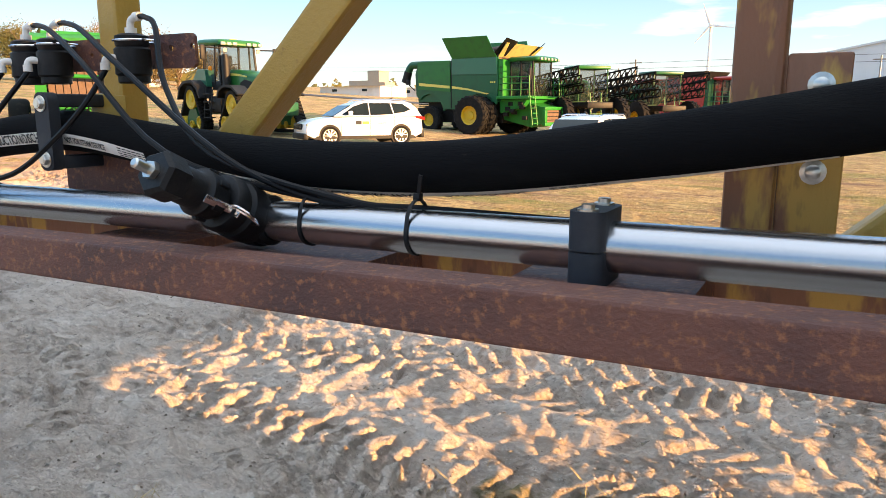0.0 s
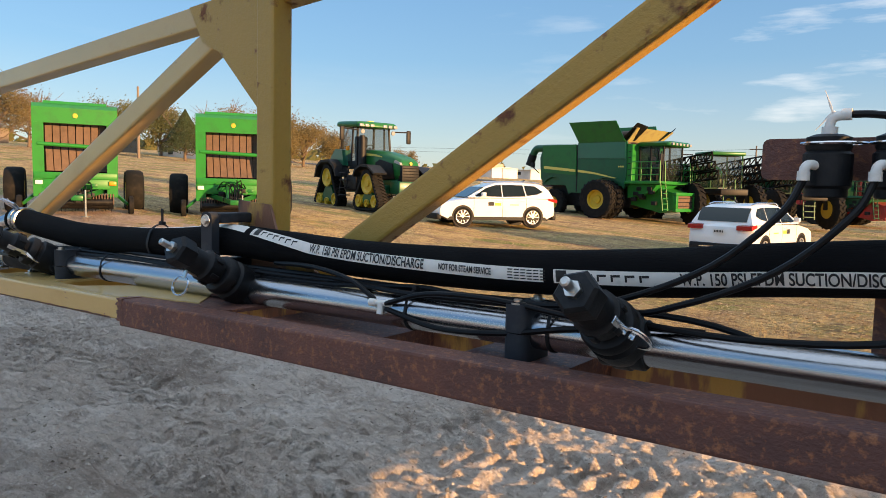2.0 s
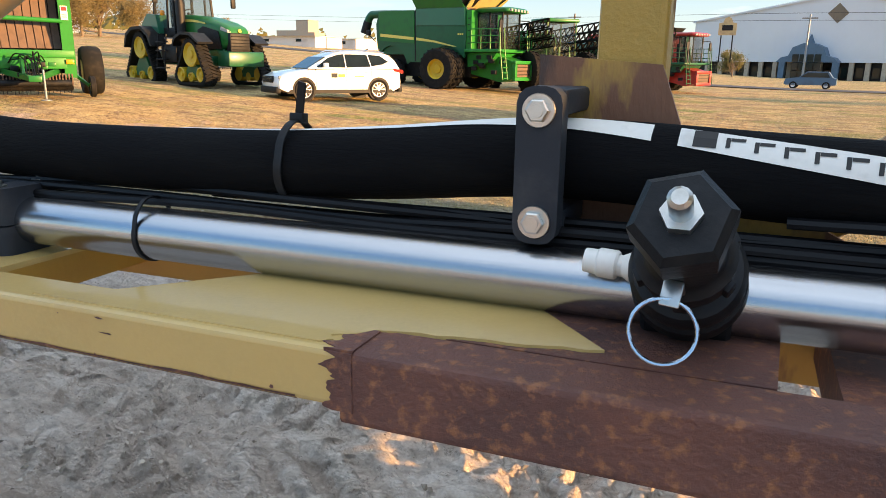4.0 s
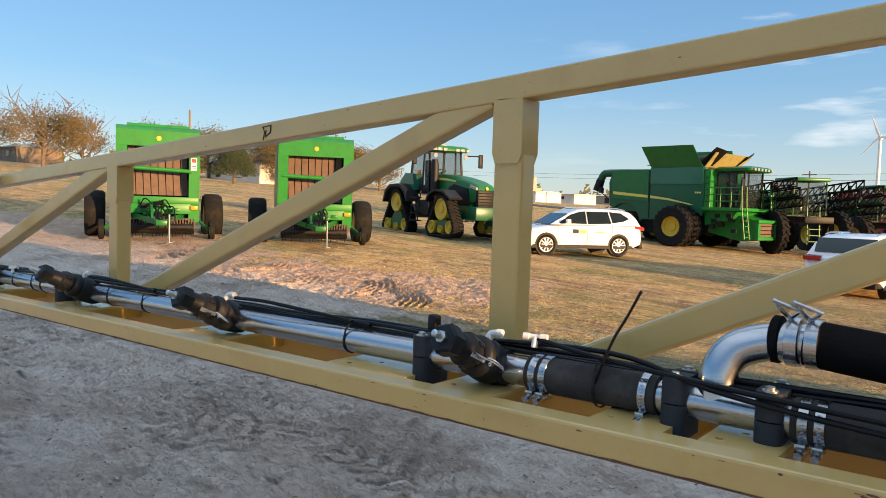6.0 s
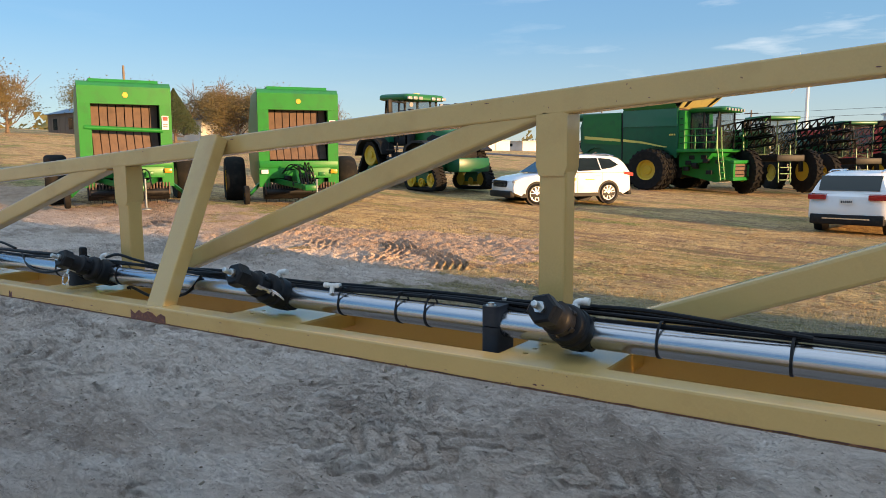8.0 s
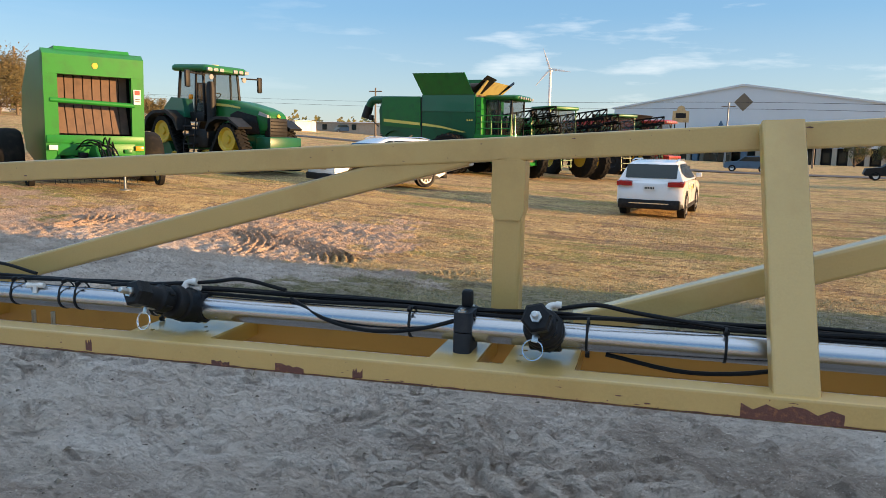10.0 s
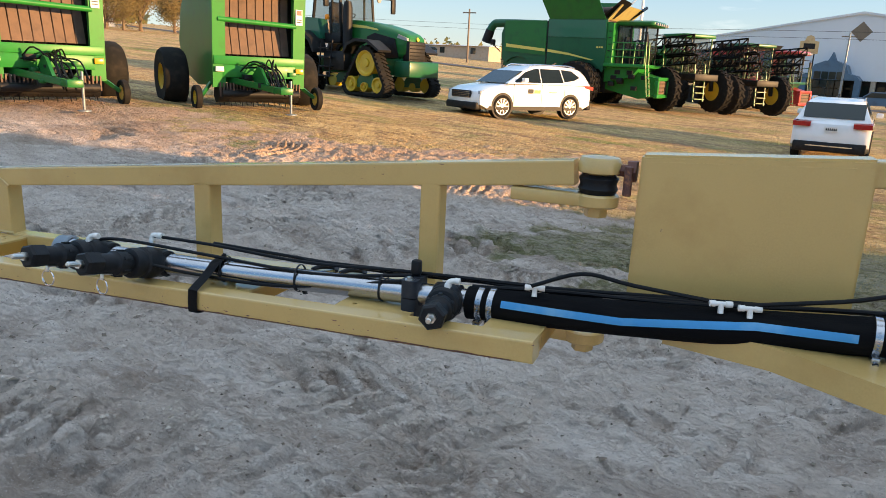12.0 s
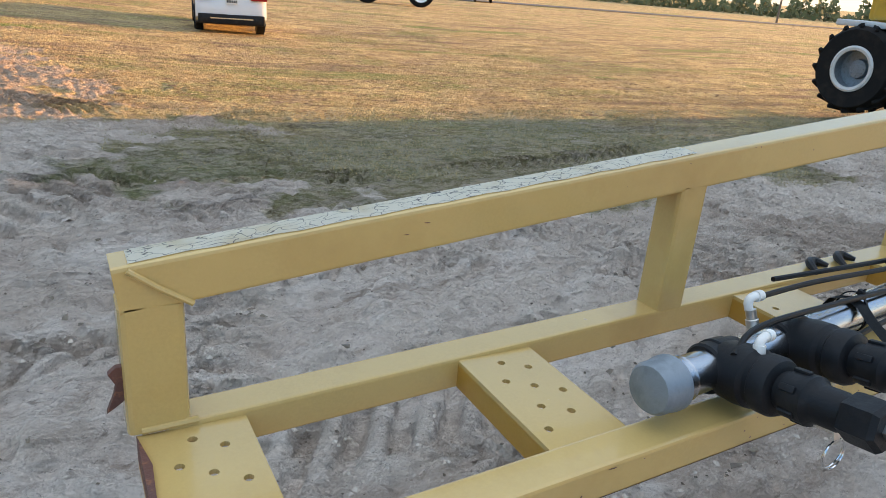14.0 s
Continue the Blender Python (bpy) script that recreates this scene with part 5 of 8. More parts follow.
def valve(x, z, tall):
    root = thing("air_valve", Matrix.Translation((x, 0.245, z - 0.004)) @ Matrix.Scale(0.86, 4), "small black air valve with white elbows, clamped on a bar", "valve", "air valves")
    bm = BM()
    lathe(bm, Matrix.Translation((0, 0, -0.042)), [(0.024, 0), (0.0265, 0.002), (0.0265, 0.012), (0.0305, 0.016), (0.0305, 0.058), (0.026, 0.062), (0.028, 0.066), (0.028, 0.080), (0.018, 0.084)], 26)
    part("body", bm, M_BLACK, root)
    bm = BM()
    ring(bm, Matrix.Translation((0.006, 0.004, 0.030)) @ Matrix.Diagonal((1.25, 1.1, 1, 1)), 0.0315, 0.0022, 30, 6)
    part("wire_clamp", bm, M_CHROME, root, "bright wire clamp")
    bm = BM()
    sweep(bm, [(0, 0, 0.040), (0, 0, 0.052)], 0.010, 14)
    sweep(bm, smooth_path([(0, 0, 0.050), (0, 0, 0.050 + tall), (0.004, 0, 0.058 + tall), (0.018, 0.0, 0.062 + tall)], 3), 0.0062, 14)
    sweep(bm, [(0.013, 0, 0.062 + tall), (0.025, 0, 0.062 + tall)], 0.0078, 14)
    part("top_elbow", bm, M_WHITEPLAS, root, "white push-in elbow")
    bm = BM()
    sweep(bm, smooth_path([(-0.010, -0.026, 0.0), (-0.016, -0.036, 0.001), (-0.020, -0.040, -0.004), (-0.021, -0.041, -0.014)], 3), 0.0064, 14)
    sweep(bm, [(-0.021, -0.041, -0.008), (-0.021, -0.041, -0.020)], 0.0080, 14)
    part("side_elbow", bm, M_WHITEPLAS, root, "white push-in elbow")
    return root


VALVES = ((0.204, 1.522, 0.006), (0.274, 1.522, 0.006), (0.462, 1.520, 0.008))
for v in VALVES:
    valve(*v)

# ---- black air lines ----


def air_line(pts, r=0.0042, step=5):
    bm = BM()
    sweep(bm, smooth_path(pts, step), r, 8)
    return tagged(part("air_line", bm, M_TUBE), "thin black plastic air line", "tubing", "air lines")


def along(x, dy, dz):
    if x > -7.04:
        return (x, PY + dy, zp(x) + dz)
    return (x, 0.175 + dy, float(np.interp(x, (-8.85, -8.35, -7.74, -7.04), (1.118, 1.112, 1.13, 1.191))) + dz)


for k, (vx, vz, tall) in enumerate(VALVES):
    top = (vx + 0.0215, 0.245, vz - 0.004 + 0.86 * (0.062 + tall))
    if k < 2:
        air_line([top, (vx + 0.05, 0.238, vz + 0.052), (vx + 0.12, 0.212, vz + 0.036), (vx + 0.25, 0.17, vz - 0.02), (vx + 0.42 + 0.03 * k, 0.155, 1.385), (0.86, 0.175, 1.335), (1.0, 0.20, 1.327), (1.5, 0.205, 1.322), (2.6, 0.205, 1.335)])
    else:
        air_line([top, (vx + 0.04, 0.24, vz + 0.053), (vx + 0.08, 0.222, vz + 0.035), (vx + 0.13, 0.19, vz - 0.05), (vx + 0.24, 0.16, 1.385), (0.90, 0.175, 1.337), (1.02, 0.198, 1.330), (1.5, 0.21, 1.327), (2.6, 0.21, 1.34)])
    low = (vx - 0.018, 0.210, vz - 0.021)
    if k < 2:
        air_line([low, (vx - 0.035, 0.185, vz - 0.06), (vx - 0.10, 0.165, 1.40), (vx - 0.20, 0.155, 1.352), (vx - 0.30, 0.165, 1.330), (-0.36, 0.17, 1.318), (-0.6, 0.20, 1.322), (-1.2, 0.205, 1.315)])
    else:
        air_line([low, (vx - 0.03, 0.18, vz - 0.07), (vx - 0.07, 0.155, 1.40), (vx - 0.16, 0.14, 1.345), (vx - 0.30, 0.14, 1.325), (0.03, 0.16, 1.322), (-0.05, 0.19, 1.322), (-0.4, 0.205, 1.318)])
rl = random.Random(9)
for k, (x0, x1) in enumerate(((-0.4, -6.2), (-0.3, -7.9), (-0.5, -8.3), (0.1, -5.4), (-2.2, -8.6))):
    pts, x = [along(x0 + 0.14, 0.045, -0.02)], x0
    while x > x1:
        pts.append(along(x, 0.008 + 0.007 * k + rl.uniform(-0.006, 0.006), 0.030 + 0.003 * (k % 3) + rl.uniform(-0.004, 0.006)))
        x -= rl.uniform(0.16, 0.26)
    air_line(pts)
# loops that come forward to the nozzles' fittings
for a, b, c, drop in ((-5.9, -6.10, -6.35, 0.03), (-6.54, -6.75, -6.95, 0.035), (-6.98, -7.15, -7.34, 0.05), (-5.34, -5.2, -5.05, 0.02), (-3.04, -2.8, -2.6, 0.0), (-3.80, -3.6, -3.45, 0.0), (-7.70, -7.5, -7.30, 0.06)):
    air_line([along(a, -0.02, 0.055), along(a + (b - a) * 0.5, -0.025, 0.058 + drop * 0.5), along(b, -0.015, 0.050 + drop * 0.3), along(c, 0.0, 0.036)])
air_line([along(-5.9, 0.0, 0.034), along(-5.8, -0.028, 0.0), along(-5.70, -0.034, -0.012), along(-5.6, -0.03, 0.0), along(-5.5, -0.012, 0.03)])
air_line([along(-4.9, -0.012, 0.03), along(-4.95, -0.03, -0.02), along(-5.1, -0.02, -0.045), along(-5.25, 0.0, -0.03)])
air_line([(-1.56, 0.10, 1.30), (-1.75, 0.13, 1.297), (-1.95, 0.145, 1.303), (-2.1, 0.155, 1.312), (-2.19, 0.16, 1.322)])
air_line([(-1.57, 0.11, 1.285), (-1.72, 0.125, 1.283), (-1.9, 0.14, 1.295), (-2.07, 0.165, 1.318), (-2.4, 0.20, 1.292)])
air_line([(-0.385, 0.155, 1.30), (-0.30, 0.15, 1.325), (-0.18, 0.15, 1.33), (-0.04, 0.15, 1.32), (0.1, 0.17, 1.32)])
air_line([(-0.385, 0.155, 1.292), (-0.28, 0.145, 1.278), (-0.17, 0.145, 1.285), (-0.06, 0.155, 1.305), (0.05, 0.18, 1.315)])
air_line([(-0.41, 0.155, 1.305), (-0.47, 0.16, 1.33), (-0.58, 0.18, 1.34), (-0.7, 0.2, 1.335)])
air_line([(-8.80, 0.06, 1.152), (-8.72, 0.09, 1.162), (-8.5, 0.12, 1.15), (-8.2, 0.15, 1.138), (-7.97, 0.17, 1.165)])
air_line([(-8.67, 0.15, 1.165), (-8.5, 0.17, 1.160), (-8.25, 0.185, 1.150), (-8.0, 0.19, 1.165), (-7.7, 0.2, 1.175)])
air_line([(-8.60, 0.05, 1.128), (-8.5, 0.09, 1.108), (-8.3, 0.13, 1.10), (-8.1, 0.15, 1.13), (-7.95, 0.165, 1.16)])
bm = BM()
sweep(bm, smooth_path([(-2.08, 0.15, 1.27), (-2.05, 0.145, 1.34), (-2.03, 0.15, 1.38), (-2.01, 0.15, 1.42)], 4), 0.0022, 6)
tagged(part("cable_tie_tail", bm, M_TUBE), "long loose end of a black cable tie", "cable tie")


def tee(p, a=0.0):
    root = thing("tee_fitting", Matrix.Translation(p) @ pose(0, 0, 0, 0, 0, a) @ Matrix.Scale(0.85, 4), "white plastic push-in tee in the air line", "fitting", "air fittings")
    bm = BM()
    sweep(bm, [(-0.022, 0, 0), (0.022, 0, 0)], 0.0056, 12)
    sweep(bm, [(-0.024, 0, 0), (-0.012, 0, 0)], 0.0072, 12)
    sweep(bm, [(0.010, 0, 0), (0.024, 0, 0)], 0.0072, 12)
    sweep(bm, [(0, 0, 0), (0, -0.006, -0.02)], 0.0064, 12)
    part("body", bm, M_WHITEPLAS, root)
    return root


for p in ((-0.395, 0.155, 1.300), (-2.195, 0.16, 1.325), (-6.13, 0.165, 1.250), (-6.545, 0.16, 1.225), (-6.955, 0.16, 1.256), (-7.345, 0.165, 1.208), (-7.295, 0.165, 1.207), (-7.696, 0.165, 1.182), (-4.43, 0.17, 1.27)):
    tee(p, 15)
bm = BM()
sweep(bm, smooth_path([(-8.672, 0.145, 1.152), (-8.673, 0.148, 1.162), (-8.668, 0.149, 1.168), (-8.650, 0.151, 1.168)], 3), 0.0062, 12)
sweep(bm, [(-8.658, 0.150, 1.168), (-8.645, 0.152, 1.167)], 0.0078, 12)
stem = BM()
lathe(stem, axis_frame((-8.665, 0.13, 1.112), (-0.15, 0.32, 1)), [(0.0065, 0), (0.0065, 0.018), (0.009, 0.019), (0.009, 0.030), (0.0075, 0.031), (0.0075, 0.044)], 12)
standing = tagged(part("elbow_fitting", bm, M_WHITEPLAS), "white plastic elbow on a silver stem", "fitting", "air fittings")
part("stem", stem, M_ZINC, standing, "bright threaded metal stem")
bm = BM()
sweep(bm, [(-0.755, 0.145, 1.303), (-0.825, 0.150, 1.306)], 0.0078, 12)
sweep(bm, [(-0.775, 0.1464, 1.3041), (-0.789, 0.1473, 1.3048)], 0.0105, 12)
sweep(bm, [(-0.8045, 0.1488, 1.305), (-0.806, 0.1489, 1.3051), (-0.818, 0.1496, 1.3056), (-0.8195, 0.1497, 1.3057), (-0.828, 0.1502, 1.3062)], [0.0090, 0.0104, 0.0104, 0.0090, 0.0086], 16)
sweep(bm, [(-0.790, 0.1475, 1.305), (-0.7955, 0.1479, 1.3052), (-0.801, 0.1485, 1.305)], [0.0078, 0.0108, 0.0078], 16)
tagged(part("straight_fitting", bm, M_WHITEPLAS), "white plastic straight fitting beside the pipe", "fitting", "air fittings")


def cable_tie(x, tail=0.0, r=PR, y=PY, z=None, wide=0.0045, head=100):
    z = zp(x) if z is None else z
    root = thing("cable_tie", Matrix.Translation((x, y, z)), "black plastic cable tie round the pipe", "cable tie", "cable ties")
    bm = BM()
    rows = []
    for k in range(33):
        a = math.tau * k / 32
        rows.append([Vector((dx, (r + e) * math.cos(a), (r + e + (0.010 if math.sin(a) > 0.55 else 0)) * math.sin(a))) for dx, e in ((-wide / 2, 0.0004), (wide / 2, 0.0004), (wide / 2, 0.0019), (-wide / 2, 0.0019))])
    loft(bm, rows, caps=False)
    part("strap", bm, M_BLACK, root)
    bm = BM()
    h = pose(0, 0, 0, 90 - head, 0, 0) @ Matrix.Translation((0, 0, r + 0.012))
    box(bm, (-wide * 0.9, -0.005, -0.003), (wide * 0.9, 0.005, 0.006), h, 0.001)
    if tail:
        box(bm, (-wide / 2, -0.001, 0.004), (wide / 2, 0.001, tail), h @ pose(0, 0, 0, 12, 14, 0))
    part("head", bm, M_BLACK, root)
    return root


for x, tail, hd in ((0.845, 0.0, 95), (0.995, 0.028, 92), (-0.346, 0.0, 90), (-0.10, 0.03, 90), (-1.255, 0.0, 190), (-3.475, 0.0, 110), (-3.68, 0.0, 210), (-4.16, 0, 80), (-4.236, 0, 80), (-4.40, 0, 70), (-5.045, 0.01, 60), (-5.285, 0.01, 250), (-5.63, 0.0, 60), (-6.205, 0.012, 70), (-6.23, 0.012, 250), (-6.432, 0, 70), (-6.614, 0, 70), (-6.893, 0, 70), (-6.476, 0, 80), (-2.65, 0, 80)):
    cable_tie(x, tail, head=hd)
for x, y, z, hd in ((-8.039, 0.171, 1.122, 250), (-8.248, 0.158, 1.114, 240), (-8.441, 0.138, 1.112, 80)):
    cable_tie(x, 0.01, y=y, z=z, head=hd)
cable_tie(-1.113, 0.035, r=HR, y=0.22, z=1.343, wide=0.008, head=95)
cable_tie(-2.08, 0.0, r=0.034, y=PY, z=zp(-2.08), wide=0.004)
bm = BM()
zs = zf(-8.455)
loop = [(0.172, 1.085), (0.172, 1.112), (0.160, 1.134), (0.138, 1.1425), (0.116, 1.136), (0.098, 1.122), (0.070, 1.106), (0.037, zs + 0.004), (0.034, zs - 0.02), (0.035, zs - 0.049), (0.05, zs - 0.052), (0.09, zs - 0.052)]
loft(bm, [[(-8.455 + 0.013 * s, y, z) for s in (-1, 1)] for y, z in loop], close=False, caps=False)
bmesh.ops.solidify(bm, geom=bm.faces[:], thickness=0.003)
tagged(part("rubber_strap", bm, M_BLACK), "wide black rubber strap round pipe and tube", "strap")
for x in (-8.30, -8.22):
    bm = BM()
    sweep(bm, smooth_path([(x, BACK - 0.01, zf(x) + 0.008), (x + 0.02, BACK + 0.02, zf(x) + 0.012), (x + 0.045, BACK + 0.03, zf(x) + 0.010), (x + 0.06, BACK + 0.01, zf(x) + 0.007)], 4), [0.004 + 0.005 * math.sin(math.pi * k / 12) for k in range(13)], 8)
    tagged(part("rag_knot", bm, M_BLACK), "black knotted strap end on the tube", "strap")

# ---- vehicles and machines in the yard ----
def stand(x, y, heading, sink=0.0):
    """The pose of a machine on the ground whose front points along heading (degrees from +x)."""
    return pose(x, y, float(rise(np.array(x), np.array(y))) - sink, 0, 0, heading)


def wheel(parent, x, y, r, w, rim_r, rim_mat, lugs=0, z=None, spokes=0, name="wheel", hub_side=None, lug_pieces=False):
    z = r if z is None else z
    root = new(name)
    root.parent, root.location, root.empty_display_size = parent, (x, y, z), 0.1
    side = 1 if y >= 0 else -1
    if hub_side:
        side = hub_side
    across = axis_frame((0, 0, 0), (0, side, 0))
    bm = BM()
    lathe(bm, across, [(rim_r, -w / 2 + 0.02), (r * 0.90, -w / 2), (r * 0.985, -w * 0.36), (r * (0.955 if lugs else 1.0), 0), (r * 0.985, w * 0.36), (r * 0.90, w / 2), (rim_r, w / 2 - 0.02)], 32, caps=False)
    lug_poses = []
    for k in range(lugs):
        a = math.tau * k / lugs
        for s in (-1, 1):
            mm = across @ Euler((0, 0, a + (0.5 * math.tau / lugs if s > 0 else 0))).to_matrix().to_4x4() @ Matrix.Translation((r * 0.985, 0, s * w * 0.25)) @ Euler((s * 0.75, 0, 0)).to_matrix().to_4x4()
            if lug_pieces:
                lug_poses.append(mm)
            else:
                box(bm, (-r * 0.05, -r * 0.038, -w * 0.27), (r * 0.022, r * 0.038, w * 0.27), mm)
    part("tyre", bm, M_TYRE, root)
    if lug_poses:
        lb = BM()
        box(lb, (-r * 0.05, -r * 0.046, -w * 0.27), (r * 0.045, r * 0.046, w * 0.27), bevel=0.012)
        first = part("lug", lb, M_TYRE, root, smooth=30)
        first.matrix_local = lug_poses[0]
        for mm in lug_poses[1:]:
            nxt = new("lug", first.data)
            nxt.parent, nxt.matrix_local = root, mm
    bm = BM()
    lathe(bm, across, [(rim_r + 0.005, -w / 2 + 0.03), (rim_r + 0.01, w / 2 - 0.03), (rim_r * 0.94, w / 2 - 0.05), (rim_r * 0.86, w * 0.16), (rim_r * 0.45, w * 0.12), (rim_r * 0.40, w * 0.22), (rim_r * 0.15, w * 0.24)], 28)
    for k in range(8):
        a = math.tau * k / 8
        lathe(bm, across @ Matrix.Translation((rim_r * 0.30 * math.cos(a), rim_r * 0.30 * math.sin(a), w * 0.22)), [(rim_r * 0.035, 0), (rim_r * 0.035, 0.02)], 6)
    if spokes:
        part("wheel_disc", bm, M_DARK, root)
        bm = BM()
        lathe(bm, across, [(rim_r * 0.22, w * 0.30), (rim_r * 0.22, w * 0.41), (rim_r * 0.12, w * 0.43)], 16)
        lathe(bm, across, [(rim_r * 0.90, w * 0.40), (rim_r * 1.0, w * 0.43), (rim_r * 1.02, w * 0.36), (rim_r * 0.90, w * 0.34)], 28, caps=False)
    for k in range(spokes):
        mm = across @ Euler((0, 0, math.tau * k / spokes)).to_matrix().to_4x4()
        box(bm, (rim_r * 0.15, -rim_r * 0.075, w * 0.30), (rim_r * 0.95, rim_r * 0.075, w * 0.41), mm, 0.004)
    part("rim", bm, rim_mat, root)
    return root


def suv(x, y, heading, label):
    """A white compact SUV; local x points forward."""
    root = thing("suv", stand(x, y, heading) @ Matrix.Scale(0.955, 4), label, "car", "white SUVs")
    W = 0.915
    lower = [(-2.30, 0.42), (-2.32, 0.62), (-2.28, 0.98), (-2.20, 1.06), (-1.0, 1.08), (0.55, 1.06), (1.15, 1.03), (1.95, 0.92), (2.25, 0.78), (2.32, 0.60), (2.30, 0.40), (1.95, 0.26), (-1.95, 0.26)]
    rings = []
    for t in (-1.0, -0.96, -0.85, 0.0, 0.85, 0.96, 1.0):
        k = 1 - 0.045 * abs(t) ** 6
        rings.append([(px * (k if abs(px) > 1.5 else 1), t * W, 0.26 + (pz - 0.26) * (1 - 0.05 * (abs(t) > 0.9) * (pz > 0.8))) for px, pz in lower])
    bm = BM()
    loft(bm, rings)
    body = part("body", bm, M_WHITE, root, "glossy white body", smooth=35)
    roof_line = [(-2.20, 1.05), (-2.05, 1.34), (-1.88, 1.53), (-1.6, 1.60), (-0.6, 1.64), (0.05, 1.60), (0.50, 1.46), (1.20, 1.05)]
    bm = BM()
    rings = []
    for t in (-1.0, -0.9, 0.0, 0.9, 1.0):
        rings.append([(px, t * (W - 0.03 - 0.26 * max(0, pz - 1.05) / 0.6), pz - (0.03 if abs(t) == 1.0 and pz > 1.4 else 0)) for px, pz in roof_line])
    loft(bm, rings)
    part("cabin", bm, M_WHITE, root, "white roof and pillars", smooth=35)

    def side_glass(name, poly, s):
        b = BM()
        lift = lambda pz: s * (W - 0.03 - 0.26 * max(0, pz - 1.05) / 0.6 + 0.006)
        vs = [b.verts.new((px, lift(pz), pz)) for px, pz in poly]
        b.faces.new(vs)
        bmesh.ops.solidify(b, geom=b.faces[:], thickness=0.004)
        part(name, b, M_GLASS, root, "dark tinted glass", smooth=0)

    for s in (-1, 1):
        side_glass("side_window", [(0.92, 1.10), (0.45, 1.40), (0.05, 1.52), (-0.14, 1.53), (-0.14, 1.09)], s)
        side_glass("side_window", [(-0.18, 1.09), (-0.18, 1.53), (-1.0, 1.53), (-1.08, 1.12)], s)
        side_glass("side_window", [(-1.12, 1.14), (-1.05, 1.53), (-1.50, 1.50), (-1.80, 1.30), (-1.55, 1.20)], s)
        b = BM()
        box(b, (0.55, s * (W + 0.02), 1.10), (0.70, s * (W + 0.20), 1.24), bevel=0.03)
        part("mirror", b, M_WHITE, root)
        b = BM()
        prism(b, [(-1.98, 0.24), (-1.85, 0.36), (1.85, 0.36), (1.98, 0.24)], s * (W - 0.05), s * (W + 0.012))
        part("sill", b, M_DARK, root)
        for ax in (1.365, -1.365):
            b = BM()
            ringpts = [(ax + 0.41 * math.cos(a), 0.36 + 0.41 * math.sin(a)) for a in np.linspace(-0.25, math.pi + 0.25, 20)]
            inner_pts = [(ax + 0.345 * math.cos(a), 0.36 + 0.345 * math.sin(a)) for a in np.linspace(math.pi + 0.25, -0.25, 20)]
            prism(b, ringpts + inner_pts, s * (W - 0.12), s * (W + 0.008))
            part("wheel_arch", b, M_DARK, root)
            b = BM()
            prism(b, [(ax + 0.40 * math.cos(a), 0.36 + 0.40 * math.sin(a)) for a in np.linspace(0, math.tau, 24)[:-1]], s * (W - 0.20), s * (W + 0.004))
            part("wheel_well", b, M_DARK, root)
            wheel(root, ax, s * (W - 0.08), 0.355, 0.22, 0.255, M_ALLOY, 0, spokes=10)
        b = BM()
        prism(b, [(1.60, 0.90), (2.20, 0.80), (2.22, 0.72), (1.75, 0.80)], s * (W - 0.14), s * (W - 0.02))
        part("headlight", b, M_LAMP, root)
        b = BM()
        prism(b, [(-2.33, 0.90), (-2.33, 1.02), (-1.98, 1.06), (-1.95, 0.98)], s * (W - 0.42), s * (W + 0.004))
        part("tail_light", b, M_TAIL, root)
        for x0, x1, z0, z1, mt in ((0.18, 0.40, 0.76, 0.90, M_GREYPLAS), (-0.10, 0.15, 0.77, 0.87, M_GOLD), (-0.80, -0.45, 0.79, 0.82, M_GOLD)):
            b = BM()
            box(b, (x0, s * (W + 0.001), z0), (x1, s * (W + 0.006), z1))
            part("door_mark", b, mt, root, "plain gold and grey door marking", smooth=0)
        for hx in (0.0, -0.95):
            b = BM()
            box(b, (hx - 0.1, s * W, 0.93), (hx + 0.1, s * (W + 0.025), 0.965), bevel=0.008)
            part("door_handle", b, M_WHITE, root)
        for dx in (0.95, -0.16, -1.10):
            b = BM()
            box(b, (dx - 0.006, s * (W - 0.02), 0.36), (dx + 0.006, s * (W + 0.002), 1.05))
            part("door_gap", b, M_DARK, root, smooth=0)
    b = BM()
    prism(b, [(0.56, 1.435), (1.15, 1.085), (1.19, 1.06), (1.15, 1.05), (0.53, 1.42)], -W + 0.17, W - 0.17)
    bmesh.ops.translate(b, verts=b.verts, vec=(0.012, 0, 0.008))
    part("windscreen", b, M_GLASS, root, "dark windscreen")
    b = BM()
    prism(b, [(-2.165, 1.13), (-2.055, 1.345), (-1.91, 1.51), (-1.87, 1.505), (-2.12, 1.13)], -W + 0.21, W - 0.21)
    bmesh.ops.translate(b, verts=b.verts, vec=(-0.015, 0, 0))
    part("rear_window", b, M_GLASS, root, "dark rear window")
    b = BM()
    box(b, (2.26, -0.52, 0.58), (2.335, 0.52, 0.80), bevel=0.02)
    part("grille", b, M_DARK, root)
    for k in range(4):
        b = BM()
        box(b, (2.33, -0.5, 0.60 + 0.05 * k), (2.342, 0.5, 0.612 + 0.05 * k))
        part("grille_bar", b, M_CHROME, root)
    for lo, hi in (((2.15, -0.86, 0.24), (2.325, 0.86, 0.46)), ((-2.335, -0.86, 0.26), (-2.15, 0.86, 0.52))):
        b = BM()
        box(b, lo, hi, bevel=0.04)
        part("bumper", b, M_DARK, root)
    b = BM()
    box(b, (-2.345, -0.55, 0.40), (-2.33, 0.55, 0.43))
    part("bumper_trim", b, M_CHROME, root)
    b = BM()
    box(b, (-2.34, -0.16, 0.78), (-2.325, 0.16, 0.92))
    pl = part("number_plate", b, M_WHITEWALL, root)
    b = BM()
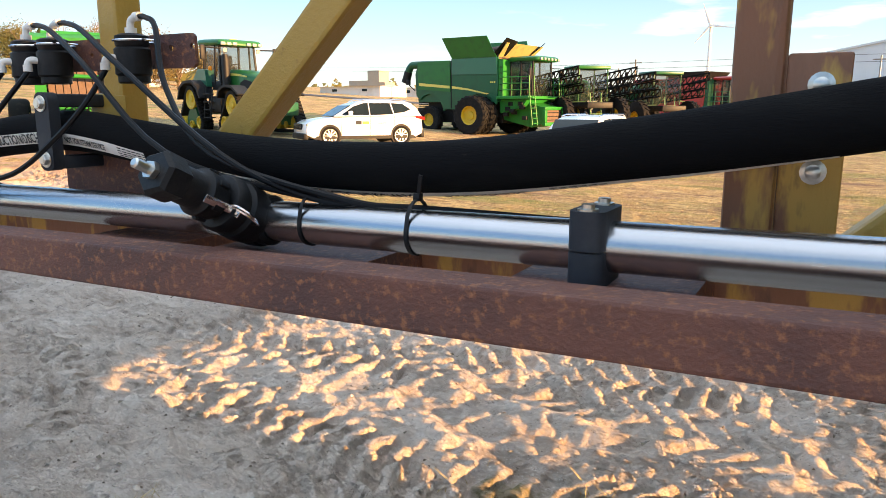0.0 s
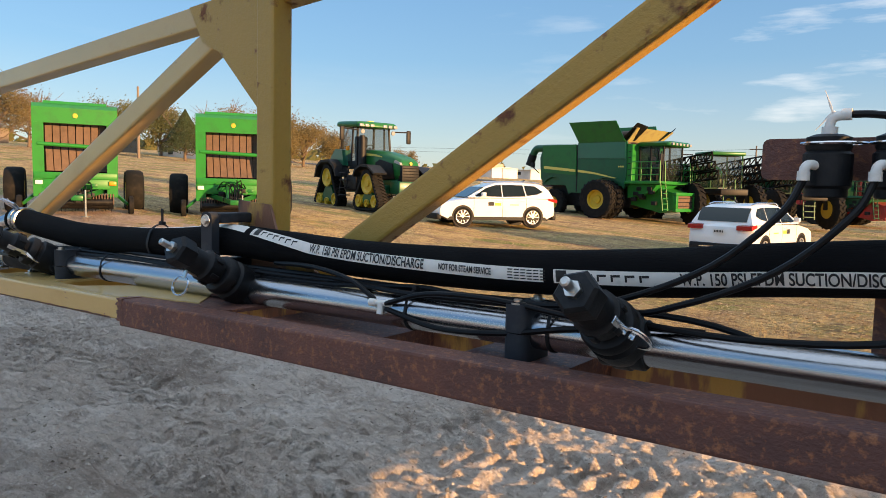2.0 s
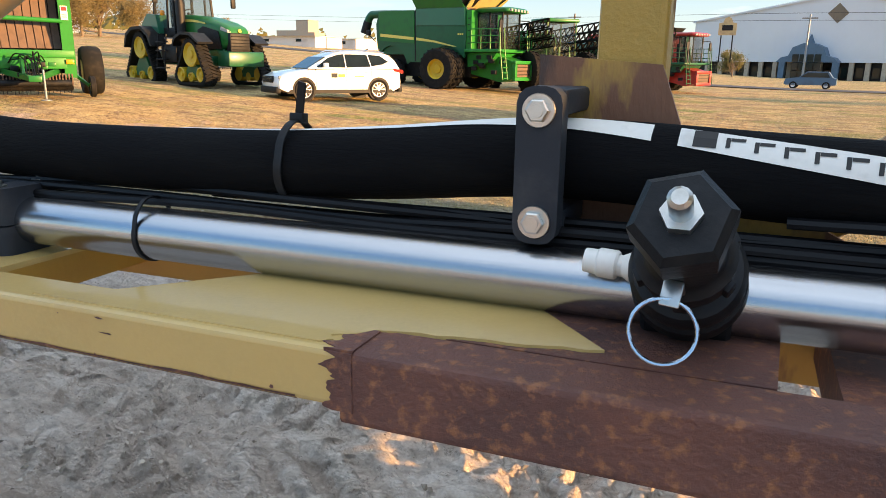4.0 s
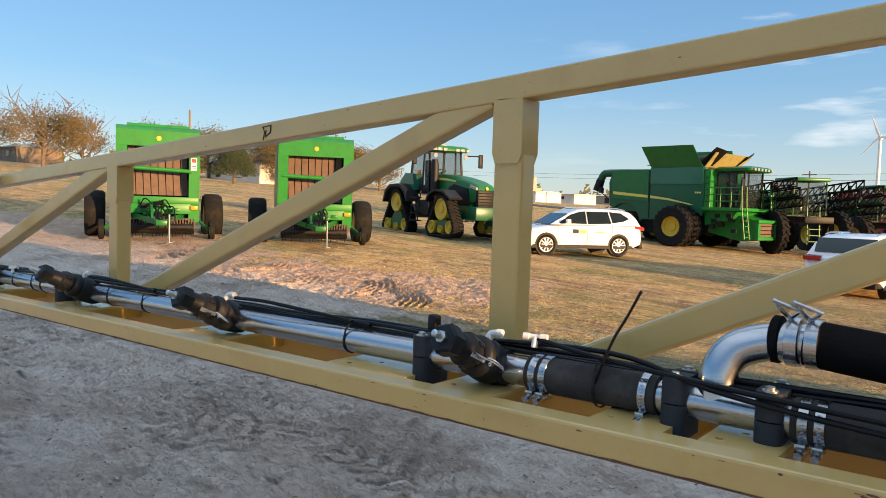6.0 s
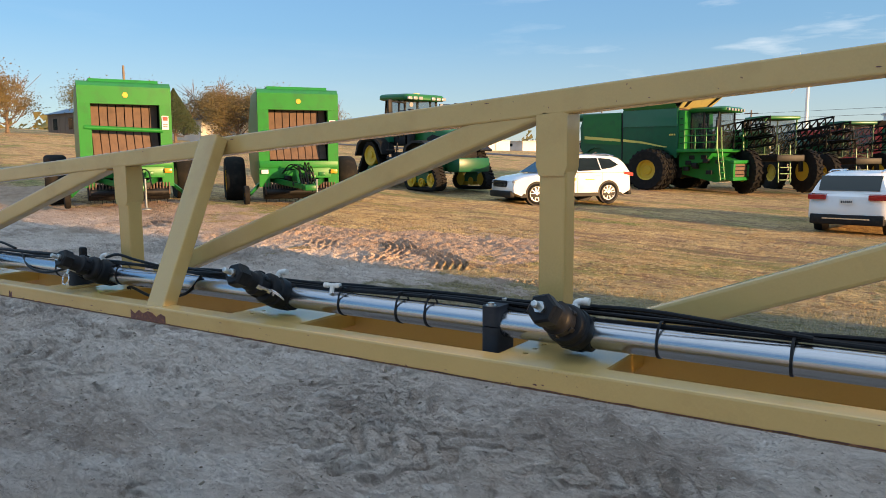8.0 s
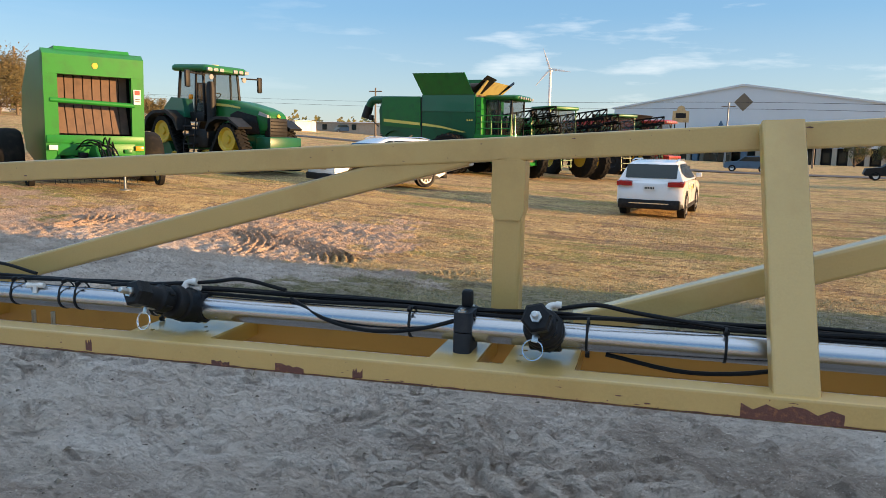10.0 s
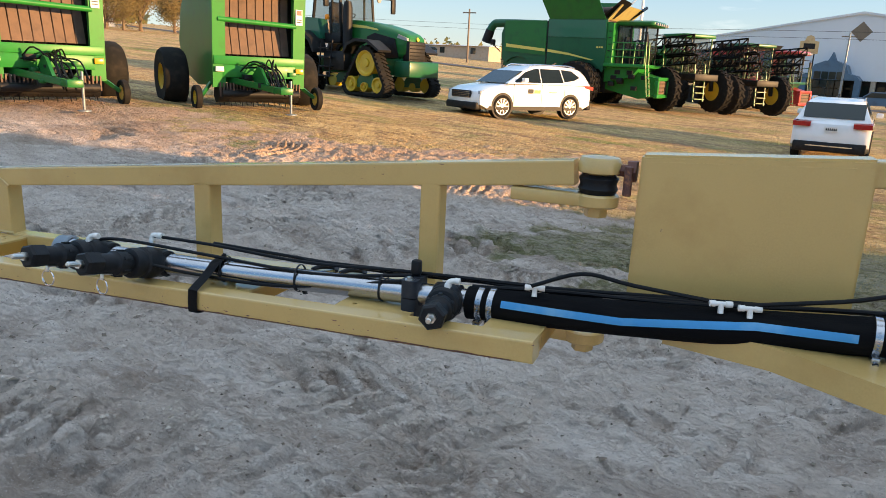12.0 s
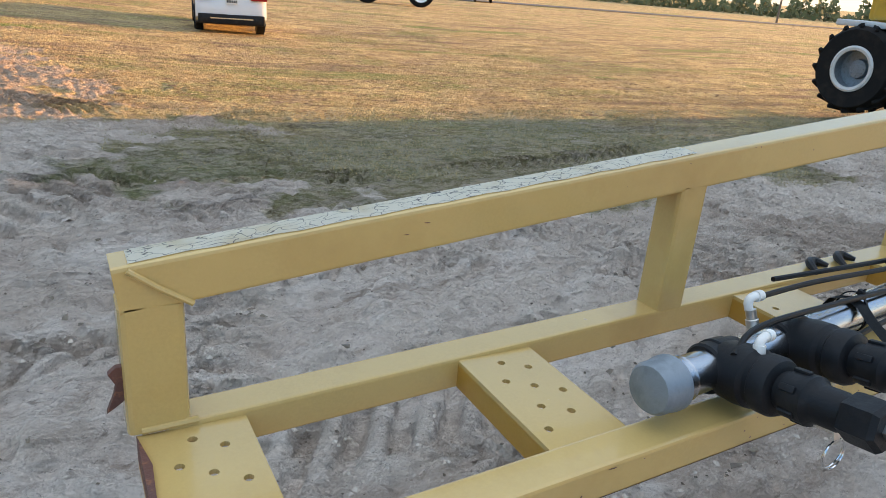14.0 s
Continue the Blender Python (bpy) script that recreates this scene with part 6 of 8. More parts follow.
    for k in range(6):
        box(b, (-2.343, -0.13 + 0.045 * k, 0.82), (-2.339, -0.10 + 0.045 * k, 0.88))
    part("plain_bars", b, M_INK, pl)
    for s in (-1, 1):
        b = BM()
        sweep(b, [(-1.7, s * 0.62, 1.60), (-1.4, s * 0.62, 1.655), (0.0, s * 0.62, 1.65), (0.2, s * 0.60, 1.58)], 0.018, 8)
        part("roof_rail", b, M_CHROME, root)
    b = BM()
    prism(b, [(-1.30, 1.66), (-1.42, 1.74), (-1.36, 1.74), (-1.2, 1.67)], -0.02, 0.02)
    part("antenna", b, M_DARK, root)
    return root


def baler(x, y, heading):
    """A round baler, its tongue towards local +x."""
    root = thing("round_baler", stand(x, y, heading), "bright green round baler with brown belts, tongue down on the grass", "baler", "parked balers")
    H, HW = 3.06, 1.04
    for s in (-1, 1):
        b = BM()
        prism(b, [(0.0, 0.55), (0.10, 2.85), (-0.25, H - 0.02), (-1.6, H - 0.05), (-2.6, 2.3), (-2.9, 1.5), (-2.5, 0.8), (-1.2, 0.5)], s * (HW - 0.06), s * HW)
        part("side_panel", b, M_GREEN, root)
        b = BM()
        prism(b, [(0.0, 0.50), (0.06, 0.50), (0.20, 2.92), (0.0, 3.0)], s * (HW - 0.26), s * (HW + 0.02))
        part("front_pillar", b, M_GREENL, root)
        b = BM()
        box(b, (0.14, s * 0.90 - 0.08, 1.92), (0.185, s * 0.90 + 0.08, 2.26))
        if s > 0:
            sign = part("warning_label", b, M_WHITEWALL, root, "white and red safety labels")
            for z0, z1, mt in ((2.14, 2.24, M_RED), (2.03, 2.05, M_INK), (1.98, 2.0, M_INK)):
                b = BM()
                box(b, (0.186, s * 0.90 - 0.06, z0), (0.188, s * 0.90 + 0.06, z1))
                part("label_bar", b, mt, sign, smooth=0)
        else:
            b.free()
        b = BM()
        box(b, (0.10, s * 0.92 - 0.09, 0.84), (0.15, s * 0.92 + 0.09, 0.95), bevel=0.01)
        part("marker_lamp", b, M_AMBER if s > 0 else M_WHITEWALL, root)
        wheel(root, -1.5, s * (HW + 0.54), 0.66, 0.52, 0.30, M_YELLOW, 0)
        wheel(root, 0.0, s * (HW + 0.36), 0.27, 0.14, 0.15, M_YELLOW, 0)
        b = BM()
        tube(b, (-0.3, s * 0.98, 0.62), (0.05, s * (HW + 0.28), 0.30), 0.06, 0.08, 0.01)
        part("gauge_wheel_arm", b, M_GREEN, root)
    b = BM()
    prism(b, [(0.185, 2.52), (0.20, 2.94), (0.05, H), (-0.05, H), (-0.05, 2.52)], -HW - 0.02, HW + 0.02)
    part("front_hood", b, M_GREENL, root)
    b = BM()
    prism(b, [(0.05, H - 0.02), (0.0, H + 0.07), (-1.4, H + 0.05), (-1.6, H - 0.05)], -HW + 0.25, HW - 0.25)
    part("top_cover", b, M_GREENL, root)
    b = BM()
    lathe(b, axis_frame((0.195, 0, 2.74), (1, 0, 0)), [(0.07, 0), (0.07, 0.012)], 6)
    part("badge", b, M_YELLOW, root, "plain yellow badge shape")
    b = BM()
    box(b, (-0.05, -HW, 1.00), (0.12, HW, 1.18), bevel=0.01)
    box(b, (-0.02, -HW + 0.2, 0.72), (0.09, HW - 0.2, 1.0), bevel=0.01)
    part("lower_beam", b, M_GREENL, root)
    b = BM()
    box(b, (-0.5, -HW + 0.06, 0.6), (-0.42, HW - 0.06, 2.7))
    part("inner_wall", b, M_DARK, root)
    b = BM()
    sweep(b, [(0.12, -HW + 0.1, 1.95), (0.12, HW - 0.2, 1.89)], 0.055, 14)
    part("cross_bar", b, M_GREENL, root)
    n_b, span = 8, 1.54
    for row, (z0, z1, lean) in enumerate(((1.95, 2.56, 0.02), (1.22, 1.90, -0.10))):
        for k in range(n_b):
            y0 = -span / 2 + span * k / n_b
            b = BM()
            loft(b, [[(-0.18 + lean * t, y0 + 0.012 + 0.03 * (1 - t) * (row == 1), z0 + (z1 - z0) * t), (-0.18 + lean * t, y0 + span / n_b - 0.012 + 0.03 * (1 - t) * (row == 1), z0 + (z1 - z0) * t), (-0.21 + lean * t, y0 + span / n_b - 0.012, z0 + (z1 - z0) * t), (-0.21 + lean * t, y0 + 0.012, z0 + (z1 - z0) * t)] for t in (0, 0.35, 0.7, 1.0)])
            part("belt", b, M_BELT, root, smooth=0)
    b = BM()
    sweep(b, [(0.15, -HW + 0.15, 0.36), (0.15, HW - 0.15, 0.36)], 0.085, 16)
    part("windguard_roller", b, M_DARK, root, "dull dark steel roller")
    b = BM()
    sweep(b, [(-0.12, -HW + 0.1, 0.36), (-0.12, HW - 0.1, 0.36)], 0.20, 14)
    for k in range(22):
        for a in (20, 110, 200, 290):
            yy = -HW + 0.15 + (2 * HW - 0.3) * k / 21
            ca, sa = math.cos(radians(a + 13 * (k % 3))), math.sin(radians(a + 13 * (k % 3)))
            sweep(b, [(-0.12 + 0.19 * ca, yy, 0.36 + 0.19 * sa), (-0.12 + 0.30 * ca, yy, 0.36 + 0.30 * sa)], 0.008, 4)
    part("pickup_reel", b, M_DARK, root, "dark reel with spring tines")
    b = BM()
    for k in range(26):
        yy = -HW + 0.12 + (2 * HW - 0.24) * k / 25
        box(b, (-0.05, yy, 0.30), (0.10, yy + 0.03, 0.60))
    part("stripper_fingers", b, M_BELT, root)
    b = BM()
    for s in (-1, 1):
        tube(b, (-0.3, s * 0.7, 0.68), (1.35, s * 0.10, 0.52), 0.09, 0.13, 0.012)
    box(b, (1.25, -0.14, 0.44), (1.75, 0.14, 0.58), bevel=0.02)
    prism(b, [(0.05, 0.70), (0.55, 0.98), (0.75, 0.94), (1.15, 0.62), (0.9, 0.52)], -0.22, -0.16)
    part("tongue", b, M_GREEN, root)
    b = BM()
    sweep(b, [(1.45, 0.2, 0.03), (1.45, 0.2, 0.72)], 0.026, 10)
    lathe(b, Matrix.Translation((1.45, 0.2, 0.0)), [(0.12, 0), (0.12, 0.02)], 14)
    part("jack_stand", b, M_GALV, root)
    rr = random.Random(int(abs(x) * 10))
    for k in range(9):
        b = BM()
        y0, y1 = rr.uniform(-0.5, 0.5), rr.uniform(-0.15, 0.35)
        sweep(b, smooth_path([(0.12, y0, rr.uniform(0.85, 1.0)), (0.45, (y0 + y1) / 2 + rr.uniform(-0.1, 0.1), rr.uniform(0.9, 1.15)), (0.9, y1, rr.uniform(0.7, 0.95)), (1.35, y1, rr.uniform(0.35, 0.6))], 4), 0.016, 6)
        part("hydraulic_hose", b, M_TUBE, root)
    for k in range(14):
        b = BM()
        a, c = Vector((rr.uniform(0.05, 1.0), rr.uniform(-0.35, 0.45), rr.uniform(0.45, 0.95))), rr.uniform(0.04, 0.11)
        box(b, a - Vector((c, c, c * 0.6)), a + Vector((c, c, c * 0.6)), bevel=0.01)
        part("drive_housing", b, M_GREEN if k % 3 == 0 else M_DARK, root)
    return root


def track_unit(parent, x, y, ln, ht, s):
    """A triangular rubber track with yellow wheels."""
    root = new("track_unit")
    root.parent, root.location, root.empty_display_size = parent, (x, y, 0), 0.1
    W = 0.46
    prof = []
    for cx, cz, r, a0, a1 in ((-ln / 2 + 0.34, 0.34, 0.34, 180, 275), (ln / 2 - 0.34, 0.34, 0.34, 265, 360), (0.05, ht - 0.45, 0.45, 20, 160)):
        prof += [(cx + r * math.cos(radians(a)), cz + r * math.sin(radians(a))) for a in np.linspace(a0, a1, 8)]
    cx0, cz0 = 0.0, 0.6
    inner_p = [(cx0 + (px - cx0) * 0.88, cz0 + (pz - cz0) * 0.88) for px, pz in prof]
    b = BM()
    n_p = len(prof)
    rows = [[b.verts.new((px, d, pz)) for px, pz in q] for q, d in ((prof, -W / 2), (prof, W / 2), (inner_p, W / 2), (inner_p, -W / 2))]
    for i in range(4):
        for k in range(n_p):
            b.faces.new((rows[i][k], rows[i][(k + 1) % n_p], rows[(i + 1) % 4][(k + 1) % n_p], rows[(i + 1) % 4][k]))
    pts = [Vector((px, 0, pz)) for px, pz in prof] + [Vector((prof[0][0], 0, prof[0][1]))]
    run = 0.0
    for a, c in zip(pts, pts[1:]):
        d = (c - a).length
        steps = max(1, int(d / 0.13))
        for k in range(steps):
            q, dirv = a.lerp(c, (k + 0.5) / steps), (c - a).normalized()
            nrm = Vector((dirv.z, 0, -dirv.x))
            for sd in (-1, 1):
                mm = Matrix((dirv, Vector((0, 1, 0)), nrm)).transposed().to_4x4()
                mm.translation = q + Vector((0, sd * W * 0.25, 0))
                box(b, (-0.03, -W * 0.25, -0.01), (0.03, W * 0.25, 0.05), mm @ Euler((0, 0, sd * 0.4)).to_matrix().to_4x4())
    part("rubber_track", b, M_TYRE, root, smooth=25)
    for px, pz, r in ((-ln / 2 + 0.34, 0.34, 0.25), (ln / 2 - 0.34, 0.34, 0.25), (0.05, ht - 0.50, 0.42), (0.0, 0.26, 0.15)):
        b = BM()
        lathe(b, axis_frame((px, -s * W * 0.30, pz), (0, s, 0)), [(r, 0), (r, W * 0.75), (r * 0.85, W * 0.76), (r * 0.7, W * 0.62), (r * 0.35, W * 0.62), (r * 0.3, W * 0.74), (r * 0.1, W * 0.75)], 20)
        part("track_wheel", b, M_YELLOW, root, "yellow track wheel")
    b = BM()
    prism(b, [(-ln / 2 + 0.4, 0.25), (ln / 2 - 0.4, 0.25), (0.1, ht - 0.5)], -W * 0.28, W * 0.28)
    part("track_frame", b, M_GREEND, root)
    return root


def tractor(x, y, heading):
    """A tractor on four tracks; local x points forward."""
    root = thing("tracked_tractor", stand(x, y, heading), "large green tractor on four rubber tracks with a glass cab", "tractor")
    for s in (-1, 1):
        track_unit(root, -1.62, s * 1.14, 2.1, 1.78, s)
        track_unit(root, 1.72, s * 1.14, 1.9, 1.52, s)
        b = BM()
        prism(b, [(-2.55, 1.25), (-2.35, 1.75), (-1.95, 1.97), (-1.2, 2.0), (-0.72, 1.72), (-0.55, 1.3), (-0.62, 1.28), (-0.85, 1.66), (-1.25, 1.90), (-1.9, 1.87), (-2.25, 1.68), (-2.46, 1.25)], s * 0.84, s * 1.46)
        part("rear_fender", b, M_DARK, root, "matt black fender")
        b = BM()
        prism(b, [(0.78, 1.30), (0.95, 1.60), (1.35, 1.76), (1.95, 1.72), (2.45, 1.42), (2.42, 1.36), (1.92, 1.64), (1.38, 1.67), (1.02, 1.53), (0.86, 1.28)], s * 0.86, s * 1.44)
        part("front_fender", b, M_DARK, root, "matt black fender")
        b = BM()
        loft(b, [[(px, s * w, z) for px, z in ((-1.95, 1.70), (-1.85, 2.10), (-1.45, 2.45), (-0.85, 2.40), (-0.70, 1.75))] for w in (0.60, 0.92, 1.02)])
        part("rear_cowl", b, M_GREEN_SKYLIT, root, "smooth green rear cowl", smooth=50)
        b = BM()
        box(b, (-0.42, s * 0.98 - 0.2, 0.72), (0.62, s * 0.98 + 0.2, 1.36), bevel=0.10)
        part("fuel_tank", b, M_DARK, root)
        for k in range(4):
            b = BM()
            box(b, (-0.40, s * 1.26 - 0.12, 0.52 + 0.30 * k), (0.10, s * 1.26 + 0.12, 0.56 + 0.30 * k), bevel=0.008)
            part("step", b, M_DARK, root)
        for px in (-0.42, 0.12):
            b = BM()
            tube(b, (px, s * 1.36, 0.50), (px, s * 1.22, 1.70), 0.04, 0.04, 0.008, up=(1, 0, 0))
            part("step_rail", b, M_DARK, root)
    b = BM()
    rings = []
    for px, w, z0, z1 in ((0.05, 0.50, 1.10, 2.40), (0.5, 0.51, 1.10, 2.38), (1.4, 0.50, 1.10, 2.27), (2.2, 0.47, 1.15, 2.10), (2.62, 0.42, 1.25, 1.96), (2.76, 0.36, 1.45, 1.86)):
        rings.append([(px, a * 2 * w, z0 + (z1 - z0) * (0.5 + c)) for a, c in rounded(1.0, 1.0, 0.2, 5)])
    loft(b, rings)
    part("hood", b, M_GREEN, root, "glossy green hood", smooth=60)
    b = BM()
    box(b, (2.52, -0.40, 1.10), (2.80, 0.40, 1.74), bevel=0.05)
    part("grille", b, M_DARK, root, "black front grille")
    for k in range(5):
        b = BM()
        box(b, (2.79, -0.36, 1.17 + 0.11 * k), (2.815, 0.36, 1.20 + 0.11 * k))
        part("grille_bar", b, M_TYRE, root)
    b = BM()
    lathe(b, axis_frame((2.77, 0, 1.80), (1, 0, 0.2)), [(0.07, 0), (0.07, 0.03)], 6)
    part("badge", b, M_YELLOW, root, "plain yellow badge shape")
    for s in (-1, 1):
        b = BM()
        prism(b, [(1.05, 1.18), (1.0, 1.86), (1.35, 1.98), (2.25, 1.80), (2.42, 1.22)], s * 0.485, s * 0.512)
        part("side_grille", b, M_DARK, root, "black side screen")
        b = BM()
        prism(b, [(0.10, 2.16), (0.10, 2.26), (0.9, 2.20), (1.5, 2.10), (1.5, 2.05), (0.9, 2.12)], s * 0.500, s * 0.520)
        part("hood_stripe", b, M_STRIPE, root)
        b = BM()
        prism(b, [(2.30, 1.84), (2.36, 1.95), (2.72, 1.83), (2.74, 1.74)], s * 0.30, s * 0.46)
        part("headlight", b, M_LAMP, root)
        b = BM()
        box(b, (1.3, s * 0.62 - 0.12, 0.62), (2.1, s * 0.62 + 0.12, 0.98), bevel=0.04)
        part("axle_housing", b, M_GREEND, root)
    b = BM()
    box(b, (2.45, -0.72, 0.62), (3.12, 0.72, 1.12), bevel=0.05)
    part("front_support", b, M_GREEND, root)
    b = BM()
    box(b, (-2.3, -0.5, 0.65), (2.5, 0.5, 1.2), bevel=0.05)
    part("chassis", b, M_GREEND, root)
    b = BM()
    box(b, (-1.35, -0.80, 1.62), (0.02, 0.80, 1.95), bevel=0.04)
    part("cab_base", b, M_DARK, root)
    for px, lean, wd in ((-1.40, -0.14, 0.09), (-0.45, -0.03, 0.06), (0.05, 0.10, 0.08)):
        for s in (-1, 1):
            b = BM()
            tube(b, (px, s * 0.80, 1.85), (px - lean, s * 0.74, 3.36), wd, 0.07, 0.015, up=(1, 0, 0))
            part("cab_pillar", b, M_DARK, root)
    b = BM()
    loft(b, [[(px, py, 3.30 + dz - 0.05 * px) for px, py in [(a * k - 0.62, c * k) for a, c in rounded(1.95, 1.90, 0.22, 5)]] for k, dz in ((0.95, 0), (1.0, 0.04), (1.0, 0.15), (0.93, 0.22), (0.8, 0.24))])
    part("cab_roof", b, M_GREEN, root, smooth=50)
    b = BM()
    loft(b, [[(px, py, z) for px, py in ((-1.38 + lean, -0.78 + t), (0.06 - 0.7 * lean, -0.78 + t), (0.06 - 0.7 * lean, 0.78 - t), (-1.38 + lean, 0.78 - t))] for z, lean, t in ((1.95, 0, 0), (3.34, 0.12, 0.06))])
    part("cab_glass", b, M_CABGLASS, root, "reflective cab glass", smooth=0)
    b = BM()
    box(b, (-1.1, -0.30, 1.9), (-0.55, 0.30, 2.3), bevel=0.06)
    box(b, (-1.15, -0.28, 2.25), (-0.95, 0.28, 3.0), bevel=0.06)
    part("seat", b, M_DARK, root)
    b = BM()
    sweep(b, [(-0.1, 0, 1.95), (-0.35, 0, 2.5)], 0.05, 8)
    ring(b, axis_frame((-0.36, 0, 2.52), (-0.5, 0, 0.9)), 0.2, 0.018, 20, 6)
    part("steering_wheel", b, M_DARK, root)
    for yy in (-0.8, -0.55, -0.3, 0.3, 0.55, 0.8):
        b = BM()
        box(b, (0.30, yy - 0.09, 3.30), (0.40, yy + 0.09, 3.42), bevel=0.02)
        part("work_light", b, M_LAMP, root)
    for yy in (-0.72, 0.72):
        b = BM()
        lathe(b, axis_frame((0.28, yy, 3.12), (1, 0, -0.1)), [(0.05, 0), (0.09, 0.03), (0.09, 0.07)], 14)
        part("work_light", b, M_LAMP, root)
    b = BM()
    lathe(b, Matrix.Translation((-0.5, 0.1, 3.52)), [(0.18, 0), (0.2, 0.03), (0.17, 0.09), (0.06, 0.11)], 18)
    part("receiver_dome", b, M_STRIPE, root, "yellow receiver dome")
    for s in (-1, 1):
        b = BM()
        sweep(b, [(0.1, s * 0.8, 3.18), (0.2, s * 1.5, 3.2)], 0.028, 8)
        part("mirror_arm", b, M_DARK, root)
        b = BM()
        box(b, (0.14, s * 1.58 - 0.10, 2.72), (0.24, s * 1.58 + 0.10, 3.28), bevel=0.04)
        part("mirror", b, M_DARK, root)
    b = BM()
    loft(b, [[(0.28 + a, -0.70 + c, z) for a, c in rounded(0.30, 0.26, 0.09, 4)] for z in (1.2, 2.75)] + [[(0.30 + 0.7 * a, -0.72 + 0.7 * c, 2.95) for a, c in rounded(0.30, 0.26, 0.09, 4)]])
    part("exhaust_stack", b, M_DARK, root, "black shrouded exhaust stack")
    b = BM()
    lathe(b, Matrix.Translation((-0.40, -1.0, 2.36)), [(0.06, 0), (0.08, 0.03), (0.08, 0.12), (0.05, 0.17)], 12)
    part("beacon", b, M_AMBER, root)
    return root


def combine(x, y, heading, paint=M_GREEND, accent=M_GREENL, tank=True, label="big green combine harvester with its grain tank open", scale=0.91):
    """A combine harvester without its header; local x points forward."""
    root = thing("combine_harvester", stand(x, y, heading) @ Matrix.Scale(scale, 4), label, "combine", "parked combines")
    rim = M_YELLOW if tank else M_DARK
    top = 4.05
    for s in (-1, 1):
        b = BM()
        arch = [(-0.15 + 1.22 * math.cos(a), 1.0 + 1.18 * math.sin(a)) for a in np.linspace(0.55, 2.45, 10)]
        back_arch = [(-3.6 + 1.05 * math.cos(a), 0.95 + 1.25 * math.sin(a)) for a in np.linspace(0.25, 2.3, 10)]
        prism(b, [(0.95, 1.62)] + arch + [(-1.35, 1.35), (-2.45, 1.35)] + back_arch + [(-4.55, 2.1), (-4.62, 3.3), (-4.4, 3.92), (-2.05, 3.92), (-2.05, top), (0.98, top), (1.04, 2.6)], s * 1.56, s * 1.68)
        part("side_panel", b, paint, root, smooth=25)
        b = BM()
        loft(b, [[(px, s * w, z) for px, z in ((-4.38, 2.45), (-4.42, 3.95), (-2.12, 3.98), (-2.08, 2.30))] for w in (1.67, 1.73)])
        rear = part("rear_shield", b, M_GREEN if tank else paint, root, "big flat rear side door", smooth=25)
        b = BM()
        loft(b, [[(px, s * w, z) for px, z in ((-2.0, 3.22), (-2.0, top - 0.02), (0.94, top - 0.02), (0.98, 3.18))] for w in (1.67, 1.72)])
        part("tank_side", b, M_GREEN_SKYLIT if tank else paint, root, "smooth upper side sheet", smooth=25)
        b = BM()
        prism(b, [(-4.30, 2.66), (-4.30, 2.82), (-2.12, 2.62), (-2.12, 2.48)], s * 1.728, s * 1.742)
        part("stripe", b, M_STRIPE, rear)
        b = BM()
        prism(b, [(-2.0, 2.47), (-2.0, 2.61), (-0.9, 2.46), (0.5, 2.16), (0.3, 2.14), (-0.9, 2.36)], s * 1.675, s * 1.692)
        part("stripe", b, M_STRIPE, root)
        b = BM()
        box(b, (-2.075, s * 1.66, 1.4), (-2.01, s * 1.695, 3.95))
        part("panel_gap", b, M_DARK, root, smooth=0)
        b = BM()
        for k in range(3):
            box(b, (0.55 + 0.12 * k, s * 1.69, 2.72), (0.63 + 0.12 * k, s * 1.70, 2.80))
        part("model_mark", b, M_STRIPE, root, "small unreadable pale marking", smooth=0)
        for yy in (1.62, 2.40):
            wheel(root, -0.15, s * yy, 1.03, 0.56, 0.50, rim, 22)
        wheel(root, -3.6, s * 1.55, 0.77, 0.5, 0.36, rim, 18)
        b = BM()
        loft(b, [[(px, s * w, z) for px, z in ((0.98, 2.0), (1.0, 3.95), (1.30, 3.9), (1.32, 2.05))] for w in (1.0, 1.62)])
        part("cab_side_cover", b, accent, root, "bright green cover behind the cab", smooth=25)
        for k in range(5):
            b = BM()
            box(b, (1.10, s * 1.63, 2.3 + 0.3 * k), (1.24, s * 1.66, 2.34 + 0.3 * k))
            part("cover_louvre", b, M_DARK, root, smooth=0)
    b = BM()
    box(b, (-4.5, -1.55, 1.75), (0.98, 1.55, 3.85))
    part("body", b, paint, root, smooth=20)
    b = BM()
    box(b, (-4.2, -1.0, 0.62), (0.9, 1.0, 1.76))
    part("chassis", b, M_DARK, root)
    b = BM()
    sweep(b, [(-3.6, -1.4, 0.8), (-3.6, 1.4, 0.8)], 0.14, 10)
    sweep(b, [(-0.15, -2.3, 1.03), (-0.15, 2.3, 1.03)], 0.22, 12)
    part("axles", b, M_DARK, root)
    b = BM()
    for k in range(6):
        box(b, (-4.75 - 0.02 * k, -1.2, 1.5 + 0.1 * k), (-4.55, 1.2, 1.56 + 0.1 * k))
    box(b, (-4.95, -1.1, 0.95), (-4.5, 1.1, 1.45), bevel=0.05)
    part("straw_chopper", b, M_DARK, root)
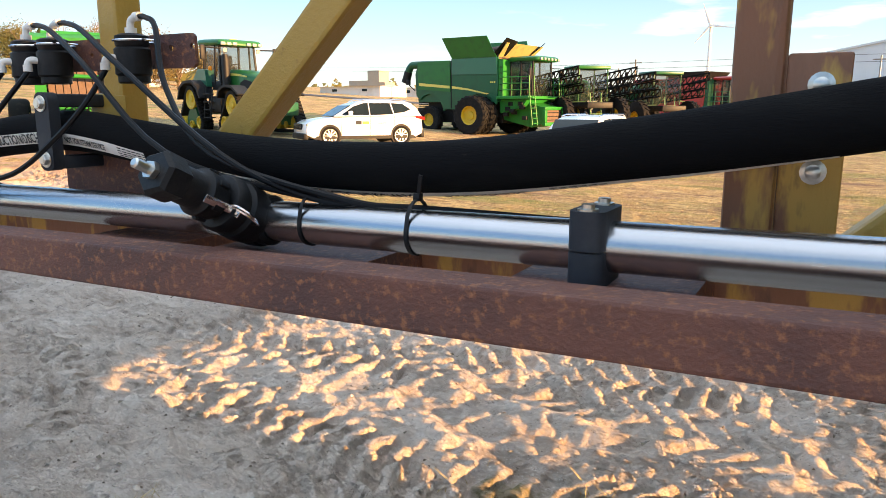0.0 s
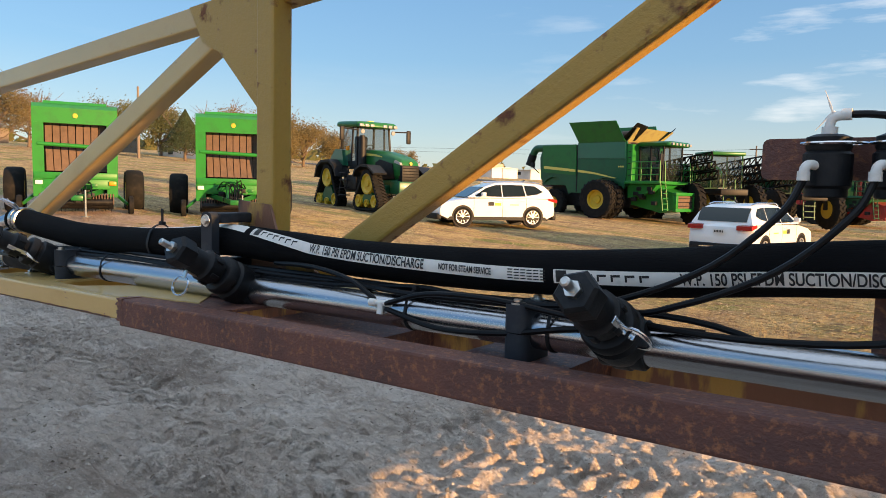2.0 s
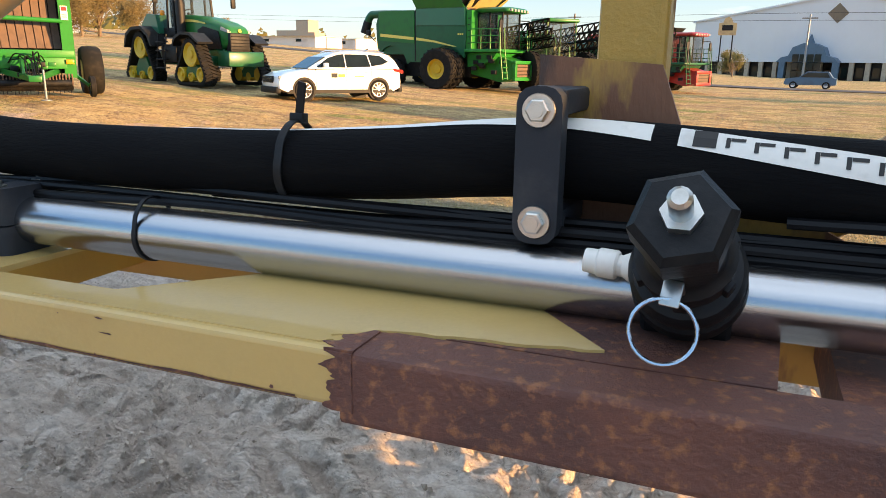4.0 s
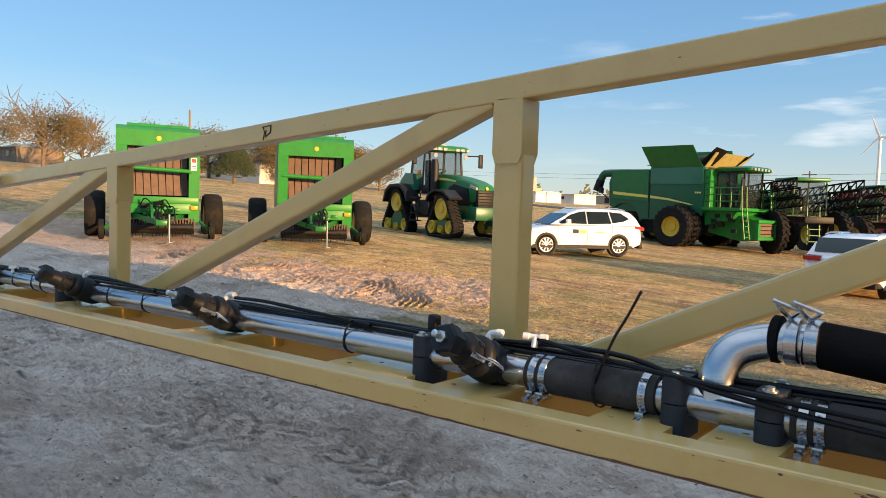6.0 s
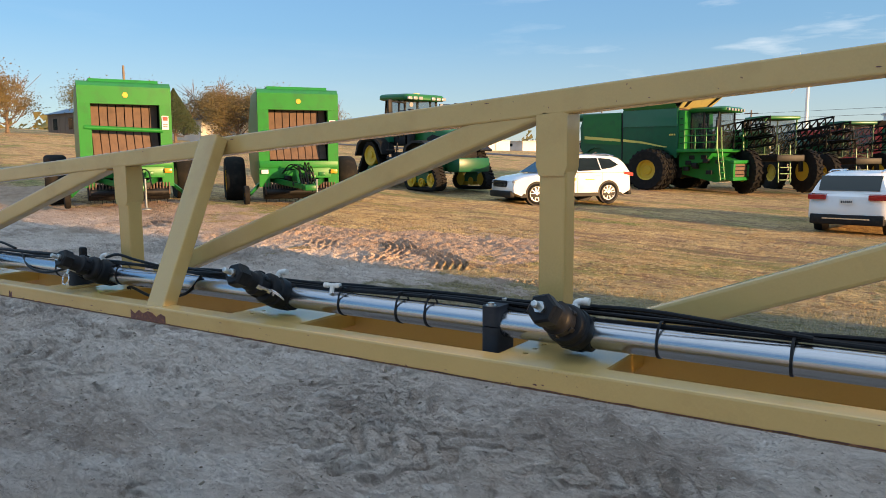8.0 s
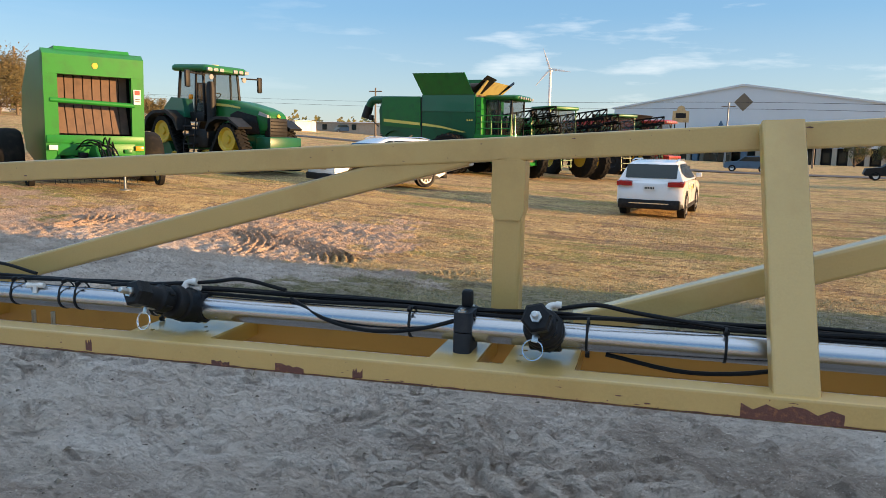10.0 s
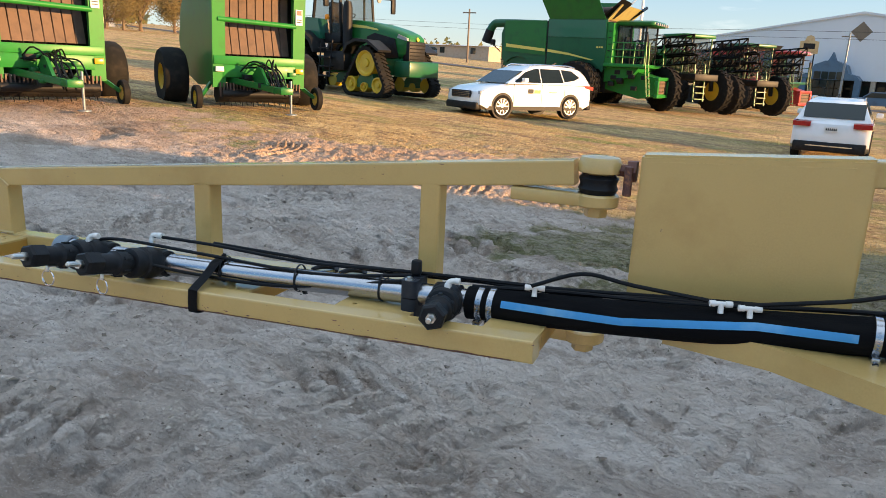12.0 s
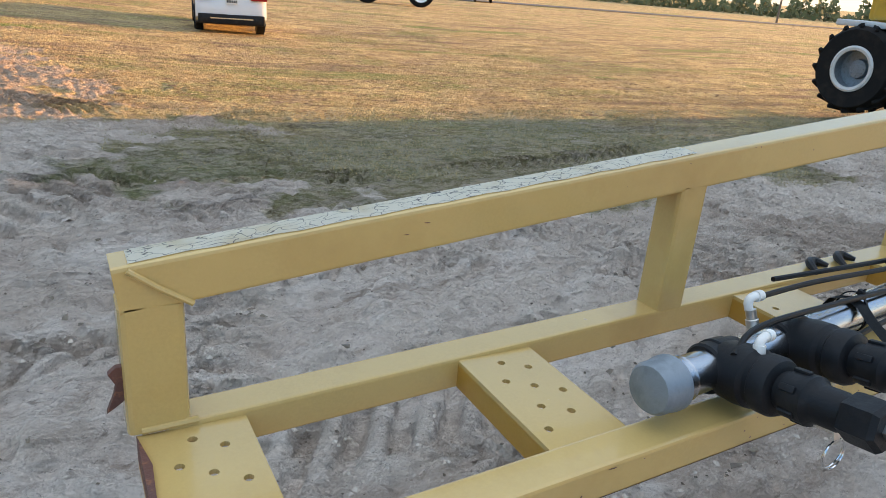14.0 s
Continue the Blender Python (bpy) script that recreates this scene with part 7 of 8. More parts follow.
    if tank:
        for s in (-1, 1):
            b = BM()
            loft(b, [[(-1.98, s * (1.66 + k), top), (0.92, s * (1.66 + k), top), (0.50, s * (1.98 + k), 5.12), (-2.45, s * (1.98 + k), 5.14)] for k in (0, 0.05)])
            part("tank_cover", b, M_GREEN, root, "raised green tank flap", smooth=20)
        for x0, x1, zt_, mat, nm in ((-1.95, -2.35, 4.95, M_BELT, "tank_back"), (0.92, 1.62, 4.72, M_TANKTAN, "tank_front")):
            b = BM()
            loft(b, [[(x0 + k, -1.6, top), (x0 + k, 1.6, top), (x1 + k, 1.85, zt_), (x1 + k, -1.85, zt_)] for k in (0, 0.06)])
            part(nm, b, mat, root, "dusty inner tank plate", smooth=20)
        for s in (-1, 1):
            b = BM()
            loft(b, [[(0.60 + k, s * 1.72, top + 0.05), (1.05 + k, s * 1.1, top + 0.05), (1.95 + k, s * 1.3, 4.78), (1.70 + k, s * 1.95, 4.95)] for k in (0, 0.05)])
            part("tank_flap", b, M_DARK, root, "black rubber corner flap", smooth=20)
        b = BM()
        box(b, (-1.9, -1.55, 3.86), (0.9, 1.55, 4.3))
        sweep(b, [(-1.7, 0, 4.5), (0.6, 0, 4.62)], 0.16, 10)
        part("tank_inside", b, M_BELT, root)
    else:
        b = BM()
        loft(b, [[(px, py, z) for px, py in ((-2.2 - k, -1.5 - k * 0.3), (0.6 + k, -1.5 - k * 0.3), (0.6 + k, 1.5 + k * 0.3), (-2.2 - k, 1.5 + k * 0.3))] for z, k in ((top, 0), (4.45, 0.35))])
        part("tank_rim", b, M_DARK, root)
    b = BM()
    sweep(b, smooth_path([(-1.0, -1.1, 3.75), (-3.0, -1.15, 3.82), (-4.9, -1.18, 3.85), (-5.35, -1.18, 3.78), (-5.62, -1.18, 3.35), (-5.72, -1.18, 3.05)], 5), 0.21, 16)
    spout = part("unloading_auger", b, paint, root)
    b = BM()
    sweep(b, [(-5.55, -1.18, 3.50), (-5.78, -1.18, 2.88)], [0.235, 0.255], 16)
    part("spout_boot", b, M_DARK, spout, "black rubber spout")
    b = BM()
    sweep(b, [(-4.6, -1.75, 2.4), (-5.0, -1.85, 2.75)], 0.03, 6)
    box(b, (-5.12, -1.95, 2.72), (-4.9, -1.75, 3.0), bevel=0.03)
    part("tail_lamp", b, M_DARK, root)
    b = BM()
    loft(b, [[(px, py, z) for px, py in ((1.32, -1.02), (2.72 + d, -0.92), (2.95 + d, 0.0), (2.72 + d, 0.92), (1.32, 1.02))] for z, d in ((2.05, -0.22), (2.7, 0.08), (3.82, -0.08))])
    part("cab", b, M_CABGLASS, root, "reflective cab glass", smooth=0)
    b = BM()
    loft(b, [[(2.15 + a, c, 3.82 + dz) for a, c in [(u * k, v * k) for u, v in rounded(2.0, 2.3, 0.3, 5)]] for k, dz in ((0.95, 0), (1.0, 0.05), (1.0, 0.16), (0.9, 0.24))])
    part("cab_roof", b, M_GREEN if tank else paint, root, smooth=50)
    for s in (-1, 1):
        for px, top_x in ((1.36, 1.36), (2.0, 1.98), (2.68, 2.70)):
            b = BM()
            tube(b, (px, s * 0.98, 2.0), (top_x, s * 0.95, 3.85), 0.09, 0.08, 0.012, up=(1, 0, 0))
            part("cab_pillar", b, M_DARK, root)
        b = BM()
        sweep(b, [(2.6, s * 1.0, 3.5), (2.95, s * 1.6, 3.5), (2.95, s * 1.62, 3.2)], 0.03, 6)
        box(b, (2.9, s * 1.62 - 0.13, 2.85), (3.0, s * 1.62 + 0.13, 3.4), bevel=0.03)
        part("mirror", b, M_DARK, root)
    b = BM()
    box(b, (1.45, -0.32, 2.1), (2.0, 0.32, 2.6), bevel=0.06)
    box(b, (1.42, -0.3, 2.55), (1.6, 0.3, 3.35), bevel=0.06)
    part("seat", b, M_DARK, root)
    b = BM()
    sweep(b, [(2.5, 0, 2.1), (2.25, 0, 2.85)], 0.07, 8)
    box(b, (1.85, -0.75, 2.45), (2.35, -0.45, 2.9), bevel=0.03)
    part("console", b, M_DARK, root)
    for k in range(6):
        b = BM()
        box(b, (3.12, -0.9 + 0.36 * k - 0.09, 3.85), (3.20, -0.9 + 0.36 * k + 0.09, 3.98), bevel=0.015)
        part("roof_light", b, M_LAMP, root)
    b = BM()
    box(b, (0.98, -1.75, 1.88), (2.95, 1.75, 2.04), bevel=0.02)
    part("platform", b, accent, root)
    b = BM()
    prism(b, [(0.9, 1.86), (2.6, 1.86), (2.3, 1.45), (0.95, 1.15)], -1.3, 1.3)
    part("front_frame", b, accent, root, smooth=20)
    for s in (-1, 1):
        for px in (1.35, 1.9, 2.45, 2.95):
            b = BM()
            sweep(b, [(px, s * 1.70, 2.02), (px, s * 1.70, 3.0)], 0.028, 6)
            part("rail_post", b, accent, root)
        for z in (2.35, 2.68, 3.0):
            b = BM()
            sweep(b, [(1.35, s * 1.70, z), (2.95, s * 1.70, z)], 0.028, 6)
            part("handrail", b, accent, root)
        for k in range(6):
            b = BM()
            box(b, (3.0 + 0.03 * (5 - k), s * 1.55 - 0.24, 0.62 + 0.26 * k), (3.16 + 0.03 * (5 - k), s * 1.55 + 0.24, 0.66 + 0.26 * k))
            part("ladder_rung", b, accent, root)
        for yy in (1.30, 1.80):
            b = BM()
            sweep(b, [(3.25, s * yy, 0.55), (3.05, s * yy, 2.05), (3.0, s * yy, 3.05)], 0.032, 6)
            part("ladder_rail", b, accent, root)
    b = BM()
    prism(b, [(0.9, 1.7), (2.2, 1.75), (3.4, 1.42), (3.45, 0.62), (2.6, 0.42), (0.9, 0.8)], -0.85, 0.85)
    feeder = part("feeder_house", b, accent if tank else M_RED, root, smooth=20)
    b = BM()
    for lo, hi in (((3.38, -1.05, 1.32), (3.56, 1.05, 1.48)), ((3.38, -1.05, 0.50), (3.56, 1.05, 0.66)), ((3.38, -1.05, 0.67), (3.56, -0.82, 1.31)), ((3.38, 0.82, 0.67), (3.56, 1.05, 1.31))):
        box(b, lo, hi, bevel=0.015)
    part("feeder_frame", b, accent if tank else M_RED, feeder, smooth=30)
    b = BM()
    box(b, (3.44, -0.8, 0.68), (3.47, 0.8, 1.30))
    part("feeder_opening", b, M_BELT, feeder)
    b = BM()
    for k in range(3):
        box(b, (3.475, -0.78, 0.78 + 0.19 * k), (3.51, 0.78, 0.82 + 0.19 * k))
    part("feeder_slats", b, M_DARK, feeder)
    rr = random.Random(3)
    for k in range(10):
        b = BM()
        c = Vector((rr.uniform(1.3, 3.2), -1.0 - rr.uniform(0, 0.35), rr.uniform(0.85, 1.75)))
        box(b, c - Vector((0.14, 0.10, 0.10)), c + Vector((0.14, 0.10, 0.10)), bevel=0.02)
        part("drive_housing", b, M_DARK, feeder)
    return root


def sprayer(x, y, heading, body=M_GREEN, rim=M_YELLOW, seed=1, boom=True, label="green self-propelled sprayer with black folded booms", rails=14, rim_r=0.46, scale=1.0):
    root = thing("field_sprayer", stand(x, y, heading) @ Matrix.Scale(scale, 4), label, "sprayer", "parked sprayers")
    for px in (2.0, -2.0):
        for s in (-1, 1):
            wheel(root, px, s * 1.55, 1.0, 0.42, rim_r, rim, 20)
            b = BM()
            tube(b, (px, s * 1.30, 0.98), (px, s * 1.25, 1.75), 0.16, 0.16, 0.02, up=(1, 0, 0))
            part("leg", b, M_DARK, root)
    b = BM()
    box(b, (-3.0, -0.7, 1.45), (3.0, 0.7, 1.75), bevel=0.04)
    part("chassis", b, M_DARK, root)
    b = BM()
    loft(b, [[(px, a * w, 1.75 + (c + 0.5) * h) for a, c in rounded(1, 1, 0.25, 4)] for px, w, h in ((-1.6, 1.4, 0.9), (-1.4, 1.7, 1.15), (0.4, 1.7, 1.15), (0.6, 1.4, 0.9))])
    part("tank", b, body, root, smooth=50)
    b = BM()
    loft(b, [[(px, a * w, 1.75 + (c + 0.5) * h) for a, c in rounded(1, 1, 0.22, 4)] for px, w, h in ((-3.4, 1.1, 0.8), (-1.7, 1.3, 1.1))])
    part("hood", b, body, root, smooth=50)
    b = BM()
    loft(b, [[(px, py, z) for px, py in ((0.8 + c, -0.8), (2.3 + d, -0.75), (2.3 + d, 0.75), (0.8 + c, 0.8))] for z, c, d in ((1.8, 0, 0.0), (2.4, 0, 0.15), (3.35, 0.1, -0.2))])
    part("cab", b, M_CABGLASS, root, "cab glass", smooth=0)
    b = BM()
    box(b, (0.75, -0.9, 3.35), (2.35, 0.9, 3.52), bevel=0.05)
    for s in (-1, 1):
        for px in (0.85, 2.2):
            tube(b, (px, s * 0.8, 1.8), (px, s * 0.8, 3.4), 0.06, 0.06, 0.01, up=(1, 0, 0))
    part("cab_structure", b, body, root, smooth=30)
    if boom:
        rr = random.Random(seed)
        for s in (-1, 1):
            for lvl in range(3):
                b = BM()
                y0, z0 = s * (1.25 + 0.16 * lvl), 1.85 + 0.42 * lvl
                ends = [(-3.4, y0, z0 - 0.1), (3.6, y0, z0 + 0.35)]
                lowr = [(p[0], p[1], p[2] + 0.36) for p in ends]
                for q in (ends, lowr):
                    tube(b, q[0], q[1], 0.07, 0.07, 0.01)
                for k in range(rails):
                    t0, t1 = k / rails, (k + 1) / rails
                    a, c = Vector(ends[0]).lerp(Vector(ends[1]), t0), Vector(lowr[0]).lerp(Vector(lowr[1]), t1)
                    tube(b, a, c, 0.045, 0.045, 0.008, up=(0, 1, 0))
                    tube(b, Vector(lowr[0]).lerp(Vector(lowr[1]), t1), Vector(ends[0]).lerp(Vector(ends[1]), t1), 0.045, 0.045, 0.008, up=(0, 1, 0))
                    if rr.random() < 0.6:
                        q = a + Vector((0, s * 0.06, rr.uniform(-0.1, 0.3)))
                        box(b, q - Vector((0.06, 0.05, 0.09)), q + Vector((0.06, 0.05, 0.09)))
                part("folded_boom", b, M_BOOM, root, "black folded boom truss", smooth=0)
                b = BM()
                sweep(b, smooth_path([Vector(ends[0]).lerp(Vector(ends[1]), k / 6) + Vector((0, s * 0.08, rr.uniform(-0.08, 0.15))) for k in range(7)], 3), 0.03, 6)
                part("boom_hose", b, M_TUBE, root)
    b = BM()
    for k in range(5):
        box(b, (2.5, -0.3, 0.6 + 0.28 * k), (2.7, 0.3, 0.64 + 0.28 * k))
    for yy in (-0.3, 0.3):
        tube(b, (2.6, yy, 0.5), (2.5, yy, 2.2), 0.05, 0.05, 0.01, up=(1, 0, 0))
    part("ladder", b, body, root)
    return root


suv(-13.72, 20.95, -126.5, "white compact SUV with dark windows parked on dry grass")
suv(-4.80, 21.15, 81, "white compact SUV seen tail-on on dry grass")
baler(-17.55, 12.75, -35)
baler(-20.0, 9.3, -26)
baler(-22.9, 1.6, -22)
tractor(-19.8, 21.4, -17)
combine(-13.72, 33.23, -9.2)
sprayer(-11.0, 36.5, -44, seed=2)
sprayer(-8.2, 40.7, -46, body=M_GREEND, seed=5)
combine(-6.5, 50.5, -24, paint=M_RED, accent=M_GREEND, tank=False, label="red combine harvester parked among sprayers")
sprayer(11.4, 45.4, -25, body=M_MACHYELLOW, rim=M_TURBINE, seed=7, boom=False, rim_r=0.66, scale=0.86, label="yellow high-clearance sprayer with pale wheels")

# the tall yellow carrier that bears the boom; its mostly unseen body is sized for the long shadow over the near ground
carrier = thing("yellow_carrier", stand(4.25, 3.9, 90), "tall yellow farm carrier with big lugged tyres", "sprayer")
for px, side in ((3.2, 1), (3.2, -1), (-2.75, 1), (-2.75, -1)):
    w = wheel(carrier, px, side * 1.6, 0.70, 0.66, 0.36, M_GALV, 16, lug_pieces=True)
    b = BM()
    lathe(b, axis_frame((0, side * 0.30, 0), (0, side, 0)), [(0.30, 0.0), (0.30, 0.02), (0.345, 0.035), (0.375, 0.02), (0.375, 0.0)], 32, caps=False)
    part("rim_ring", b, M_RIMWHITE, w, "pale worn rim ring")
    b = BM()
    tube(b, (px, side * 1.15, 0.75), (px, side * 1.05, 1.35), 0.24, 0.2, 0.02, up=(1, 0, 0))
    part("strut", b, M_DARK, carrier)
b = BM()
box(b, (-4.6, -0.9, 1.0), (3.5, 0.9, 1.355), bevel=0.04)
part("chassis", b, M_DARK, carrier, smooth=30)
b = BM()
box(b, (-3.35, -1.75, 1.36), (3.80, 1.75, 1.46), bevel=0.02)
part("deck", b, M_RIMWHITE, carrier, "pale worn deck edge", smooth=30)
b = BM()
box(b, (2.6, -1.2, 0.95), (3.45, 1.45, 1.35), bevel=0.03)
part("mudguard", b, M_MACHYELLOW, carrier, smooth=30)
b = BM()
loft(b, [[(px, a * w, 1.465 + (c + 0.5) * h) for a, c in rounded(1, 1, 0.16, 5)] for px, w, h in ((-3.3, 2.9, 2.1), (-3.1, 3.2, 2.35), (0.9, 3.2, 2.35), (1.1, 2.9, 2.1))])
part("tank", b, M_MACHYELLOW, carrier, "big yellow tank", smooth=50)
b = BM()
box(b, (1.2, -1.5, 1.465), (3.40, 1.5, 3.75), bevel=0.12)
part("cab_body", b, M_MACHYELLOW, carrier, smooth=30)
b = BM()
box(b, (2.95, 1.50, 1.95), (3.12, 1.62, 2.15), bevel=0.03)
part("side_lamp", b, M_DARK, carrier)
b = BM()
box(b, (3.42, -1.1, 1.465), (3.70, 1.1, 2.75), bevel=0.08)
part("engine_cover", b, M_MACHYELLOW, carrier, smooth=30)
for side in (-1, 1):
    b = BM()
    box(b, (1.5, side * 1.505, 2.5), (2.9, side * 1.52, 3.5), bevel=0.004)
    part("window", b, M_GLASS, carrier, "dark cab glass", smooth=30)
    # unseen; fills the space under the deck to keep low sun off the ground
    b = BM()
    box(b, (-0.25, side * 1.15 - 0.28, 0.22), (2.35, side * 1.15 + 0.28, 1.0), bevel=0.06)
    part("side_tank", b, M_DARK, carrier, "unseen dark tank added under the deck to limit the sun patches", smooth=30)
# unseen blocks added round a gap that lets the sun onto the inner truss
b = BM()
box(b, (-5.3, -0.65, 0.32), (-3.34, 0.65, 2.06), bevel=0.05)
part("low_sun_block", b, M_MACHYELLOW, carrier, "unseen yellow block added to stop the low sun", smooth=30)
b = BM()
box(b, (-5.3, -0.65, 2.50), (-3.05, 0.65, 4.0), bevel=0.08)
part("high_sun_block", b, M_MACHYELLOW, carrier, "unseen yellow block added above the gap for the sun", smooth=30)
for lo, hi in ((-5.3, -3.62), (-3.385, -3.1)):
    b = BM()
    box(b, (lo, -0.6, 2.07), (hi, 0.6, 2.49))
    part("side_sun_block", b, M_DARK, carrier)
b = BM()
for z in (1.12, 1.62):
    tube(b, (-3.58, 1.32, z), (-3.58, -1.3, z), 0.09, 0.09, 0.008)
for y in (1.28, 0.4, -0.4, -1.28):
    tube(b, (-3.58, y, 1.1), (-3.58, y, 1.72), 0.08, 0.08, 0.008, up=(1, 0, 0))
part("boom_rack", b, M_DARK, carrier, "dark frame that the boom hangs on")

# ---- buildings, poles, turbine ----
hall = thing("exhibition_hall", Matrix.Translation((14, 172, -1.25)) @ pose(0, 0, 0, 0, 0, -19) @ Matrix.Translation((-14, 0, 0)), "huge pale metal hall with a low gable and dark ground floor", "building")
b = BM()
prism(b, [(-15.7, 3.6), (-15.7, 12.2), (14.0, 16.9), (43.7, 12.2), (43.7, 3.6)], 0, 70)
part("upper_wall", b, M_METALWALL, hall, smooth=0)
for k in range(20):
    b = BM()
    xk = -15.7 + 3.0 * k
    box(b, (xk, -0.02, 3.6), (xk + 0.05, 0.0, 12.15 + 0.158 * (29.7 - abs(xk - 14.0))))
    part("wall_rib", b, M_METALWALL, hall, smooth=0)
b = BM()
box(b, (-15.5, 1.5, 0), (43.5, 60, 3.6))
part("recess_wall", b, M_DARK, hall)
for k in range(20):
    b = BM()
    box(b, (-15.6 + 3.0 * k, 0.1, 0), (-14.7 + 3.0 * k, 0.9, 3.62))
    part("pier", b, M_STONE, hall)
for k in range(19):
    b = BM()
    box(b, (-14.4 + 3.0 * k, 1.3, 0.5), (-13.1 + 3.0 * k, 1.45, 2.6))
    part("window", b, M_GLASS, hall)
b = BM()
prism(b, [(-16.2, 12.1), (14.0, 16.85), (44.2, 12.1), (44.2, 12.45), (14.0, 17.3), (-16.2, 12.45)], -0.3, 70)
part("roof", b, M_METALWALL, hall, smooth=0)
b = BM()
prism(b, [(14.1, 14.45), (15.2, 13.35), (14.1, 12.25), (13.0, 13.35)], -0.12, -0.02)
prism(b, [(14.1, 15.35), (16.1, 13.35), (14.1, 11.35), (12.1, 13.35)], -0.06, -0.01)
part("diamond_sign", b, M_WOODPOLE, hall, "plain diamond-shaped sign")
b = BM()
prism(b, [(4.0, 3.6), (4.8, 4.5), (6.3, 4.9), (7.0, 6.6), (9.0, 7.4), (11.0, 7.4), (13.0, 6.6), (13.7, 4.9), (15.2, 4.5), (16.0, 3.6)], -3.0, 0)
prism(b, [(9.2, 7.4), (9.6, 8.2), (10.0, 9.2), (10.4, 8.2), (10.8, 7.4)], -2.0, -1.0)
for x in (4.6, 15.0):
    box(b, (x, -3.0, 0), (x + 1.2, -2.0, 3.6))
entrance = part("entrance_porch", b, M_BLUEROOF, hall, "blue arched entrance porch", smooth=0)
for k in range(4):
    for j in range(3):
        b = BM()
        box(b, (7.2 + 1.45 * k, -3.1, 0.3 + 1.7 * j), (8.45 + 1.45 * k, -3.02, 1.8 + 1.7 * j))
        part("window", b, M_GLASS, entrance, smooth=0)


def far_house(x, y, z, w, d, h, ridge, mat, label, name="far_building"):
    root = thing(name, Matrix.Translation((x, y, z)), label, "building", "far buildings")
    b = BM()
    box(b, (-w / 2, 0, -1), (w / 2, d, h))
    part("wall", b, mat, root, smooth=0)
    b = BM()
    prism(b, [(-0.4, h), (d / 2, h + ridge), (d + 0.4, h)], -w / 2 - 0.3, w / 2 + 0.3, axis="x")
    part("roof", b, M_BLUEROOF if ridge > 0.6 else M_METALWALL, root, smooth=0)
    for k in range(max(2, int(w / 6))):
        b = BM()
        xx = -w / 2 + w * (k + 0.5) / max(2, int(w / 6))
        box(b, (xx - 0.5, -0.06, 0.5), (xx + 0.5, 0.02, min(2.0, max(0.9, h - 0.4))))
        part("window", b, M_GLASS, root)
    return root


def polar(bearing, dist, lift=0.0, eye=(-3.0, -0.8)):
    a = radians(bearing)
    x, y = eye[0] - dist * math.sin(a), eye[1] + dist * math.cos(a)
    return x, y, float(rise(np.array(x), np.array(y))) + lift


for bear, dist, w, d, h, rg, mt, lab in ((34.0, 118, 12, 8, 1.3, 0.15, M_WHITEWALL, "long low white building across the road"), (30.5, 128, 10, 8, 1.4, 0.15, M_WHITEWALL, "low white building across the road"), (25.0, 150, 26, 8, 2.0, 0.2, M_STONE, "long beige wall of a low building"), (55.5, 96, 12, 8, 2.2, 1.2, M_WHITEWALL, "white house with a dark roof behind trees"), (62.5, 110, 8, 6, 2.6, 1.0, M_WOODPOLE, "small weathered wooden shed"), (51.0, 105, 9, 4, 3.0, 0.3, M_WHITEWALL, "white trailer beside the house"), (71, 120, 12, 6, 1.8, 0.8, M_WOODPOLE, "low brown shed on the rise")):
    x, y, z = polar(bear, dist)
    far_house(x, y, z, w, d, h, rg, mt, lab)
x, y, z = polar(33.0, 230)
mill = thing("grain_elevator", Matrix.Translation((x, y, z)) @ Matrix.Scale(0.72, 4), "tall pale concrete grain elevator far away", "building")
for lo, hi, nm in (((-3, 0, -2), (3, 8, 8.0), "tower"), ((-13, 0, -2), (-3, 8, 3.8), "annex"), ((3, 0, -2), (6, 8, 3.0), "annex")):
    b = BM()
    box(b, lo, hi)
    part(nm, b, M_STONE, mill, smooth=0)

turb = thing("wind_turbine", Matrix.Translation((-60, 400, -3)), "white three-bladed wind turbine on a tall mast", "wind turbine")
b = BM()
sweep(b, [(0, 0, 0), (0, 0, 45.5)], [1.1, 0.7], 16)
part("mast", b, M_TURBINE, turb)
b = BM()
box(b, (-0.8, -2.5, 45), (0.8, 2.5, 46.8), bevel=0.3)
part("nacelle", b, M_TURBINE, turb)
for a in (20, 140, 262):
    b = BM()
    c, s = math.sin(radians(-a)), math.cos(radians(a))
    loft(b, [[(c * r + s * w, -2.7 + t, 46 + s * r - c * w) for w, t in ((-wd, 0), (0, -0.15), (wd, 0), (0, 0.15))] for r, wd in ((0.3, 0.35), (2.5, 0.65), (11.5, 0.12))])
    part("blade", b, M_TURBINE, turb)


def pole(x, y, z, h, arms=True, label="weathered wooden utility pole", lean=0.0, mat=M_WOODPOLE):
    root = thing("utility_pole", Matrix.Translation((x, y, z)), label, "pole", "utility poles")
    b = BM()
    sweep(b, [(0, 0, -0.5), (lean, 0, h)], [0.17, 0.11], 10)
    part("post", b, mat, root)
    if arms:
        b = BM()
        box(b, (lean - 1.0, -0.06, h - 0.6), (lean + 1.0, 0.06, h - 0.45))
        part("cross_arm", b, M_WOODPOLE, root)
    return root


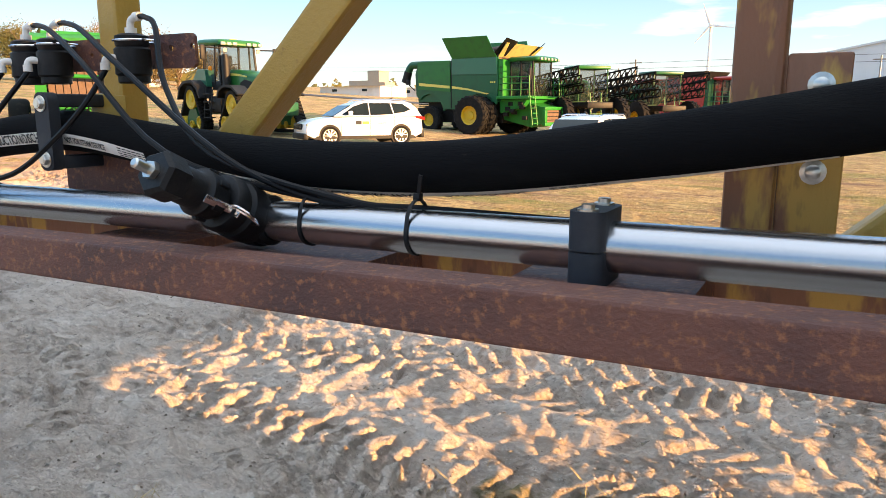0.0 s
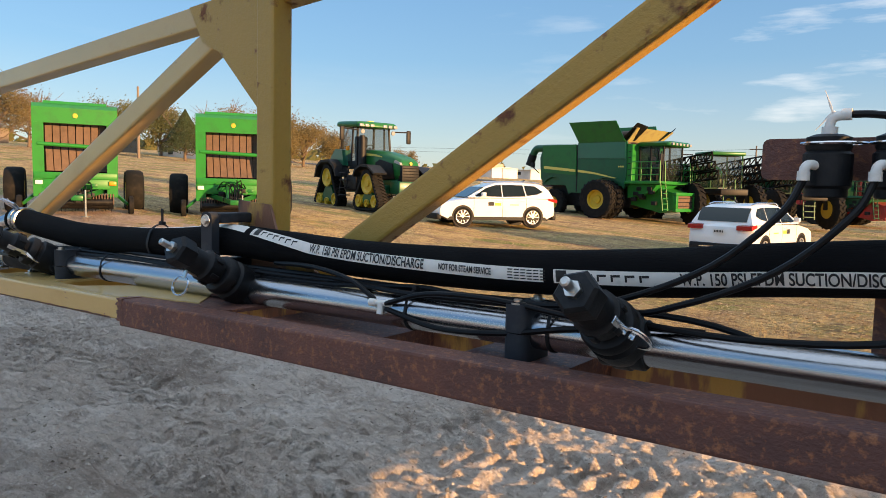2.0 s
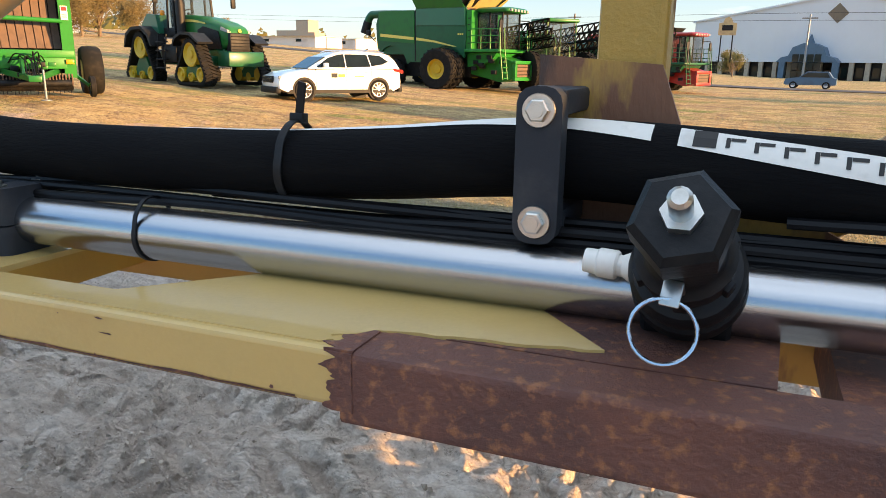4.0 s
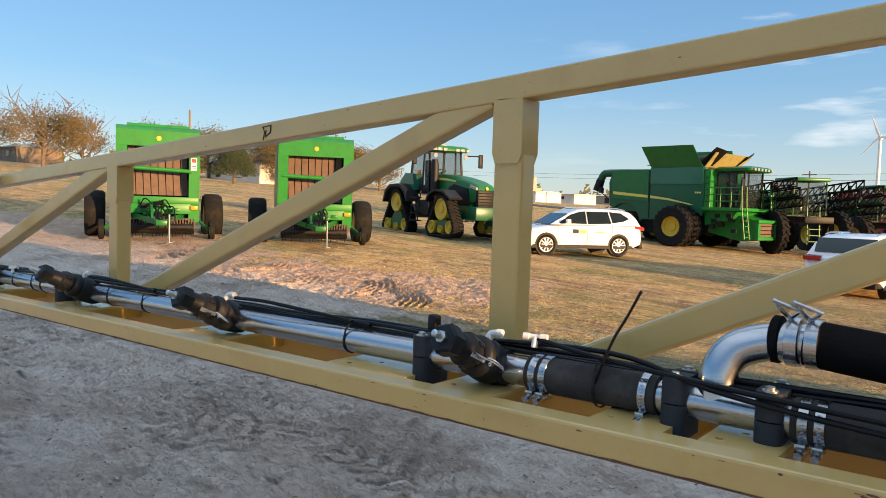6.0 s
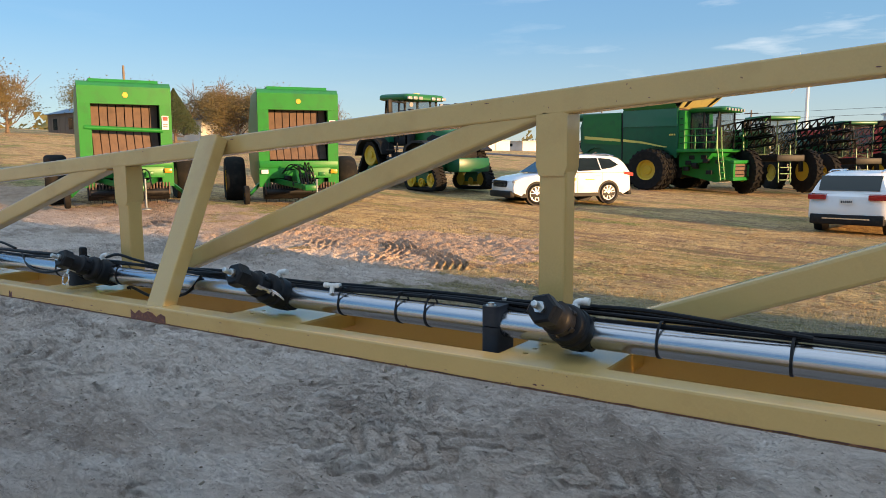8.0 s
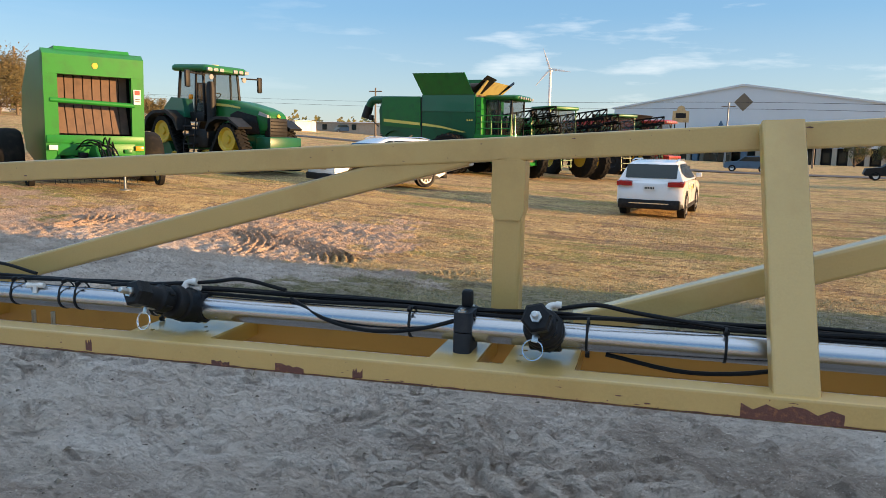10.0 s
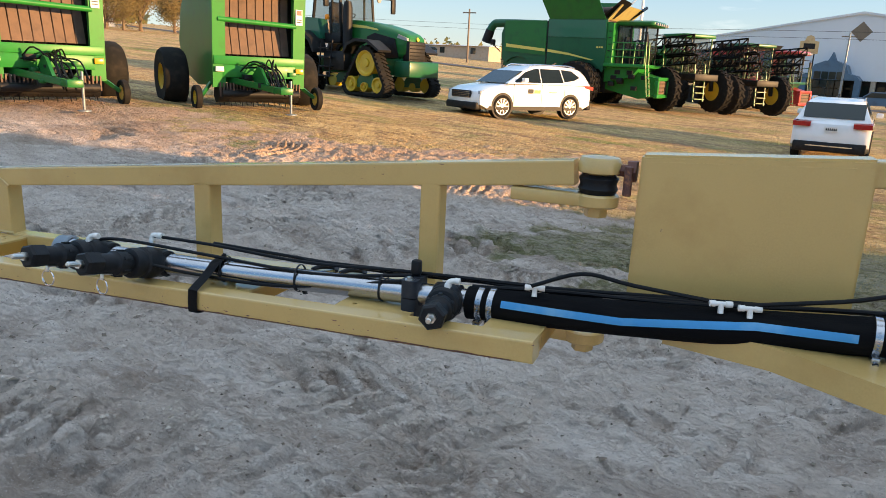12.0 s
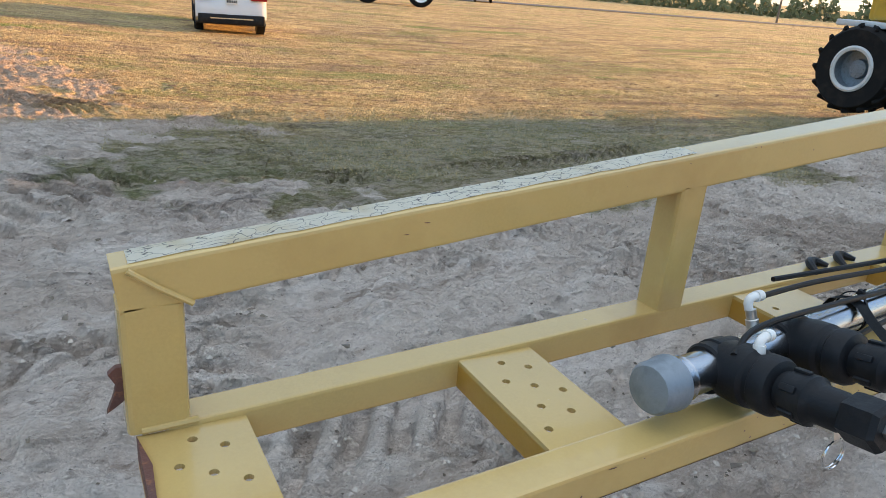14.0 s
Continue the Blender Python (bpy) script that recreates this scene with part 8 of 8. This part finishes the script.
pole(5.9, 117, -1.6, 10.2, True, "pale weathered utility pole by the hall", mat=M_GALV)
pole(*polar(-10.2, 120), 7.0, False, "slim metal lamp post")
pole(*polar(11.8, 120), 8.0, True)
pole(*polar(13.8, 190), 9.0, True)
pole(*polar(22.5, 110), 7.5, True)
pole(*polar(58.5, 80), 7.5, False)
pole(*polar(47.5, 90), 7.0, False)
pole(*polar(-27, 100), 7.0, True)
pole(*polar(-50, 110), 7.0, True)
for z in (8.0, 7.2):
    b = BM()
    sweep(b, smooth_path([(-120, 130, z + 3), (-50, 118, z + 0.6), (4.6, 95, z - 0.6), (40, 92, z - 1.2), (110, 95, z - 0.6)], 6), 0.02, 5)
    tagged(part("power_line", b, M_DARK), "thin overhead power line", "cable", "power lines")

board = thing("street_sign", Matrix.Translation((-2.91, 62, 1.94)) @ Matrix.Scale(0.5, 4), "big arched sign board on two posts", "sign")
b = BM()
prism(b, [(-1.3, 3.6), (-1.3, 5.4), (-0.7, 5.5), (-0.5, 6.1), (0, 6.35), (0.5, 6.1), (0.7, 5.5), (1.3, 5.4), (1.3, 3.6)], -0.3, 0.3)
part("board", b, M_SIGNPANEL, board, smooth=0)
b = BM()
box(b, (-0.8, -0.34, 4.3), (0.8, -0.31, 5.1))
for s in (-1, 1):
    box(b, (s * 0.85 - 0.09, -0.1, -0.5), (s * 0.85 + 0.09, 0.1, 3.6))
part("posts", b, M_DARK, board)


def far_car(x, y, z, heading, mat, label):
    root = thing("far_car", pose(x, y, z, 0, 0, heading), label, "car", "cars across the road")
    b = BM()
    prism(b, [(-2.2, 0.35), (-2.25, 0.95), (-1.9, 1.05), (-1.5, 1.6), (0.3, 1.6), (1.0, 1.05), (2.1, 0.92), (2.25, 0.5), (2.1, 0.35)], -0.85, 0.85)
    part("body", b, mat, root, smooth=20)
    b = BM()
    prism(b, [(-1.7, 1.08), (-1.4, 1.52), (0.25, 1.52), (0.85, 1.08)], -0.87, 0.87)
    part("windows", b, M_GLASS, root)
    for px in (-1.4, 1.4):
        for s in (-1, 1):
            wheel(root, px, s * 0.8, 0.34, 0.2, 0.2, M_ALLOY)
    return root


for bear, dist, hd, mt, lab in ((-5.4, 79, 172, M_BLUEROOF, "dark blue SUV on the road"), (24.5, 150, 20, M_BLUEROOF, "dark pickup on the far road"), (-26.8, 75, 60, M_WHITE, "white van parked far off"), (-14.5, 66, 170, M_DARK, "black car on the road")):
    x, y, z = polar(bear, dist)
    far_car(x, y, z, hd, mt, lab)


# ---- trees ----
def tree(x, y, z, h, spread, mat, seed, label, leaves=1400, bare=0.0, cone=False, size=0.28):
    root = thing("tree", Matrix.Translation((x, y, z)), label, "tree", "trees round the field")
    rr = random.Random(seed)
    b = BM()
    sweep(b, smooth_path([(0, 0, -0.3), (rr.uniform(-0.1, 0.1), 0, h * 0.15), (rr.uniform(-0.3, 0.3), rr.uniform(-0.3, 0.3), h * 0.45), (rr.uniform(-0.4, 0.4), 0, h * (0.92 if cone else 0.75))], 3), [h * 0.035 * (1 - 0.085 * k) for k in range(10)], 8)
    ends = []
    for k in range(6 if cone else 20):
        a, t = rr.random() * math.tau, rr.uniform(0.06, 0.5)
        up = rr.uniform(0.10, 0.50)
        e = Vector((math.cos(a) * spread * rr.uniform(0.45, 0.95), math.sin(a) * spread * rr.uniform(0.45, 0.95), h * min(0.97, t + up)))
        s = Vector((0, 0, h * t))
        mid = s.lerp(e, 0.5) + Vector((0, 0, -0.06 * h))
        sweep(b, [s, mid, e], [h * 0.014, h * 0.009, h * 0.003], 5)
        ends.append(e)
        for j in range(5 if bare else 3):
            q = e + Vector((rr.uniform(-1, 1), rr.uniform(-1, 1), rr.uniform(-0.1, 1))) * spread * 0.34
            sweep(b, [mid.lerp(e, rr.uniform(0.2, 1)), q], [h * 0.006, h * 0.0015], 4)
            ends.append(q)
    part("trunk", b, M_BARK, root)
    co, k = [], 0
    lumps = [(e, spread * rr.uniform(0.22, 0.45)) for e in ends if e.z < h * (0.72 if bare else 0.95)]
    while k < int(leaves * (1 - bare)):
        if cone:
            t = rr.random() ** 0.7
            rad = spread * (1 - t) * rr.uniform(0.5, 1.05)
            a = rr.random() * math.tau
            q = Vector((math.cos(a) * rad, math.sin(a) * rad, h * (0.16 + 0.84 * t)))
        else:
            e, lr = rr.choice(lumps)
            q = e + Vector((rr.gauss(0, 0.5), rr.gauss(0, 0.5), rr.gauss(0, 0.5))) * lr
            q.z = max(q.z, 0.15)
        s = size * rr.uniform(0.5, 1.3)
        u = Vector((rr.gauss(0, 1), rr.gauss(0, 1), rr.gauss(0, 1))).normalized()
        v = u.orthogonal().normalized()
        co += [q - u * s * 0.5 - v * s * 0.35, q + u * s * 0.5 - v * s * 0.2, q + u * s * 0.1 + v * s * 0.5]
        k += 1
    lm = bpy.data.meshes.new("crown")
    lm.from_pydata([tuple(c) for c in co], [], [(3 * i, 3 * i + 1, 3 * i + 2) for i in range(len(co) // 3)])
    lm.materials.append(mat)
    new("crown", lm).parent = root
    return root


TREES = ((68.3, 88, 8.0, 4.6, M_LEAF, "rust-brown half-bare autumn tree", 1500, 0.2), (72.5, 84, 7.0, 4.0, M_LEAF, "brown autumn tree beside the field", 1500, 0.1), (75.5, 92, 8.5, 5.0, M_LEAF, "brown autumn tree beside the field", 1500, 0.15), (65.9, 98, 7.0, 3.6, M_LEAF, "thin bare autumn tree", 700, 0.5), (79, 90, 7.5, 4.5, M_LEAFG, "dull green autumn tree", 1400, 0.1), (60.5, 92, 6.0, 3.5, M_LEAFG, "dull green tree by the house", 1300, 0.0), (57.2, 100, 6.5, 3.4, M_LEAFG, "dull green tree by the house", 1300, 0.0), (55.2, 82, 5.6, 2.9, M_CEDAR, "dark evergreen with a round crown", 2200, 0.0), (53.0, 95, 7.5, 4.0, M_LEAF, "orange autumn tree beside the field", 1500, 0.15), (50.7, 92, 7.0, 3.9, M_LEAF, "orange autumn tree beside the field", 1500, 0.15), (48.6, 90, 7.4, 4.0, M_LEAF, "orange autumn tree beside the field", 1600, 0.1), (46.4, 92, 6.6, 3.4, M_LEAF, "orange autumn tree beside the field", 1300, 0.2), (44.0, 100, 5.8, 2.9, M_LEAF, "brown autumn tree beside the field", 1100, 0.1), (38.6, 120, 3.4, 2.0, M_LEAF, "small round orange tree", 700, 0.0), (0.5, 150, 5.0, 2.2, M_LEAFG, "small green tree before the hall", 800, 0.0), (-13.0, 152, 6.0, 2.4, M_LEAFG, "small green tree before the hall", 800, 0.0), (-15.0, 150, 5.0, 2.0, M_LEAFG, "small green tree before the hall", 700, 0.0))
for k, (bear, dist, h, sp, mt, lab, lv, bare) in enumerate(TREES):
    tree(*polar(bear, dist), h, sp * 0.95, mt, 100 + k, lab, int(lv * 9.0), bare, cone=mt is M_CEDAR, size=0.17)
r_w = random.Random(31)
co = []
for bear0, bear1, dist, hh, count in ((-78, -22, 210, 6.5, 9000), (15, 45, 330, 6.0, 2200), (45, 100, 170, 4.0, 2200), (-22, 15, 330, 5, 1400)):
    for k in range(count):
        bb = r_w.uniform(bear0, bear1)
        dd = dist * r_w.uniform(0.92, 1.15)
        x, y, z = polar(bb, dd)
        lump = 0.5 + 0.5 * math.sin(bb * 2.3) * math.sin(bb * 0.9 + 1.0) + 0.25 * math.sin(bb * 7.0)
        q = Vector((x, y, z + hh * max(0.12, lump) * r_w.random()))
        s = r_w.uniform(0.8, 2.2)
        u = Vector((r_w.gauss(0, 1), r_w.gauss(0, 1), r_w.gauss(0, 1))).normalized() * s
        v = u.orthogonal()
        co += [q - u * 0.5 - v * 0.3, q + u * 0.5 - v * 0.2, q + v * 0.5]
fm = bpy.data.meshes.new("far_woods")
fm.from_pydata([tuple(c) for c in co], [], [(3 * i, 3 * i + 1, 3 * i + 2) for i in range(len(co) // 3)])
fm.materials.append(M_LEAFG)
tagged(new("far_woods", fm), "brown and green woods along the horizon", "trees", kind="stuff")
rx = np.linspace(-200, 260, 60)
b = BM()
loft(b, [[(float(v), 72 - 0.10 * float(v) + d, float(rise(np.array(float(v)), np.array(72 - 0.1 * float(v) + d))) + 0.05) for d in (-3.5, 3.5)] for v in rx], close=False, caps=False)
tagged(part("road", b, M_PAVE), "grey asphalt road along the far side of the field", "road", kind="structure")
